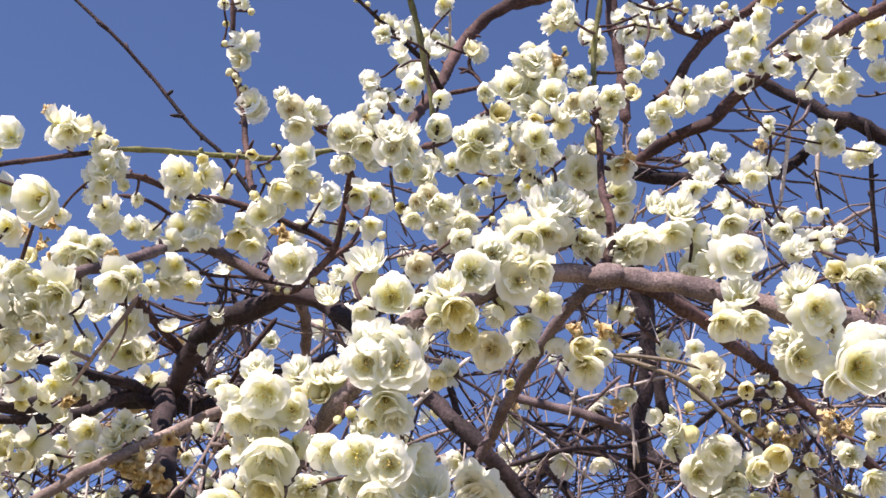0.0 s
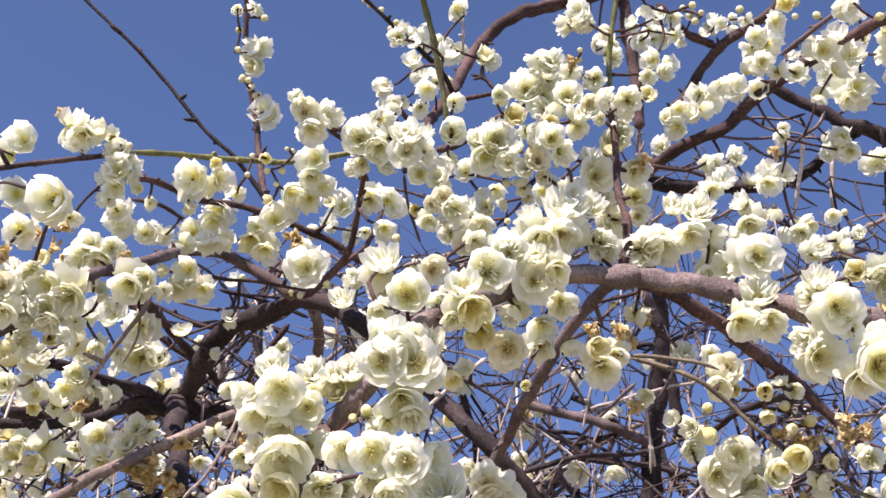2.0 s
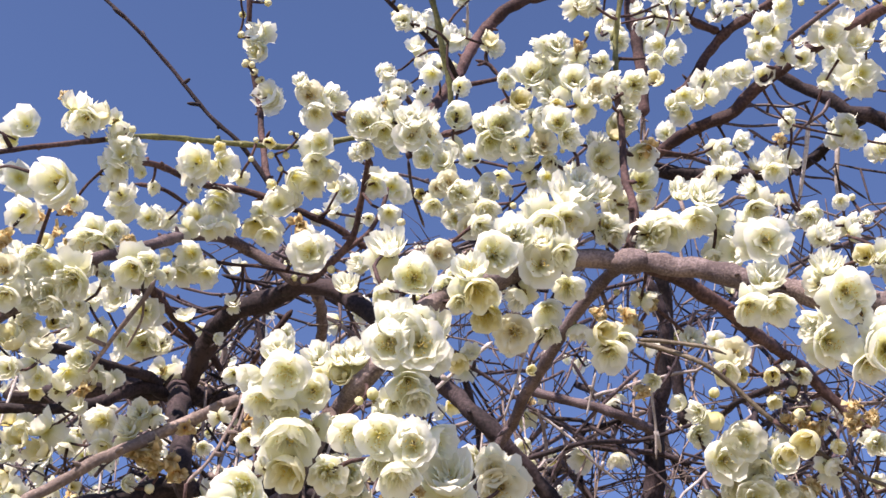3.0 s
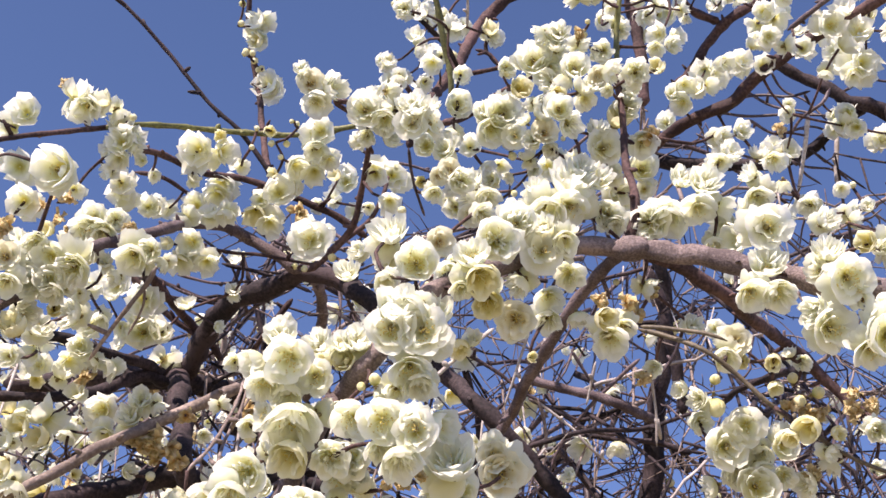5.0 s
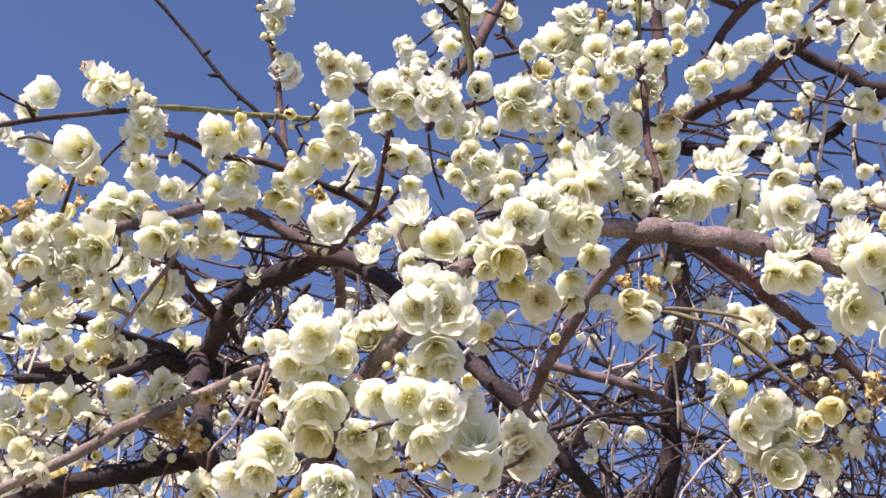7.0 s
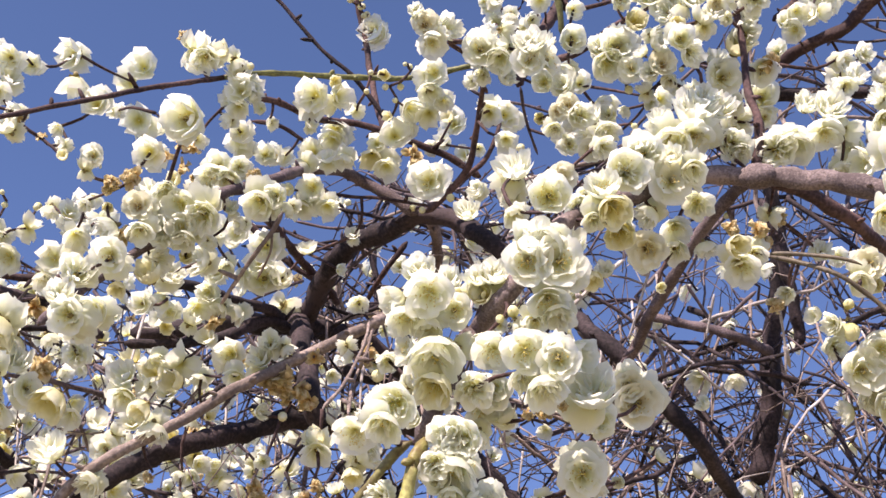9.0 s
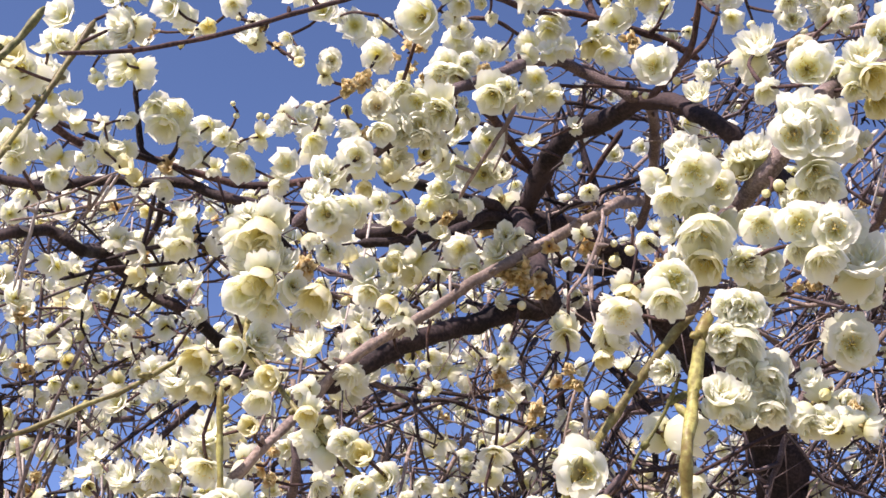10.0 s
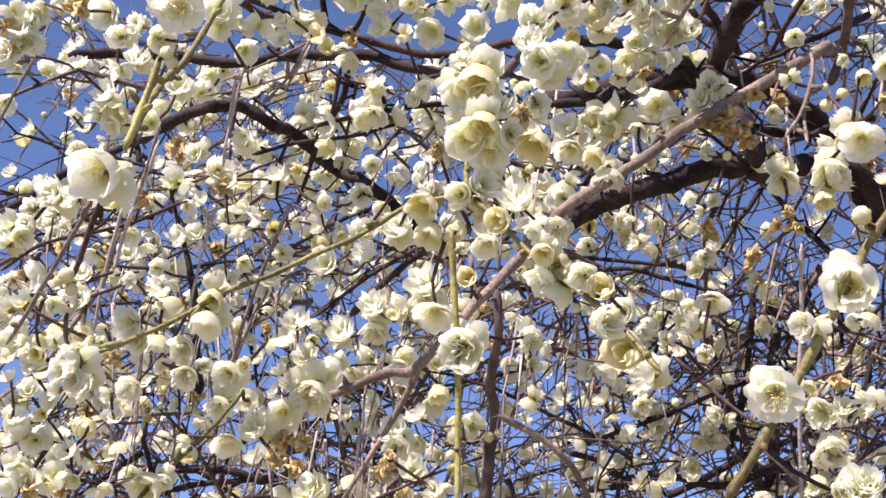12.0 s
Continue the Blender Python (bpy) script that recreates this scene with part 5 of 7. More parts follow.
spray((-0.356, 1.137, 1.834, 18, "n"), (-0.315, 1.137, 1.859, 16, "n"), (-0.324, 1.131, 1.876, 17, "n"))
spray((-0.350, 0.598, 1.839, 17, "v"), (-0.331, 0.602, 1.845, 14, "c"), (-0.322, 0.607, 1.851, 15, "n"), (-0.321, 0.611, 1.842, 11, "y"), (-0.328, 0.596, 1.876, 21, "c"), (-0.316, 0.603, 1.869, 20, "d"), (-0.306, 0.594, 1.823, 13, "y"), (-0.314, 0.589, 1.880, 18, "v"), (-0.300, 0.601, 1.811, 6, "k"))
spray((-0.394, 0.884, 1.858, 10, "w"))
spray((-0.357, 1.229, 1.880, 16, "n"), (-0.366, 1.221, 1.902, 16, "n"), (-0.322, 1.225, 1.912, 16, "n"))
spray((-0.331, 0.723, 1.897, 21, "n"), (-0.308, 0.737, 1.884, 16, "n"), (-0.312, 0.762, 1.917, 17, "c"), (-0.307, 0.763, 1.930, 11, "n"))
spray((-0.338, 0.613, 1.900, 13, "u"), (-0.336, 0.602, 1.912, 17, "d"), (-0.320, 0.608, 1.910, 18, "d"), (-0.315, 0.616, 1.902, 16, "u"), (-0.322, 0.599, 1.916, 23, "v"), (-0.333, 0.602, 1.927, 13, "u"), (-0.311, 0.628, 1.894, 16, "r"), (-0.308, 0.636, 1.909, 15, "w"), (-0.296, 0.629, 1.888, 19, "v"), (-0.309, 0.636, 1.929, 11, "n"))
spray((-0.436, 1.091, 1.920, 15, "n"), (-0.420, 1.090, 1.935, 16, "n"), (-0.405, 1.096, 1.931, 17, "n"))
spray((-0.378, 0.691, 1.924, 12, "w"))
spray((-0.387, 1.209, 1.928, 17, "n"))
spray((-0.428, 0.754, 1.941, 13, "n"))
spray((-0.322, 1.073, 2.028, 18, "n"), (-0.324, 1.069, 2.037, 20, "n"), (-0.328, 1.067, 2.039, 15, "n"), (-0.300, 1.081, 2.018, 17, "n"), (-0.266, 1.078, 2.036, 15, "n"), (-0.300, 1.117, 2.060, 21, "n"))
spray((-0.344, 0.726, 2.050, 19, "n"), (-0.340, 0.716, 2.052, 17, "n"), (-0.355, 0.738, 2.069, 12, "n"), (-0.353, 0.727, 2.079, 15, "n"), (-0.330, 0.698, 2.066, 10, "n"))
spray((-0.313, 0.830, 2.052, 15, "n"), (-0.308, 0.834, 2.047, 11, "y"), (-0.274, 0.795, 2.040, 19, "n"), (-0.290, 0.783, 2.030, 14, "n"), (-0.277, 0.792, 2.028, 15, "n"), (-0.260, 0.846, 2.029, 24, "c"))
spray((-0.348, 0.607, 2.059, 15, "n"), (-0.341, 0.606, 2.064, 6, "w"), (-0.344, 0.603, 2.068, 11, "n"), (-0.356, 0.600, 2.070, 4, "k"), (-0.308, 0.637, 2.050, 11, "n"), (-0.302, 0.631, 2.054, 14, "c"), (-0.332, 0.655, 2.072, 7, "y"), (-0.351, 0.658, 2.091, 7, "w"))
spray((-0.428, 0.596, 2.065, 18, "n"), (-0.422, 0.596, 2.069, 16, "n"), (-0.431, 0.590, 2.069, 15, "n"))
spray((-0.378, 0.751, 2.099, 14, "n"))
spray((-0.349, 0.685, 2.106, 11, "n"), (-0.359, 0.695, 2.128, 11, "n"), (-0.332, 0.687, 2.142, 19, "c"), (-0.348, 0.682, 2.157, 22, "n"), (-0.301, 0.698, 2.086, 15, "w"), (-0.377, 0.636, 2.112, 16, "d"), (-0.293, 0.698, 2.107, 21, "c"))
spray((-0.390, 0.664, 2.167, 17, "c"), (-0.387, 0.690, 2.183, 16, "n"))
spray((-0.337, 0.738, 2.177, 12, "n"), (-0.374, 0.723, 2.221, 23, "n"))
spray((-0.343, 0.794, 2.213, 25, "c"), (-0.324, 0.803, 2.214, 18, "l"), (-0.348, 0.775, 2.237, 21, "n"), (-0.334, 0.763, 2.241, 24, "c"))
spray((-0.238, 0.589, 1.744, 18, "y"), (-0.242, 0.595, 1.766, 12, "n"), (-0.248, 0.573, 1.770, 12, "y"), (-0.243, 0.552, 1.744, 14, "n"), (-0.265, 0.596, 1.771, 6, "k"), (-0.240, 0.550, 1.750, 7, "k"), (-0.256, 0.568, 1.776, 12, "n"), (-0.272, 0.590, 1.779, 14, "n"), (-0.271, 0.588, 1.793, 12, "y"), (-0.280, 0.588, 1.785, 15, "n"))
spray((-0.245, 0.684, 1.762, 18, "n"), (-0.253, 0.735, 1.790, 10, "y"))
spray((-0.258, 0.751, 1.767, 10, "n"), (-0.246, 0.747, 1.784, 7, "k"), (-0.255, 0.727, 1.806, 13, "n"), (-0.221, 0.761, 1.800, 10, "n"), (-0.243, 0.769, 1.815, 10, "n"))
spray((-0.279, 0.576, 1.795, 11, "v"), (-0.282, 0.578, 1.807, 11, "n"))
spray((-0.215, 0.751, 1.830, 19, "d"), (-0.192, 0.753, 1.852, 8, "w"), (-0.186, 0.758, 1.846, 8, "w"), (-0.188, 0.751, 1.859, 13, "w"))
spray((-0.279, 1.150, 1.830, 20, "n"), (-0.270, 1.145, 1.854, 18, "n"), (-0.260, 1.146, 1.854, 16, "n"), (-0.265, 1.142, 1.863, 21, "n"), (-0.253, 1.146, 1.856, 17, "n"), (-0.254, 1.140, 1.875, 19, "n"))
spray((-0.235, 0.827, 1.844, 15, "n"), (-0.224, 0.813, 1.887, 11, "n"))
spray((-0.268, 0.795, 1.895, 11, "n"), (-0.271, 0.799, 1.914, 9, "n"), (-0.279, 0.761, 1.898, 9, "w"), (-0.224, 0.799, 1.915, 9, "n"), (-0.221, 0.805, 1.904, 17, "w"), (-0.265, 0.784, 1.947, 11, "n"), (-0.278, 0.749, 1.924, 19, "n"), (-0.216, 0.798, 1.922, 9, "n"))
spray((-0.244, 1.130, 1.911, 17, "n"), (-0.221, 1.132, 1.911, 15, "n"), (-0.280, 1.119, 1.931, 18, "n"), (-0.276, 1.116, 1.941, 20, "n"), (-0.196, 1.129, 1.924, 10, "n"))
spray((-0.292, 0.633, 1.932, 19, "d"), (-0.294, 0.621, 1.935, 19, "c"), (-0.283, 0.631, 1.943, 18, "c"), (-0.300, 0.620, 1.947, 16, "u"), (-0.303, 0.643, 1.976, 19, "n"), (-0.283, 0.638, 1.985, 20, "c"), (-0.283, 0.661, 1.978, 10, "y"), (-0.312, 0.687, 1.946, 14, "n"))
spray((-0.283, 0.740, 1.936, 14, "y"), (-0.308, 0.773, 1.959, 20, "d"), (-0.296, 0.774, 1.968, 13, "n"), (-0.311, 0.772, 1.975, 19, "u"))
spray((-0.206, 0.798, 1.955, 8, "k"), (-0.202, 0.794, 1.966, 11, "w"), (-0.220, 0.792, 1.956, 11, "n"), (-0.205, 0.785, 1.974, 21, "w"), (-0.214, 0.785, 1.972, 15, "w"), (-0.193, 0.791, 1.973, 17, "w"), (-0.191, 0.810, 1.972, 17, "w"), (-0.220, 0.778, 1.988, 17, "u"), (-0.239, 0.792, 1.982, 18, "d"), (-0.173, 0.793, 1.983, 9, "n"))
spray((-0.251, 1.080, 1.958, 20, "n"), (-0.269, 1.107, 1.967, 21, "n"), (-0.264, 1.095, 1.998, 16, "n"), (-0.259, 1.093, 2.003, 18, "n"))
spray((-0.261, 0.812, 1.962, 8, "y"), (-0.265, 0.796, 1.984, 13, "n"), (-0.282, 0.798, 1.982, 16, "y"), (-0.283, 0.793, 1.997, 22, "n"), (-0.297, 0.794, 1.987, 18, "y"), (-0.296, 0.788, 1.996, 14, "n"), (-0.265, 0.797, 2.016, 14, "n"))
spray((-0.203, 0.776, 1.995, 11, "n"), (-0.213, 0.773, 1.998, 14, "u"), (-0.183, 0.779, 1.990, 13, "w"), (-0.158, 0.768, 1.993, 10, "n"), (-0.242, 0.789, 2.032, 16, "n"))
spray((-0.271, 0.680, 1.995, 16, "y"), (-0.272, 0.687, 2.012, 17, "n"), (-0.289, 0.667, 1.998, 16, "n"), (-0.253, 0.689, 2.015, 9, "y"), (-0.275, 0.659, 2.016, 16, "d"), (-0.287, 0.661, 2.015, 12, "w"), (-0.263, 0.675, 2.026, 20, "n"), (-0.251, 0.676, 2.021, 14, "d"), (-0.253, 0.671, 2.026, 17, "c"), (-0.293, 0.658, 2.018, 18, "n"))
spray((-0.295, 1.268, 2.015, 29, "n"))
spray((-0.299, 0.750, 2.018, 15, "n"), (-0.291, 0.769, 2.031, 15, "n"), (-0.277, 0.730, 2.028, 18, "n"), (-0.257, 0.736, 2.042, 19, "n"), (-0.265, 0.783, 2.046, 15, "n"), (-0.263, 0.785, 2.044, 16, "u"), (-0.261, 0.793, 2.026, 15, "w"))
spray((-0.245, 0.681, 2.026, 8, "n"), (-0.239, 0.669, 2.033, 21, "d"), (-0.254, 0.665, 2.039, 19, "c"), (-0.244, 0.688, 2.055, 18, "c"), (-0.272, 0.670, 2.036, 15, "n"), (-0.263, 0.660, 2.048, 15, "d"), (-0.275, 0.665, 2.049, 14, "u"), (-0.277, 0.654, 2.031, 17, "t"), (-0.207, 0.680, 2.050, 19, "d"), (-0.251, 0.721, 2.049, 10, "c"))
spray((-0.254, 0.787, 2.035, 12, "n"), (-0.256, 0.774, 2.053, 14, "n"), (-0.258, 0.770, 2.059, 16, "n"), (-0.250, 0.774, 2.062, 13, "v"), (-0.259, 0.764, 2.083, 14, "n"))
spray((-0.301, 0.665, 2.040, 7, "y"), (-0.300, 0.659, 2.053, 13, "w"))
spray((-0.202, 0.687, 2.047, 12, "d"), (-0.197, 0.681, 2.055, 14, "c"), (-0.190, 0.689, 2.051, 11, "n"), (-0.213, 0.682, 2.073, 10, "w"), (-0.235, 0.712, 2.067, 10, "u"), (-0.234, 0.696, 2.080, 19, "d"), (-0.228, 0.696, 2.090, 13, "n"), (-0.245, 0.707, 2.075, 13, "n"), (-0.246, 0.694, 2.081, 22, "d"), (-0.241, 0.691, 2.088, 18, "c"))
spray((-0.236, 0.601, 2.057, 24, "c"))
spray((-0.232, 0.732, 2.069, 12, "n"), (-0.256, 0.705, 2.078, 17, "u"), (-0.259, 0.700, 2.084, 9, "w"), (-0.196, 0.752, 2.096, 19, "d"), (-0.271, 0.700, 2.084, 10, "y"), (-0.204, 0.750, 2.109, 10, "y"), (-0.273, 0.710, 2.102, 12, "w"), (-0.191, 0.754, 2.103, 15, "u"), (-0.188, 0.745, 2.107, 19, "c"))
spray((-0.199, 0.801, 2.091, 14, "u"), (-0.166, 0.802, 2.104, 11, "u"), (-0.172, 0.789, 2.066, 9, "n"), (-0.236, 0.820, 2.108, 24, "c"), (-0.178, 0.754, 2.096, 16, "d"), (-0.174, 0.756, 2.101, 11, "u"))
spray((-0.311, 1.192, 2.095, 20, "n"))
spray((-0.284, 0.705, 2.108, 11, "w"), (-0.271, 0.702, 2.113, 14, "w"), (-0.263, 0.702, 2.113, 11, "w"), (-0.267, 0.716, 2.131, 13, "n"), (-0.244, 0.709, 2.141, 12, "n"))
spray((-0.269, 0.893, 2.117, 18, "l"), (-0.267, 0.880, 2.120, 13, "n"), (-0.253, 0.890, 2.121, 27, "t"), (-0.253, 0.875, 2.128, 20, "n"), (-0.238, 0.891, 2.122, 18, "n"), (-0.276, 0.866, 2.140, 13, "n"), (-0.268, 0.851, 2.141, 19, "c"), (-0.242, 0.943, 2.126, 20, "n"))
spray((-0.197, 0.750, 2.130, 18, "n"), (-0.179, 0.748, 2.134, 14, "u"), (-0.191, 0.734, 2.154, 10, "n"), (-0.167, 0.748, 2.134, 16, "n"), (-0.219, 0.732, 2.156, 10, "n"), (-0.242, 0.735, 2.151, 15, "n"), (-0.149, 0.759, 2.144, 17, "y"), (-0.186, 0.716, 2.167, 24, "c"), (-0.221, 0.707, 2.149, 9, "n"), (-0.161, 0.736, 2.170, 12, "n"))
spray((-0.235, 0.700, 2.145, 15, "d"), (-0.233, 0.693, 2.154, 19, "c"), (-0.244, 0.700, 2.154, 12, "l"), (-0.225, 0.700, 2.154, 11, "n"), (-0.225, 0.695, 2.161, 13, "r"), (-0.235, 0.691, 2.166, 17, "u"), (-0.228, 0.688, 2.171, 6, "k"), (-0.237, 0.686, 2.174, 13, "n"), (-0.245, 0.680, 2.177, 12, "y"), (-0.257, 0.676, 2.171, 20, "d"))
spray((-0.266, 0.685, 2.169, 14, "n"), (-0.265, 0.676, 2.183, 22, "n"), (-0.272, 0.672, 2.187, 9, "w"))
spray((-0.252, 0.785, 2.171, 15, "t"), (-0.253, 0.775, 2.174, 21, "d"), (-0.239, 0.801, 2.180, 17, "t"), (-0.227, 0.801, 2.179, 17, "n"), (-0.199, 0.788, 2.171, 20, "c"))
spray((-0.297, 0.905, 2.180, 23, "n"))
spray((-0.188, 0.833, 2.371, 7, "k"), (-0.185, 0.831, 2.373, 8, "k"), (-0.180, 0.839, 2.369, 7, "k"), (-0.175, 0.827, 2.379, 14, "y"), (-0.175, 0.828, 2.383, 18, "d"), (-0.174, 0.842, 2.361, 6, "k"), (-0.176, 0.849, 2.368, 7, "k"), (-0.192, 0.818, 2.390, 7, "k"), (-0.177, 0.819, 2.394, 18, "n"), (-0.176, 0.821, 2.398, 20, "n"))
spray((-0.189, 0.808, 2.406, 8, "k"), (-0.191, 0.794, 2.418, 10, "n"), (-0.170, 0.803, 2.416, 8, "k"), (-0.176, 0.796, 2.421, 12, "n"))
spray((-0.144, 0.522, 1.656, 9, "u"), (-0.139, 0.522, 1.657, 15, "u"), (-0.134, 0.521, 1.659, 11, "u"), (-0.166, 0.503, 1.691, 19, "c"))
spray((-0.160, 0.706, 1.701, 8, "n"), (-0.158, 0.705, 1.707, 10, "y"), (-0.154, 0.702, 1.717, 11, "n"), (-0.151, 0.701, 1.722, 16, "n"), (-0.146, 0.701, 1.721, 11, "n"), (-0.147, 0.714, 1.732, 14, "w"), (-0.153, 0.702, 1.743, 15, "c"), (-0.143, 0.708, 1.746, 11, "n"), (-0.129, 0.711, 1.749, 14, "l"), (-0.158, 0.698, 1.758, 7, "y"))
spray((-0.105, 0.536, 1.720, 19, "d"), (-0.127, 0.533, 1.732, 9, "n"), (-0.136, 0.529, 1.729, 7, "n"), (-0.098, 0.526, 1.758, 18, "r"), (-0.134, 0.505, 1.735, 19, "c"), (-0.083, 0.529, 1.768, 9, "n"), (-0.152, 0.509, 1.722, 11, "l"), (-0.068, 0.512, 1.756, 9, "n"), (-0.127, 0.515, 1.769, 10, "k"), (-0.075, 0.506, 1.759, 9, "n"))
spray((-0.105, 0.725, 1.735, 12, "y"), (-0.113, 0.716, 1.748, 14, "n"), (-0.095, 0.716, 1.760, 14, "n"), (-0.109, 0.711, 1.760, 8, "n"), (-0.143, 0.701, 1.762, 12, "w"))
spray((-0.162, 0.657, 1.746, 8, "k"))
spray((-0.063, 0.514, 1.761, 9, "n"), (-0.057, 0.515, 1.763, 12, "d"), (-0.056, 0.518, 1.766, 14, "t"), (-0.054, 0.514, 1.768, 9, "n"), (-0.066, 0.510, 1.772, 8, "n"), (-0.072, 0.507, 1.766, 10, "u"), (-0.057, 0.511, 1.776, 12, "d"), (-0.061, 0.510, 1.778, 10, "n"), (-0.057, 0.515, 1.778, 13, "t"), (-0.078, 0.500, 1.764, 13, "u"))
spray((-0.093, 0.630, 1.770, 13, "n"))
spray((-0.069, 0.508, 1.781, 10, "d"), (-0.073, 0.507, 1.786, 11, "n"), (-0.068, 0.504, 1.790, 17, "d"), (-0.069, 0.508, 1.791, 15, "d"), (-0.075, 0.499, 1.790, 11, "c"), (-0.071, 0.506, 1.798, 11, "n"), (-0.064, 0.499, 1.801, 15, "c"), (-0.071, 0.499, 1.803, 12, "c"), (-0.099, 0.517, 1.783, 11, "n"), (-0.065, 0.532, 1.803, 14, "d"))
spray((-0.117, 0.511, 1.784, 7, "n"), (-0.097, 0.500, 1.809, 14, "d"), (-0.094, 0.511, 1.823, 18, "c"), (-0.087, 0.524, 1.822, 8, "n"))
spray((-0.123, 0.587, 1.844, 19, "d"), (-0.093, 0.570, 1.863, 12, "n"), (-0.108, 0.590, 1.886, 10, "n"), (-0.094, 0.552, 1.871, 13, "l"))
spray((-0.079, 0.543, 1.848, 17, "v"), (-0.080, 0.537, 1.862, 23, "d"), (-0.062, 0.544, 1.846, 15, "c"), (-0.073, 0.552, 1.871, 13, "n"), (-0.054, 0.554, 1.850, 16, "c"), (-0.059, 0.562, 1.844, 14, "d"), (-0.053, 0.543, 1.864, 18, "d"), (-0.083, 0.542, 1.879, 13, "d"), (-0.061, 0.564, 1.832, 11, "n"), (-0.058, 0.547, 1.873, 9, "n"))
spray((-0.171, 0.723, 1.865, 10, "w"), (-0.166, 0.721, 1.873, 10, "w"), (-0.162, 0.726, 1.865, 12, "w"), (-0.167, 0.725, 1.896, 17, "d"), (-0.144, 0.723, 1.882, 12, "y"), (-0.167, 0.726, 1.904, 13, "y"), (-0.137, 0.721, 1.891, 18, "n"), (-0.139, 0.717, 1.897, 20, "n"))
spray((-0.094, 0.538, 1.882, 16, "d"), (-0.098, 0.542, 1.894, 13, "l"), (-0.082, 0.527, 1.887, 20, "c"), (-0.087, 0.531, 1.901, 14, "u"), (-0.071, 0.541, 1.886, 16, "c"), (-0.067, 0.551, 1.899, 9, "y"), (-0.059, 0.551, 1.900, 11, "y"), (-0.060, 0.546, 1.906, 11, "u"), (-0.048, 0.541, 1.882, 5, "k"), (-0.053, 0.545, 1.907, 14, "u"))
spray((-0.098, 0.679, 1.914, 8, "w"), (-0.094, 0.680, 1.915, 12, "u"), (-0.106, 0.676, 1.916, 12, "w"), (-0.106, 0.666, 1.936, 9, "n"), (-0.125, 0.707, 1.916, 17, "v"), (-0.116, 0.706, 1.953, 10, "y"))
spray((-0.138, 0.728, 1.918, 13, "l"))
spray((-0.083, 0.656, 1.971, 16, "u"))
spray((-0.137, 0.769, 1.973, 10, "k"), (-0.138, 0.765, 1.981, 6, "k"), (-0.127, 0.769, 1.978, 9, "k"), (-0.124, 0.761, 1.997, 8, "n"), (-0.155, 0.776, 2.030, 13, "n"))
spray((-0.076, 0.724, 2.067, 16, "u"), (-0.069, 0.721, 2.083, 12, "n"), (-0.088, 0.746, 2.095, 7, "k"), (-0.104, 0.732, 2.100, 26, "c"), (-0.095, 0.736, 2.108, 16, "r"), (-0.040, 0.686, 2.092, 7, "k"))
spray((-0.122, 0.782, 2.112, 6, "k"), (-0.114, 0.782, 2.112, 6, "k"), (-0.138, 0.760, 2.134, 18, "d"), (-0.145, 0.754, 2.151, 14, "n"), (-0.131, 0.746, 2.152, 22, "c"), (-0.123, 0.791, 2.168, 17, "w"), (-0.122, 0.749, 2.160, 15, "n"))
spray((-0.064, 0.671, 2.142, 11, "n"), (-0.049, 0.673, 2.140, 13, "n"), (-0.052, 0.661, 2.148, 17, "d"), (-0.065, 0.657, 2.152, 22, "c"), (-0.062, 0.658, 2.161, 15, "u"), (-0.049, 0.661, 2.157, 14, "n"), (-0.049, 0.655, 2.166, 14, "n"), (-0.072, 0.699, 2.161, 11, "n"), (-0.087, 0.647, 2.161, 18, "r"), (-0.096, 0.648, 2.150, 18, "d"))
spray((-0.100, 0.642, 2.162, 17, "t"), (-0.106, 0.637, 2.169, 10, "u"))
spray((-0.106, 0.739, 2.164, 18, "d"), (-0.119, 0.736, 2.168, 19, "n"), (-0.095, 0.730, 2.169, 14, "d"), (-0.103, 0.724, 2.174, 18, "d"), (-0.129, 0.732, 2.172, 5, "k"), (-0.135, 0.743, 2.167, 8, "y"), (-0.126, 0.725, 2.182, 6, "k"), (-0.101, 0.716, 2.184, 22, "c"), (-0.118, 0.719, 2.191, 5, "k"), (-0.135, 0.726, 2.181, 6, "k"))
spray((-0.169, 0.722, 2.170, 18, "r"), (-0.172, 0.716, 2.179, 10, "y"), (-0.150, 0.721, 2.172, 5, "k"), (-0.146, 0.716, 2.186, 5, "k"), (-0.137, 0.721, 2.188, 9, "y"), (-0.120, 0.710, 2.188, 4, "k"), (-0.181, 0.779, 2.185, 21, "d"))
spray((-0.183, 0.783, 2.178, 21, "d"))
spray((-0.110, 0.803, 2.183, 12, "n"), (-0.094, 0.776, 2.190, 11, "y"))
spray((-0.078, 0.903, 2.257, 12, "n"), (-0.092, 0.922, 2.265, 15, "n"), (-0.109, 0.895, 2.260, 15, "n"), (-0.101, 0.912, 2.292, 23, "c"), (-0.105, 0.922, 2.299, 16, "n"), (-0.099, 0.927, 2.304, 13, "n"))
spray((-0.161, 0.734, 2.276, 6, "k"), (-0.161, 0.753, 2.285, 6, "k"))
spray((-0.169, 0.858, 2.357, 25, "n"), (-0.170, 0.868, 2.365, 24, "c"))
spray((-0.070, 0.743, 2.369, 6, "k"), (-0.074, 0.742, 2.371, 6, "k"), (-0.062, 0.745, 2.366, 6, "k"), (-0.051, 0.751, 2.357, 6, "k"), (-0.034, 0.757, 2.350, 12, "n"))
spray((-0.069, 0.881, 2.372, 16, "n"), (-0.063, 0.911, 2.409, 21, "n"), (-0.055, 0.908, 2.411, 15, "n"), (-0.073, 0.893, 2.420, 10, "n"), (-0.068, 0.901, 2.421, 17, "n"))
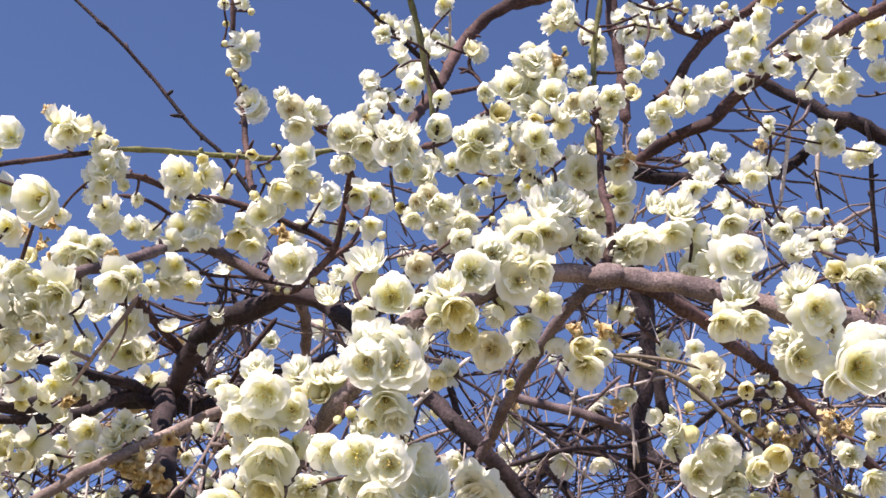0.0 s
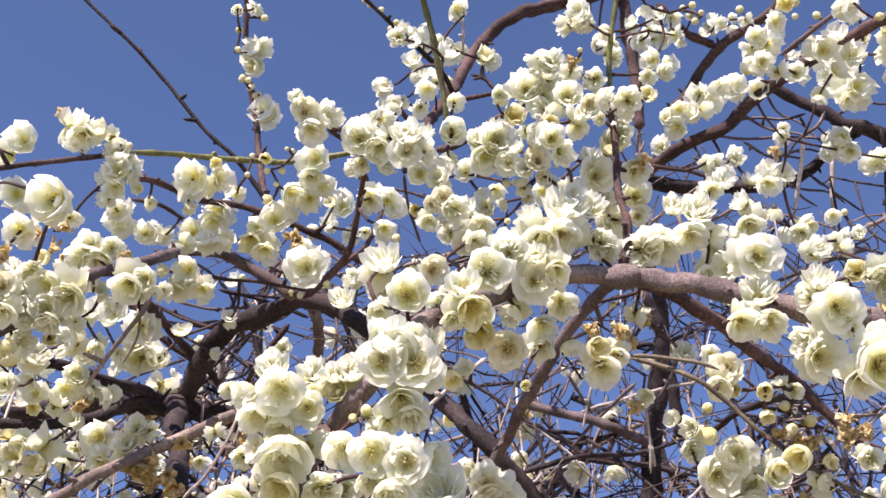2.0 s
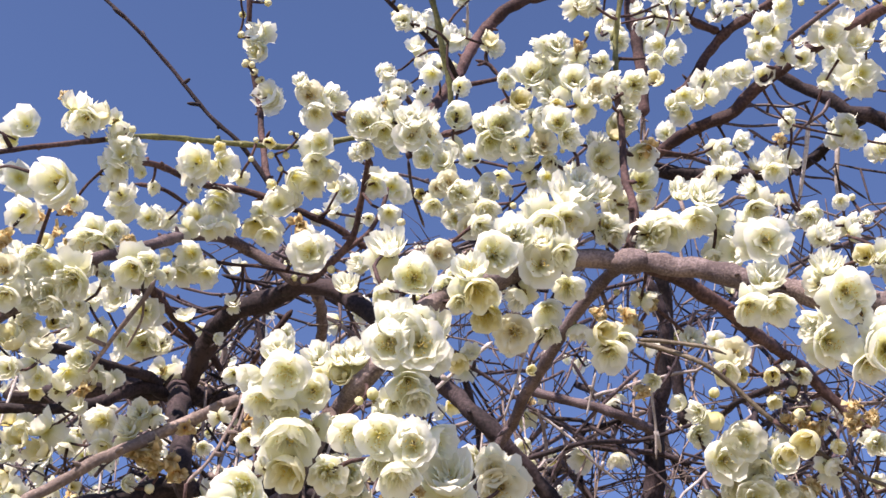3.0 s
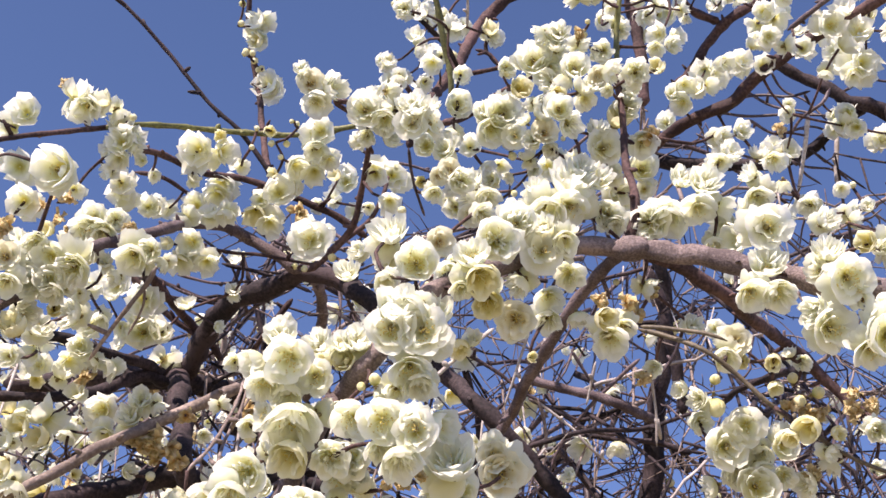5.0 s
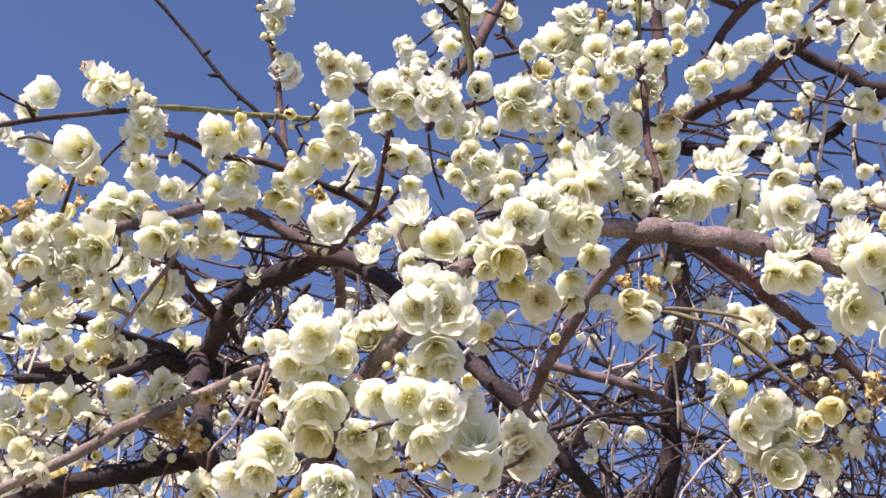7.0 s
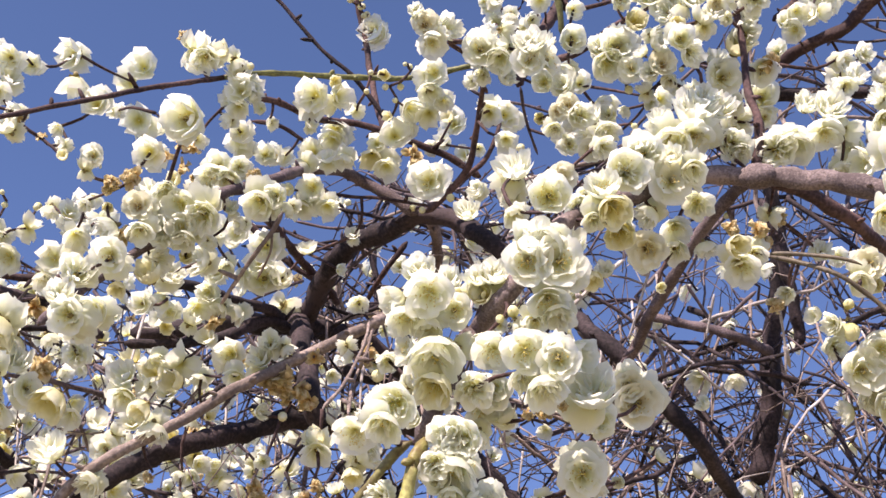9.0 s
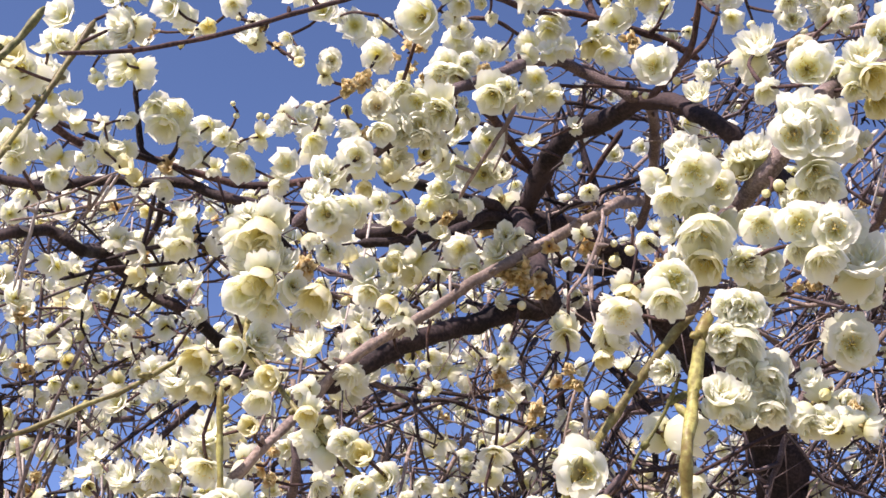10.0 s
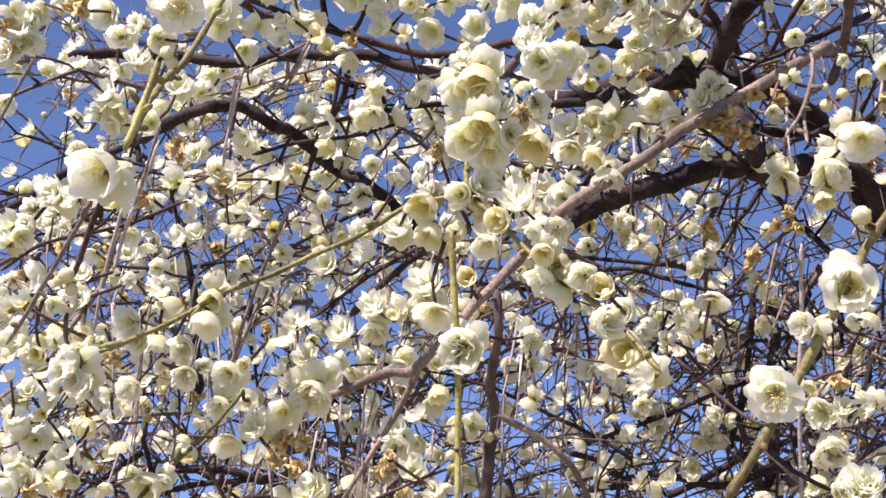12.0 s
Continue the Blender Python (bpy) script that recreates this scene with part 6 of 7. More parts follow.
spray((-0.072, 0.940, 2.461, 17, "n"), (-0.040, 0.922, 2.470, 22, "n"), (-0.042, 0.915, 2.472, 18, "n"), (-0.030, 0.914, 2.452, 18, "n"))
spray((-0.027, 0.565, 1.771, 12, "b"), (-0.035, 0.564, 1.776, 10, "n"), (-0.021, 0.573, 1.777, 12, "n"), (-0.014, 0.564, 1.771, 12, "n"), (-0.041, 0.565, 1.774, 12, "n"), (-0.039, 0.562, 1.781, 9, "n"), (-0.029, 0.568, 1.791, 7, "k"), (-0.046, 0.563, 1.779, 10, "n"), (-0.017, 0.580, 1.787, 9, "w"), (-0.031, 0.579, 1.793, 12, "n"))
spray((-0.022, 0.589, 1.793, 11, "b"), (-0.035, 0.576, 1.799, 10, "n"), (-0.012, 0.606, 1.829, 21, "c"), (-0.029, 0.627, 1.815, 6, "k"), (-0.033, 0.623, 1.821, 11, "n"), (-0.037, 0.631, 1.800, 14, "n"), (-0.007, 0.617, 1.828, 13, "n"), (-0.007, 0.635, 1.807, 11, "n"), (-0.015, 0.613, 1.838, 15, "n"), (-0.029, 0.567, 1.844, 9, "w"))
spray((0.007, 0.622, 1.832, 6, "n"), (-0.013, 0.627, 1.837, 21, "t"), (0.029, 0.637, 1.851, 7, "n"), (-0.003, 0.606, 1.858, 16, "c"), (0.018, 0.621, 1.874, 21, "t"), (-0.016, 0.593, 1.864, 13, "l"), (0.014, 0.616, 1.882, 14, "t"))
spray((-0.030, 0.522, 1.836, 16, "d"), (-0.040, 0.527, 1.843, 11, "d"), (-0.023, 0.516, 1.845, 17, "c"), (-0.038, 0.518, 1.851, 19, "c"), (-0.037, 0.565, 1.843, 7, "w"), (-0.015, 0.552, 1.867, 15, "r"), (-0.033, 0.540, 1.878, 10, "d"), (-0.023, 0.566, 1.846, 8, "w"), (-0.038, 0.546, 1.875, 12, "u"), (-0.022, 0.537, 1.881, 13, "d"))
spray((-0.049, 0.568, 1.843, 12, "n"), (-0.007, 0.563, 1.851, 22, "u"), (-0.043, 0.541, 1.882, 7, "k"), (-0.027, 0.532, 1.885, 18, "d"))
spray((0.056, 0.644, 1.884, 8, "n"))
spray((-0.021, 0.521, 1.899, 21, "c"), (-0.024, 0.520, 1.911, 15, "n"), (-0.036, 0.521, 1.899, 20, "c"), (-0.016, 0.536, 1.903, 16, "c"), (-0.033, 0.521, 1.910, 18, "u"), (-0.016, 0.549, 1.924, 17, "u"), (-0.025, 0.529, 1.942, 19, "c"), (-0.003, 0.546, 1.939, 10, "d"), (0.006, 0.541, 1.943, 16, "v"))
spray((-0.004, 0.580, 1.927, 10, "y"), (0.003, 0.582, 1.930, 9, "u"), (0.011, 0.563, 1.943, 15, "v"), (0.025, 0.573, 1.938, 18, "t"), (-0.010, 0.557, 1.954, 12, "c"), (-0.006, 0.556, 1.961, 10, "n"), (0.003, 0.540, 1.953, 16, "u"), (0.029, 0.585, 1.968, 14, "n"), (0.014, 0.545, 1.967, 19, "c"), (-0.043, 0.580, 1.968, 12, "d"))
spray((0.037, 0.642, 1.956, 6, "y"), (0.048, 0.639, 1.980, 14, "d"), (0.048, 0.631, 1.989, 17, "d"), (0.065, 0.642, 1.983, 13, "n"), (0.056, 0.595, 1.981, 15, "n"))
spray((0.040, 0.570, 1.978, 21, "c"), (0.042, 0.570, 1.989, 10, "y"), (0.052, 0.569, 1.985, 13, "d"), (0.040, 0.568, 1.993, 12, "u"), (0.053, 0.575, 1.983, 13, "r"), (0.027, 0.563, 1.991, 17, "c"), (0.025, 0.564, 1.990, 17, "c"), (0.070, 0.580, 1.955, 10, "w"), (0.071, 0.585, 1.947, 12, "y"), (0.085, 0.594, 1.962, 12, "w"))
spray((-0.046, 0.623, 2.010, 14, "l"), (-0.042, 0.605, 2.014, 20, "u"), (-0.015, 0.655, 2.044, 17, "t"))
spray((0.046, 0.597, 2.026, 20, "d"), (0.036, 0.603, 2.028, 14, "u"), (0.058, 0.596, 2.026, 22, "d"), (0.041, 0.600, 2.043, 12, "u"), (0.060, 0.599, 2.045, 24, "u"), (0.039, 0.609, 2.052, 5, "k"), (0.067, 0.596, 2.054, 14, "u"), (0.082, 0.609, 2.032, 16, "c"), (0.086, 0.611, 2.027, 12, "d"), (0.077, 0.607, 2.055, 17, "u"))
spray((0.010, 0.643, 2.058, 14, "n"), (0.004, 0.660, 2.068, 14, "t"), (0.014, 0.653, 2.079, 15, "n"), (0.030, 0.647, 2.077, 5, "k"), (-0.002, 0.648, 2.086, 15, "n"), (-0.018, 0.649, 2.078, 11, "d"), (0.006, 0.658, 2.092, 15, "n"), (-0.009, 0.644, 2.092, 13, "t"), (-0.005, 0.659, 2.091, 14, "n"), (-0.016, 0.646, 2.088, 11, "t"))
spray((0.059, 0.583, 2.078, 14, "n"), (0.054, 0.575, 2.081, 14, "c"), (0.055, 0.598, 2.115, 9, "y"), (0.070, 0.597, 2.117, 13, "n"), (0.073, 0.604, 2.115, 13, "d"), (0.078, 0.596, 2.119, 12, "n"), (0.080, 0.592, 2.123, 12, "t"), (0.086, 0.590, 2.126, 14, "n"), (0.088, 0.604, 2.123, 8, "n"))
spray((-0.027, 0.658, 2.093, 8, "y"), (-0.024, 0.642, 2.109, 13, "c"), (-0.012, 0.647, 2.109, 14, "n"), (-0.033, 0.632, 2.119, 19, "c"), (-0.020, 0.637, 2.123, 19, "r"), (0.006, 0.682, 2.097, 18, "n"), (-0.010, 0.668, 2.132, 13, "u"), (-0.031, 0.631, 2.131, 17, "u"), (-0.036, 0.631, 2.132, 14, "u"), (-0.022, 0.654, 2.152, 13, "u"))
spray((0.057, 1.025, 2.101, 15, "n"), (0.073, 1.005, 2.138, 11, "n"))
spray((0.055, 0.646, 2.111, 10, "n"), (0.051, 0.640, 2.119, 16, "t"), (0.063, 0.642, 2.117, 4, "k"), (0.044, 0.643, 2.115, 11, "n"), (0.070, 0.640, 2.119, 5, "k"), (0.069, 0.643, 2.099, 10, "n"), (0.048, 0.634, 2.128, 12, "n"), (0.063, 0.666, 2.119, 11, "n"), (0.039, 0.636, 2.125, 10, "n"), (0.046, 0.629, 2.134, 11, "n"))
spray((-0.050, 0.720, 2.124, 16, "d"), (-0.062, 0.735, 2.160, 18, "d"))
spray((0.043, 0.675, 2.128, 11, "n"), (0.032, 0.683, 2.137, 7, "k"), (0.034, 0.663, 2.136, 16, "c"), (0.048, 0.696, 2.134, 9, "n"), (0.019, 0.669, 2.147, 20, "d"), (0.032, 0.704, 2.134, 9, "n"), (0.025, 0.664, 2.154, 22, "c"), (0.020, 0.701, 2.128, 13, "n"), (0.032, 0.665, 2.163, 13, "n"), (0.026, 0.664, 2.164, 15, "u"))
spray((0.015, 0.711, 2.145, 16, "n"), (-0.007, 0.676, 2.147, 13, "n"), (0.015, 0.668, 2.159, 15, "n"), (-0.004, 0.672, 2.170, 17, "c"))
spray((0.055, 0.621, 2.145, 13, "n"), (0.063, 0.614, 2.141, 12, "n"), (0.054, 0.624, 2.158, 21, "d"), (0.045, 0.621, 2.162, 20, "c"), (0.058, 0.609, 2.163, 12, "n"), (0.068, 0.604, 2.140, 16, "c"), (0.049, 0.604, 2.170, 11, "n"), (0.073, 0.599, 2.156, 10, "n"), (0.060, 0.604, 2.170, 13, "n"), (0.072, 0.595, 2.162, 9, "w"))
spray((0.037, 0.650, 2.164, 14, "y"), (0.027, 0.644, 2.171, 5, "k"), (0.028, 0.641, 2.176, 11, "n"), (-0.002, 0.664, 2.191, 12, "n"))
spray((-0.004, 0.780, 2.164, 18, "t"), (-0.007, 0.775, 2.171, 16, "n"))
spray((-0.053, 0.792, 2.204, 21, "c"))
spray((-0.045, 0.684, 2.205, 12, "n"), (-0.008, 0.654, 2.227, 15, "n"), (-0.027, 0.637, 2.221, 11, "n"), (-0.040, 0.627, 2.216, 11, "n"))
spray((0.007, 0.816, 2.253, 18, "c"))
spray((0.034, 0.877, 2.282, 18, "n"))
spray((-0.034, 0.741, 2.288, 12, "n"), (-0.023, 0.766, 2.297, 17, "d"), (-0.017, 0.780, 2.318, 11, "n"), (-0.030, 0.792, 2.301, 14, "n"), (-0.057, 0.781, 2.316, 6, "k"), (-0.060, 0.782, 2.314, 13, "n"))
spray((0.023, 0.768, 2.334, 13, "y"), (-0.014, 0.761, 2.344, 12, "n"), (0.005, 0.747, 2.363, 8, "k"), (-0.000, 0.745, 2.366, 16, "n"), (-0.008, 0.814, 2.354, 9, "k"))
spray((-0.022, 0.829, 2.360, 21, "n"), (-0.014, 0.823, 2.361, 15, "n"))
spray((-0.050, 0.872, 2.468, 19, "n"), (-0.062, 0.872, 2.470, 9, "k"), (-0.034, 0.883, 2.477, 18, "n"), (-0.027, 0.905, 2.489, 18, "n"))
spray((-0.039, 0.993, 2.482, 16, "n"))
spray((0.001, 0.924, 2.493, 18, "n"), (-0.008, 0.925, 2.498, 26, "n"), (-0.016, 0.919, 2.499, 19, "n"), (0.021, 0.929, 2.498, 13, "n"), (0.027, 0.938, 2.500, 18, "y"), (0.035, 0.943, 2.499, 16, "n"))
spray((0.040, 0.966, 2.522, 14, "n"), (0.031, 0.980, 2.539, 16, "y"))
spray((0.152, 0.637, 1.875, 20, "c"), (0.154, 0.636, 1.886, 14, "n"), (0.166, 0.635, 1.881, 12, "c"), (0.142, 0.638, 1.886, 16, "d"), (0.156, 0.631, 1.893, 12, "n"), (0.132, 0.650, 1.882, 13, "n"), (0.166, 0.626, 1.894, 14, "c"), (0.135, 0.624, 1.892, 21, "c"), (0.181, 0.641, 1.880, 14, "n"), (0.182, 0.638, 1.884, 10, "w"))
spray((0.160, 0.585, 1.879, 8, "y"), (0.169, 0.582, 1.883, 13, "y"), (0.146, 0.618, 1.901, 20, "c"), (0.187, 0.617, 1.886, 10, "n"), (0.190, 0.612, 1.894, 8, "y"), (0.170, 0.618, 1.912, 12, "w"), (0.179, 0.618, 1.911, 9, "w"), (0.162, 0.611, 1.922, 8, "y"), (0.177, 0.615, 1.916, 8, "k"), (0.186, 0.618, 1.912, 12, "w"))
spray((0.125, 0.630, 1.910, 11, "n"), (0.125, 0.623, 1.920, 11, "l"), (0.133, 0.624, 1.920, 12, "k"), (0.116, 0.620, 1.924, 9, "l"), (0.132, 0.619, 1.927, 7, "k"), (0.136, 0.604, 1.935, 13, "d"), (0.101, 0.614, 1.934, 9, "n"), (0.146, 0.609, 1.935, 8, "y"), (0.094, 0.617, 1.928, 10, "w"), (0.143, 0.603, 1.944, 16, "t"))
spray((0.183, 0.614, 1.918, 8, "k"), (0.177, 0.626, 1.932, 7, "k"), (0.181, 0.617, 1.940, 9, "d"), (0.172, 0.607, 1.938, 7, "n"), (0.162, 0.603, 1.933, 9, "y"), (0.193, 0.635, 1.888, 12, "n"), (0.222, 0.638, 1.909, 12, "c"), (0.219, 0.645, 1.890, 9, "n"))
spray((0.176, 0.549, 1.919, 20, "c"), (0.172, 0.550, 1.929, 14, "l"), (0.187, 0.532, 1.927, 12, "d"), (0.191, 0.542, 1.902, 15, "d"), (0.196, 0.536, 1.908, 19, "c"), (0.181, 0.525, 1.933, 20, "c"), (0.206, 0.548, 1.929, 15, "n"), (0.197, 0.531, 1.903, 24, "c"), (0.155, 0.555, 1.944, 16, "d"), (0.209, 0.540, 1.921, 17, "n"))
spray((0.076, 0.598, 1.941, 18, "d"), (0.083, 0.598, 1.949, 13, "d"))
spray((0.141, 0.556, 1.943, 16, "d"), (0.152, 0.555, 1.959, 17, "u"), (0.154, 0.546, 1.977, 21, "c"), (0.177, 0.554, 1.956, 13, "l"), (0.182, 0.549, 1.963, 15, "u"))
spray((0.131, 0.648, 1.981, 12, "n"), (0.108, 0.636, 1.997, 9, "w"), (0.107, 0.637, 1.996, 11, "w"), (0.100, 0.645, 1.985, 10, "w"), (0.105, 0.635, 1.999, 12, "n"), (0.144, 0.620, 2.020, 13, "n"), (0.156, 0.612, 2.016, 17, "l"))
spray((0.161, 0.599, 2.024, 18, "u"), (0.163, 0.589, 2.030, 15, "d"), (0.168, 0.590, 2.037, 9, "w"), (0.147, 0.609, 2.037, 14, "n"), (0.161, 0.586, 2.043, 11, "n"), (0.179, 0.589, 2.039, 10, "n"), (0.153, 0.622, 2.034, 18, "l"), (0.133, 0.605, 2.032, 19, "d"), (0.137, 0.601, 2.048, 18, "u"), (0.195, 0.596, 2.029, 11, "n"))
spray((0.107, 0.616, 2.031, 19, "c"), (0.116, 0.613, 2.036, 20, "d"), (0.118, 0.614, 2.035, 19, "d"), (0.126, 0.607, 2.055, 14, "u"), (0.148, 0.598, 2.061, 12, "d"))
spray((0.179, 0.791, 2.067, 14, "c"))
spray((0.154, 0.598, 2.068, 13, "n"), (0.160, 0.634, 2.112, 13, "n"))
spray((0.094, 0.655, 2.097, 12, "u"), (0.087, 0.641, 2.107, 21, "c"), (0.099, 0.678, 2.102, 17, "n"), (0.115, 0.666, 2.110, 18, "c"), (0.112, 0.639, 2.111, 18, "d"), (0.085, 0.640, 2.119, 14, "u"), (0.117, 0.675, 2.101, 12, "c"), (0.095, 0.629, 2.119, 16, "y"), (0.118, 0.634, 2.112, 13, "w"), (0.101, 0.620, 2.123, 15, "c"))
spray((0.106, 0.708, 2.118, 14, "n"))
spray((0.104, 0.594, 2.129, 15, "c"), (0.119, 0.596, 2.134, 10, "y"), (0.104, 0.615, 2.133, 11, "c"), (0.086, 0.601, 2.153, 12, "n"), (0.121, 0.608, 2.163, 10, "n"), (0.077, 0.591, 2.167, 4, "k"))
spray((0.180, 0.656, 2.134, 12, "n"), (0.191, 0.665, 2.122, 12, "n"))
spray((0.137, 1.045, 2.156, 15, "n"))
spray((0.134, 0.624, 2.180, 11, "n"), (0.143, 0.644, 2.207, 12, "n"), (0.100, 0.617, 2.187, 12, "n"), (0.126, 0.616, 2.231, 11, "n"), (0.156, 0.615, 2.233, 6, "k"))
spray((0.074, 0.589, 2.190, 13, "n"), (0.078, 0.585, 2.194, 16, "n"), (0.081, 0.589, 2.190, 11, "n"))
spray((0.067, 0.793, 2.215, 19, "n"))
spray((0.165, 0.624, 2.234, 5, "k"), (0.164, 0.634, 2.240, 6, "k"), (0.153, 0.624, 2.239, 5, "k"), (0.174, 0.662, 2.254, 8, "n"), (0.184, 0.658, 2.259, 11, "n"))
spray((0.148, 0.717, 2.282, 16, "n"), (0.157, 0.713, 2.325, 11, "n"), (0.115, 0.721, 2.314, 11, "n"))
spray((0.178, 0.797, 2.284, 19, "n"), (0.170, 0.793, 2.290, 15, "n"), (0.180, 0.789, 2.296, 17, "n"), (0.191, 0.790, 2.294, 15, "n"), (0.205, 0.808, 2.313, 16, "n"), (0.212, 0.778, 2.312, 15, "n"), (0.173, 0.842, 2.302, 17, "n"), (0.226, 0.778, 2.312, 16, "n"), (0.215, 0.842, 2.271, 19, "n"))
spray((0.122, 0.747, 2.332, 16, "n"), (0.121, 0.782, 2.365, 13, "n"))
spray((0.097, 0.811, 2.362, 17, "d"), (0.106, 0.813, 2.379, 7, "k"), (0.076, 0.848, 2.391, 19, "n"))
spray((0.187, 0.786, 2.380, 11, "n"), (0.165, 0.782, 2.384, 15, "n"), (0.159, 0.804, 2.390, 15, "n"), (0.152, 0.797, 2.404, 12, "n"), (0.205, 0.814, 2.340, 13, "n"), (0.173, 0.820, 2.420, 13, "n"))
spray((0.094, 0.870, 2.423, 21, "n"), (0.086, 0.887, 2.448, 21, "n"))
spray((0.170, 0.863, 2.425, 15, "n"), (0.165, 0.850, 2.434, 17, "c"), (0.180, 0.852, 2.440, 13, "n"), (0.190, 0.853, 2.442, 18, "n"), (0.202, 0.860, 2.475, 16, "n"))
spray((0.147, 0.960, 2.542, 20, "n"))
spray((0.211, 0.546, 1.909, 13, "n"), (0.212, 0.548, 1.944, 12, "w"), (0.224, 0.561, 1.961, 12, "n"))
spray((0.263, 0.726, 1.936, 17, "n"), (0.264, 0.722, 1.957, 12, "n"), (0.268, 0.710, 1.958, 12, "n"), (0.246, 0.733, 1.972, 15, "w"), (0.255, 0.731, 1.975, 12, "w"), (0.261, 0.690, 1.958, 15, "n"), (0.244, 0.726, 1.982, 11, "w"))
spray((0.203, 0.548, 1.969, 11, "y"), (0.213, 0.557, 1.971, 10, "n"), (0.218, 0.557, 1.971, 17, "d"), (0.225, 0.558, 1.973, 13, "n"), (0.206, 0.569, 1.998, 10, "n"), (0.191, 0.569, 1.998, 13, "n"), (0.234, 0.569, 1.987, 11, "n"))
spray((0.217, 0.598, 2.026, 11, "n"), (0.229, 0.601, 2.032, 8, "n"), (0.219, 0.608, 2.050, 9, "d"), (0.226, 0.609, 2.053, 5, "k"))
spray((0.298, 0.860, 2.215, 18, "n"))
spray((0.248, 0.808, 2.235, 18, "d"), (0.265, 0.804, 2.280, 10, "n"), (0.267, 0.842, 2.268, 19, "n"))
spray((0.219, 0.722, 2.275, 12, "n"), (0.230, 0.714, 2.277, 16, "c"), (0.246, 0.722, 2.276, 15, "n"), (0.227, 0.707, 2.296, 16, "n"), (0.238, 0.711, 2.291, 16, "n"), (0.207, 0.703, 2.302, 9, "n"), (0.241, 0.700, 2.305, 15, "n"), (0.264, 0.742, 2.292, 16, "c"), (0.207, 0.669, 2.283, 7, "k"), (0.249, 0.692, 2.316, 14, "y"))
spray((0.311, 0.811, 2.277, 14, "n"), (0.314, 0.807, 2.283, 17, "n"), (0.320, 0.811, 2.271, 16, "n"), (0.353, 0.825, 2.276, 15, "n"), (0.349, 0.834, 2.279, 20, "n"), (0.277, 0.835, 2.317, 10, "n"))
spray((0.283, 0.756, 2.279, 12, "n"), (0.297, 0.744, 2.297, 18, "n"), (0.285, 0.730, 2.305, 22, "c"), (0.309, 0.738, 2.307, 20, "n"), (0.296, 0.729, 2.319, 19, "n"), (0.242, 0.776, 2.306, 17, "c"), (0.292, 0.766, 2.331, 19, "n"), (0.281, 0.780, 2.328, 17, "n"), (0.272, 0.767, 2.334, 10, "n"))
spray((0.295, 0.694, 2.314, 16, "n"), (0.317, 0.698, 2.308, 8, "k"), (0.283, 0.720, 2.331, 8, "k"), (0.255, 0.693, 2.315, 9, "k"))
spray((0.279, 0.844, 2.316, 15, "n"))
spray((0.232, 0.797, 2.328, 19, "n"), (0.242, 0.784, 2.341, 13, "n"), (0.214, 0.818, 2.335, 16, "n"), (0.209, 0.829, 2.344, 24, "n"), (0.221, 0.838, 2.352, 19, "n"), (0.238, 0.834, 2.369, 17, "n"))
spray((0.283, 0.917, 2.338, 18, "n"), (0.295, 0.927, 2.367, 16, "w"), (0.314, 0.943, 2.295, 21, "n"))
spray((0.231, 0.843, 2.367, 22, "n"))
spray((0.288, 0.779, 2.392, 7, "k"), (0.327, 0.760, 2.379, 20, "n"), (0.280, 0.833, 2.412, 21, "n"))
spray((0.289, 0.839, 2.431, 15, "n"), (0.288, 0.825, 2.439, 12, "n"), (0.273, 0.856, 2.434, 18, "n"), (0.283, 0.860, 2.449, 27, "n"), (0.270, 0.851, 2.465, 11, "n"), (0.330, 0.846, 2.389, 18, "n"))
spray((0.208, 0.883, 2.483, 12, "n"), (0.221, 0.917, 2.501, 11, "n"), (0.230, 0.898, 2.517, 11, "n"), (0.260, 0.870, 2.484, 11, "n"), (0.253, 0.905, 2.513, 19, "n"))
spray((0.217, 0.970, 2.560, 22, "n"))
spray((0.320, 0.937, 2.291, 13, "n"))
spray((0.362, 0.871, 2.310, 18, "c"), (0.337, 0.832, 2.349, 18, "d"))
spray((0.344, 0.825, 2.356, 23, "c"), (0.347, 0.841, 2.362, 27, "d"), (0.354, 0.836, 2.367, 21, "n"), (0.341, 0.812, 2.385, 21, "n"), (0.351, 0.819, 2.388, 17, "n"), (0.344, 0.846, 2.383, 21, "n"), (0.371, 0.816, 2.381, 17, "n"), (0.346, 0.795, 2.381, 13, "n"), (0.382, 0.831, 2.369, 21, "n"), (0.374, 0.799, 2.385, 24, "n"))
spray((0.362, 0.920, 2.366, 17, "n"), (0.358, 0.925, 2.378, 22, "n"), (0.354, 0.935, 2.376, 19, "n"), (0.353, 0.931, 2.390, 15, "n"))
spray((0.367, 0.788, 2.388, 17, "n"))
spray((0.331, 0.869, 2.390, 15, "n"), (0.343, 0.851, 2.401, 24, "n"))


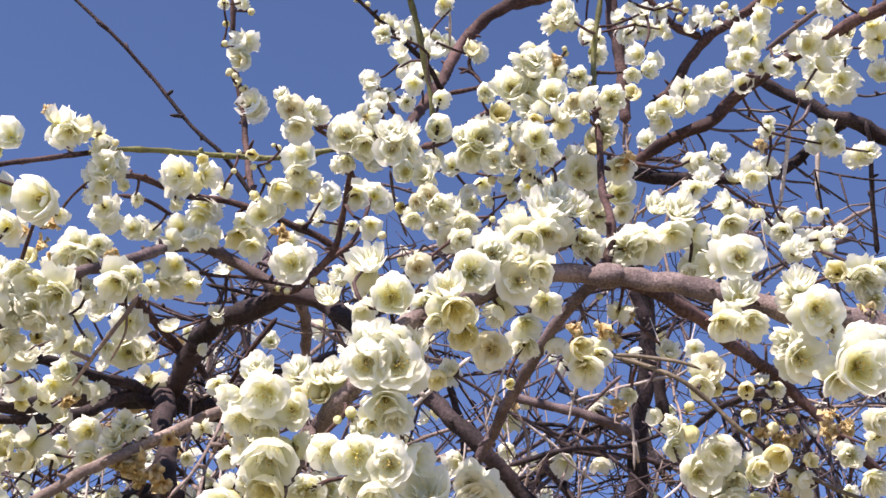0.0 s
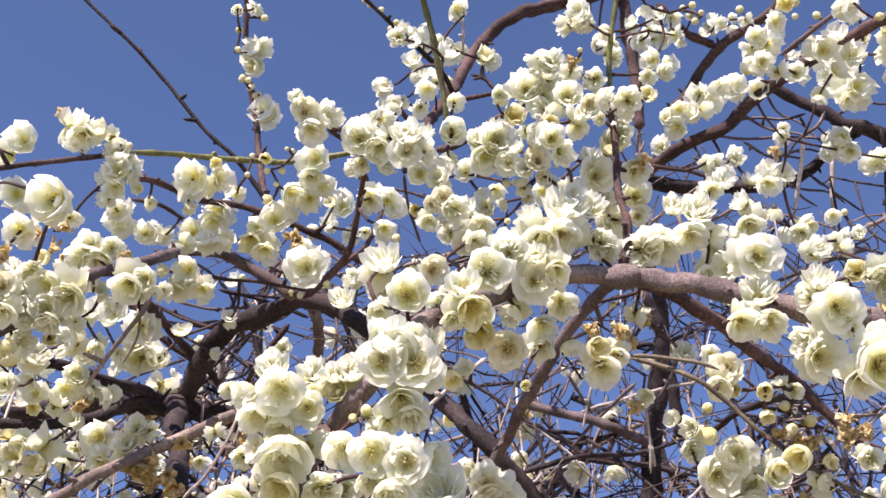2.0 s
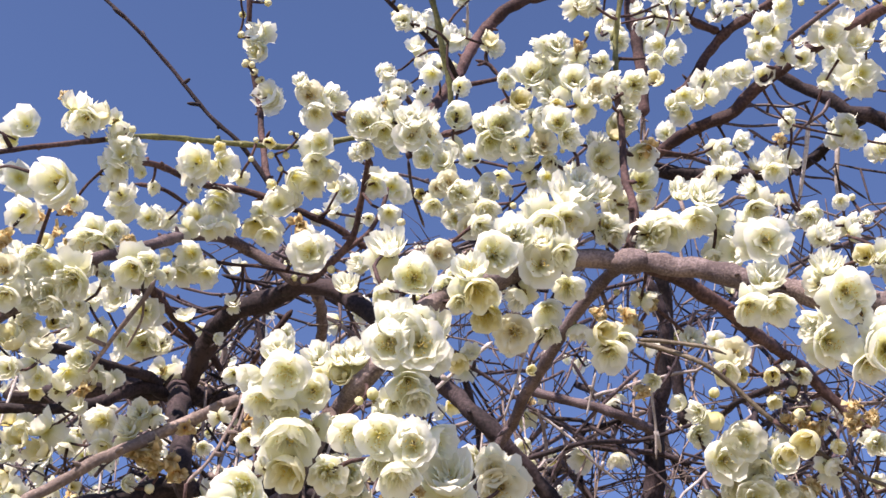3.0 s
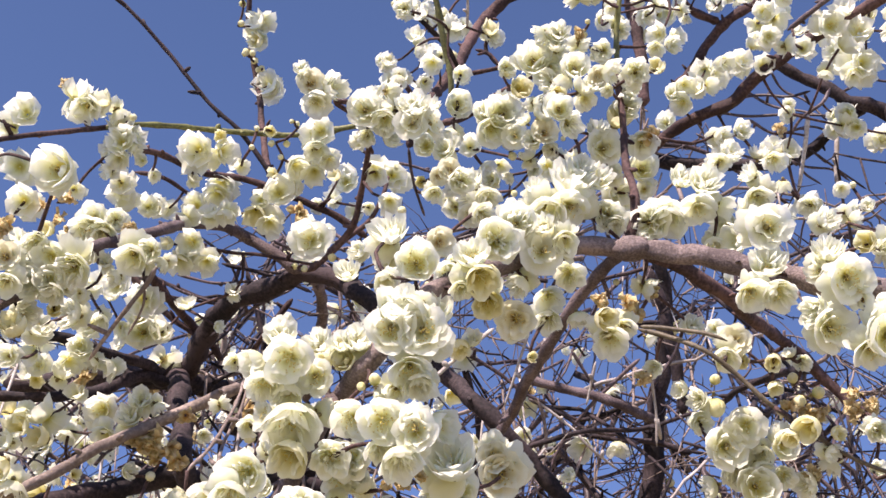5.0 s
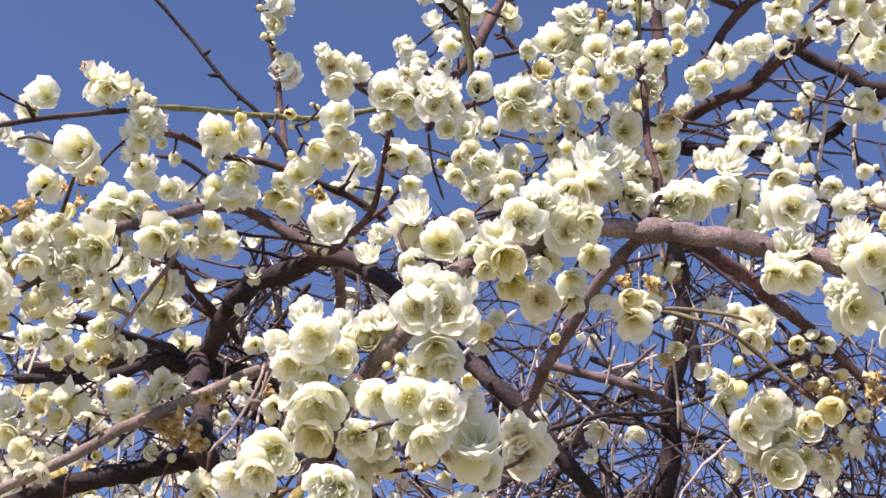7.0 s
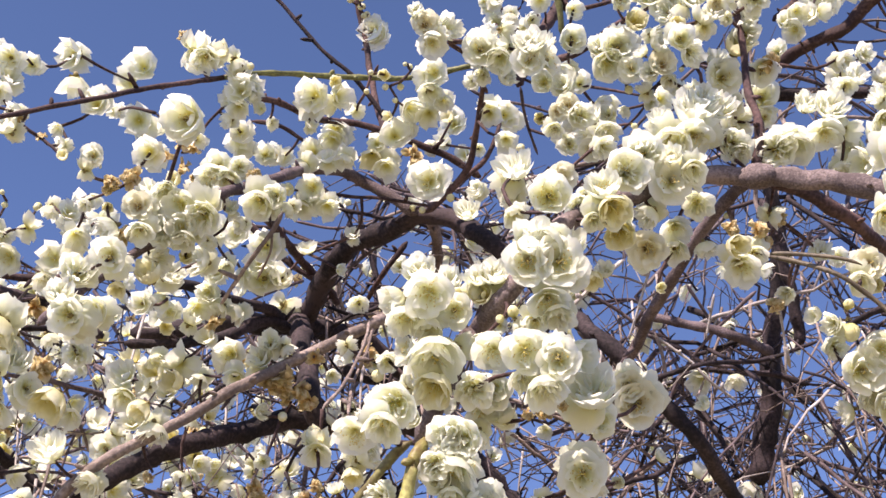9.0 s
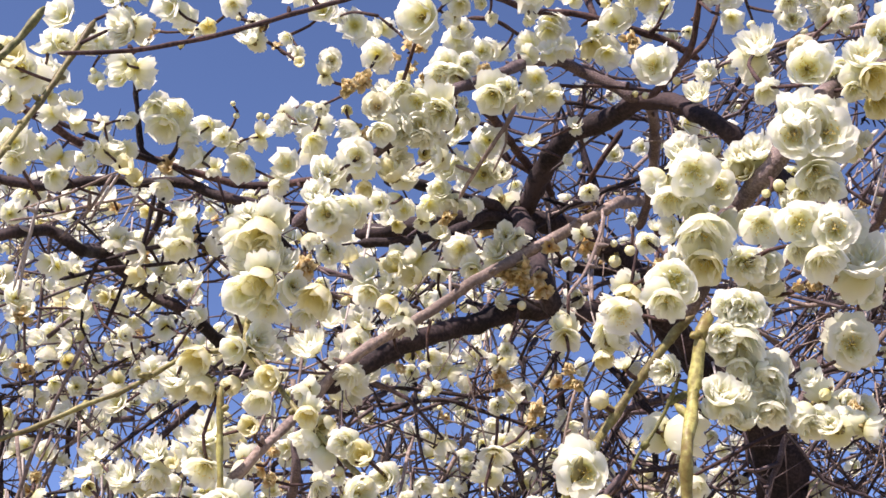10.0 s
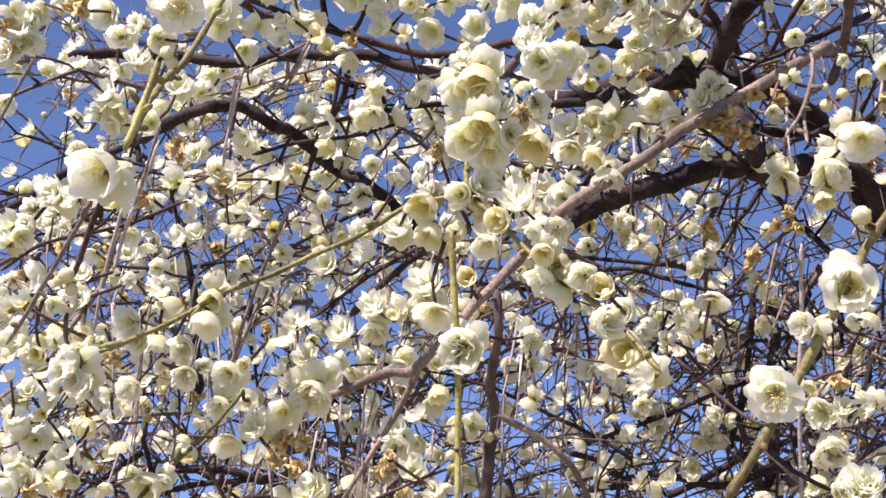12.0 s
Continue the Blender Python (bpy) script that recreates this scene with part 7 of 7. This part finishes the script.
def joined(name, items, shapes, label):
    """Many blossoms of the inner crown as one mesh."""
    points, faces, slots, reach, base = [], [], [], [], 0
    for place, size, kind, turn in items:
        choice = shapes.get(kind, shapes["n"])
        bits = [(choice[spots.randrange(len(choice))], None)]
        if kind in ("n", "o", "v", "t", "y") and (shapes is not FAR_KINDS or spots.random() < 0.2):
            bits.append((FEW_STAMENS[spots.randrange(3)], {0: 0, 1: 4}))
        if kind != "w" and (shapes is not FAR_KINDS or spots.random() < 0.15):
            bits.append((CALYX_SHAPE, {0: 5}))
        m = np.array(turn) * size * (1.0 if kind == "k" else 1.25 if kind == "w" else 1.08)
        for s, remap in bits:
            points.append(s.points @ m.T + np.array(place))
            faces += [tuple(v + base for v in face) for face in s.faces]
            slots += [remap[v] for v in s.slots] if remap else s.slots
            reach.append(s.reach)
            base += len(s.points)
    mesh = bpy.data.meshes.new(name)
    mesh.from_pydata(np.concatenate(points).tolist(), [], faces)
    for m in BLOSSOM_MATERIALS:
        mesh.materials.append(m)
    mesh.polygons.foreach_set("material_index", np.array(slots, dtype=np.int32))
    finish(mesh, np.concatenate(reach))
    return part(name, mesh, tree, label, kind="stuff")


LABELS = {"t": "ageing white blossom with a tan middle", "v": "bell-shaped yellowish-white double blossom", "y": "half-open greenish-yellow cup blossom", "k": "closed pale yellow bud", "w": "withered tan blossom"}
NAMES = {"n": "blossom", "o": "blossom", "v": "blossom", "t": "blossom", "y": "blossom", "k": "bud", "w": "withered_blossom"}


def single(place, size, kind, turn):
    meshes = BLOSSOM_MESH[kind]
    ob = part(NAMES[kind], meshes[spots.randrange(len(meshes))], tree, LABELS.get(kind, ""))
    ob.matrix_basis = Matrix.LocRotScale(place, turn.to_quaternion(), Vector((1, 1, 1)) * size * (1.0 if kind == "k" else 1.25 if kind == "w" else 1.08))
    if kind in ("n", "o", "v", "t", "y"):
        part("stamen_tuft", STAMEN_MESH[spots.randrange(3)], ob, "fine yellow stamens")
    if kind != "w":
        part("calyx", CALYX_MESH, ob)


inner = []
for item in ALL_BLOSSOMS:
    if (item[0] - NEAR_EDGE).length < EDGE_REACH:
        single(*item)
    else:
        inner.append(item)
DEEP = 0.90
joined("inner_bloom", [b for b in inner if (b[0] - NEAR_EDGE).length < DEEP], MID_KINDS, "cream-white double blossoms deeper in the crown")
joined("inner_bloom", [b for b in inner if (b[0] - NEAR_EDGE).length >= DEEP], FAR_KINDS, "cream-white double blossoms deep in the crown")


def spurs():
    """Thin spurs that join every blossom to the nearest wood or to its neighbour."""
    wood = np.concatenate(WOOD)
    places = np.array([p + turn @ Vector((0, 0, -0.26 * size)) for p, size, _, turn in ALL_BLOSSOMS])
    best = np.empty(len(places))
    on_wood = np.ones(len(places), dtype=bool)
    root = np.empty((len(places), 3))
    for i, q in enumerate(places):
        d = np.linalg.norm(wood - q, axis=1)
        j = int(d.argmin())
        best[i], root[i] = d[j], wood[j]
    free = np.ones(len(places), dtype=bool)
    points, faces, base = [], [], 0
    for _ in range(len(places)):
        i = int(np.where(free, best, 9).argmin())
        free[i] = False
        if (0.004 if on_wood[i] else 1.3 * ALL_BLOSSOMS[i][1]) < best[i] < (0.05 if ALL_BLOSSOMS[i][1] > 0.008 else 0.02) + 1.5 * ALL_BLOSSOMS[i][1]:
            a, b = root[i], places[i]
            mid = (a + b) / 2 + np.array([spots.uniform(-1, 1), spots.uniform(-1, 1), spots.uniform(-1.2, 0.4)]) * 0.12 * best[i]
            line, where = smooth_line([a, mid, b], 0.008)
            thick = 0.0011 + 0.006 * best[i]
            p2, f2 = tube(line, thick + (0.0009 - thick) * where, 5)
            points.append(p2)
            faces += [[v + base for v in face] for face in f2]
            base += len(p2)
        d = np.linalg.norm(places - places[i], axis=1) * 1.0
        closer = d < best
        best[closer], root[closer], on_wood[closer] = d[closer], places[i], False
    part("spur_growth", mesh_of("spur_growth", np.concatenate(points), faces, BARK["brown"]), tree, "thin brown flowering spurs", kind="stuff")


spurs()

# ---- the tangle of hanging twigs behind ----
wild = random.Random(23)
HUB = Vector((0.28, 1.35, 2.3))  # the twigs fan out from where the limbs part


def crown_top(x, y):
    """Height of the crown's upper outline, by the bearing from the rim."""
    bearing = math.degrees(math.atan2(-x, y))
    rise = 36.8 if bearing < -14 else 41.5 if bearing < -11 else 41.5 - (bearing + 11) * 0.6 if bearing < -0.5 else 35.2 if bearing < 11.5 else 31.0 if bearing < 15 else 29.0
    return 1.6 + math.hypot(x, y) * math.tan(radians(rise))


def tangle(count, low, high, skin_of, bloom, name, label, thick=(0.0008, 0.0020), hang=0.0, clump=-0.08):
    """Crooked twigs with forks and short spurs that fan out from the hub, in clumps with gaps between, or hang down."""
    skins, blooms = {}, []
    for _ in range(count):
        for _ in range(40):
            x, y = wild.uniform(low[0], high[0]), wild.uniform(low[1], high[1])
            top = crown_top(x, y)
            z = wild.uniform(low[2], max(low[2] + 0.02, min(high[2], top - 0.02)))
            if z < top and noise.noise(Vector((x, y, z)) * 6.0) > clump:
                break
        fan = Vector((x - HUB.x, (y - HUB.y) * 0.5, -0.15)).normalized() if wild.random() < 0.5 else Vector((0, 0, 0))
        way = (fan + Vector((wild.gauss(0, 0.8), wild.gauss(-0.1, 0.4), wild.gauss(-0.15, 0.75)))).normalized()
        if hang:
            way = Vector((wild.gauss(0, 0.18), wild.gauss(0, 0.2), -1)).normalized()
        zig = Vector((wild.gauss(0, 1), wild.gauss(0, 1), wild.gauss(0, 1))).normalized() * wild.uniform(0.0, 0.13) * (0.3 if hang else 1)
        q, line, shoots = Vector((x, y, z)), [], []
        pace = wild.uniform(0.014, 0.024)
        for i in range(wild.randint(3, 8) if hang else wild.randint(6, 15)):
            line.append(tuple(q))
            kink = (0.04 if hang else 0.45) if wild.random() < 0.18 else 0.025
            zig = -zig
            way = (way + Vector((wild.gauss(0, kink), wild.gauss(0, kink), wild.gauss(-0.05, kink)))).normalized()
            nxt = q + (way + zig) * pace
            if nxt.z > crown_top(nxt.x, nxt.y) or nxt.y < low[1] - 0.08:
                way = Vector((way.x, abs(way.y), -abs(way.z)))
                nxt = q + way * pace
            q = nxt
            for _ in range(2):
                if wild.random() < (0.12 if hang else 0.36):
                    long = wild.uniform(0.025, 0.08) if wild.random() < 0.3 else wild.uniform(0.005, 0.016)
                    out = (way * 0.5 + Vector((wild.gauss(0, 0.7), wild.gauss(0, 0.7), wild.gauss(0, 0.7)))).normalized() * long
                    bend = Vector((wild.gauss(0, 1), wild.gauss(0, 1), wild.gauss(0, 1))) * 0.08 * long
                    shoots.append([line[-1], tuple(Vector(line[-1]) + out * 0.5 + bend), tuple(Vector(line[-1]) + out)])
            if wild.random() < bloom(q):
                off = Vector((wild.gauss(0, 1), wild.gauss(0, 1), wild.gauss(0, 1))).normalized() * wild.uniform(0.004, 0.012)
                kind = "n" if wild.random() < 0.75 else "k" if wild.random() < 0.6 else "y" if wild.random() < 0.6 else "w"
                blooms.append((q + off, wild.uniform(0.0145, 0.0235) * (0.45 if kind == "k" else 1), kind, facing(OPEN_SIDE * 0.6 + off.normalized() * 0.8)))
        fat = thick[0] + (thick[1] - thick[0]) * wild.random() ** 1.8
        points, faces = skins.setdefault(skin_of(), ([], []))
        base = sum(len(v) for v in points)
        for k, course in enumerate([line] + shoots):
            arr, where = np.array(course), np.linspace(0, 1, len(course))
            p2, f2 = tube(arr, (fat if k == 0 else max(0.0007, 0.6 * fat)) * (1 - 0.55 * where), 5 if k == 0 else 4)
            faces += [[v + base for v in face] for face in f2]
            points.append(p2)
            base += len(p2)
    for skin, (points, faces) in skins.items():
        part(name, mesh_of(name, np.concatenate(points), faces, BARK[skin]), tree, label, kind="stuff")
    if blooms:
        joined("far_bloom", blooms, FAR_KINDS, "small white blossoms on the hanging twigs behind")


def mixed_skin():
    # the lit share has sunlight in its bark colour
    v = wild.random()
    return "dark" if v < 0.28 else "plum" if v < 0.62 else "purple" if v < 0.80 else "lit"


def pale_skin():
    # lit twigs are brightened by colour, as if the sun reached them
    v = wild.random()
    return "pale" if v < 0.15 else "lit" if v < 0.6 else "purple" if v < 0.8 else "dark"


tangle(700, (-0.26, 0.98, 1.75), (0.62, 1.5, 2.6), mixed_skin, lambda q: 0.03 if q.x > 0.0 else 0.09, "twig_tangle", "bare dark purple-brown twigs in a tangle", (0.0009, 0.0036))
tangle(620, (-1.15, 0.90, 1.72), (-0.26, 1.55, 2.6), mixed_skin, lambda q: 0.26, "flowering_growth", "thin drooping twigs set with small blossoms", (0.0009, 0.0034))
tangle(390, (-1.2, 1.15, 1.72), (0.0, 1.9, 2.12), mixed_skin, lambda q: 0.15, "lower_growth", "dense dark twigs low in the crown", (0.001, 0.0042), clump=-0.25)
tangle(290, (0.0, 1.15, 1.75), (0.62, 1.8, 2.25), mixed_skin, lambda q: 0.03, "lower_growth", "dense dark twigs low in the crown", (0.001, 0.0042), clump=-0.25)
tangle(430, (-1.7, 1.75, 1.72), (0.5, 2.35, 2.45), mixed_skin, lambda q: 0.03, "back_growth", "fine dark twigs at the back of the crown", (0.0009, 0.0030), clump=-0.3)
tangle(110, (-1.0, 0.85, 1.85), (0.5, 1.3, 2.5), lambda: "pale" if wild.random() < 0.5 else "lit", lambda q: 0.04, "hanging_growth", "dry silvery twigs that hang straight down, some sunlit by colour", (0.0009, 0.0017), hang=1.0, clump=-1)

tangle(150, (0.02, 0.90, 1.84), (0.42, 1.3, 2.16), pale_skin, lambda q: 0.01, "lower_growth", "greyish twigs low in the crown", (0.0009, 0.0022), clump=-0.3)

tangle(90, (-0.78, 0.80, 1.74), (-0.30, 1.15, 1.98), lambda: "pale" if wild.random() < 0.4 else "lit", lambda q: 0.03, "hanging_growth", "dry silvery twigs that hang straight down, some sunlit by colour", (0.0009, 0.0020), hang=1.0, clump=-1)

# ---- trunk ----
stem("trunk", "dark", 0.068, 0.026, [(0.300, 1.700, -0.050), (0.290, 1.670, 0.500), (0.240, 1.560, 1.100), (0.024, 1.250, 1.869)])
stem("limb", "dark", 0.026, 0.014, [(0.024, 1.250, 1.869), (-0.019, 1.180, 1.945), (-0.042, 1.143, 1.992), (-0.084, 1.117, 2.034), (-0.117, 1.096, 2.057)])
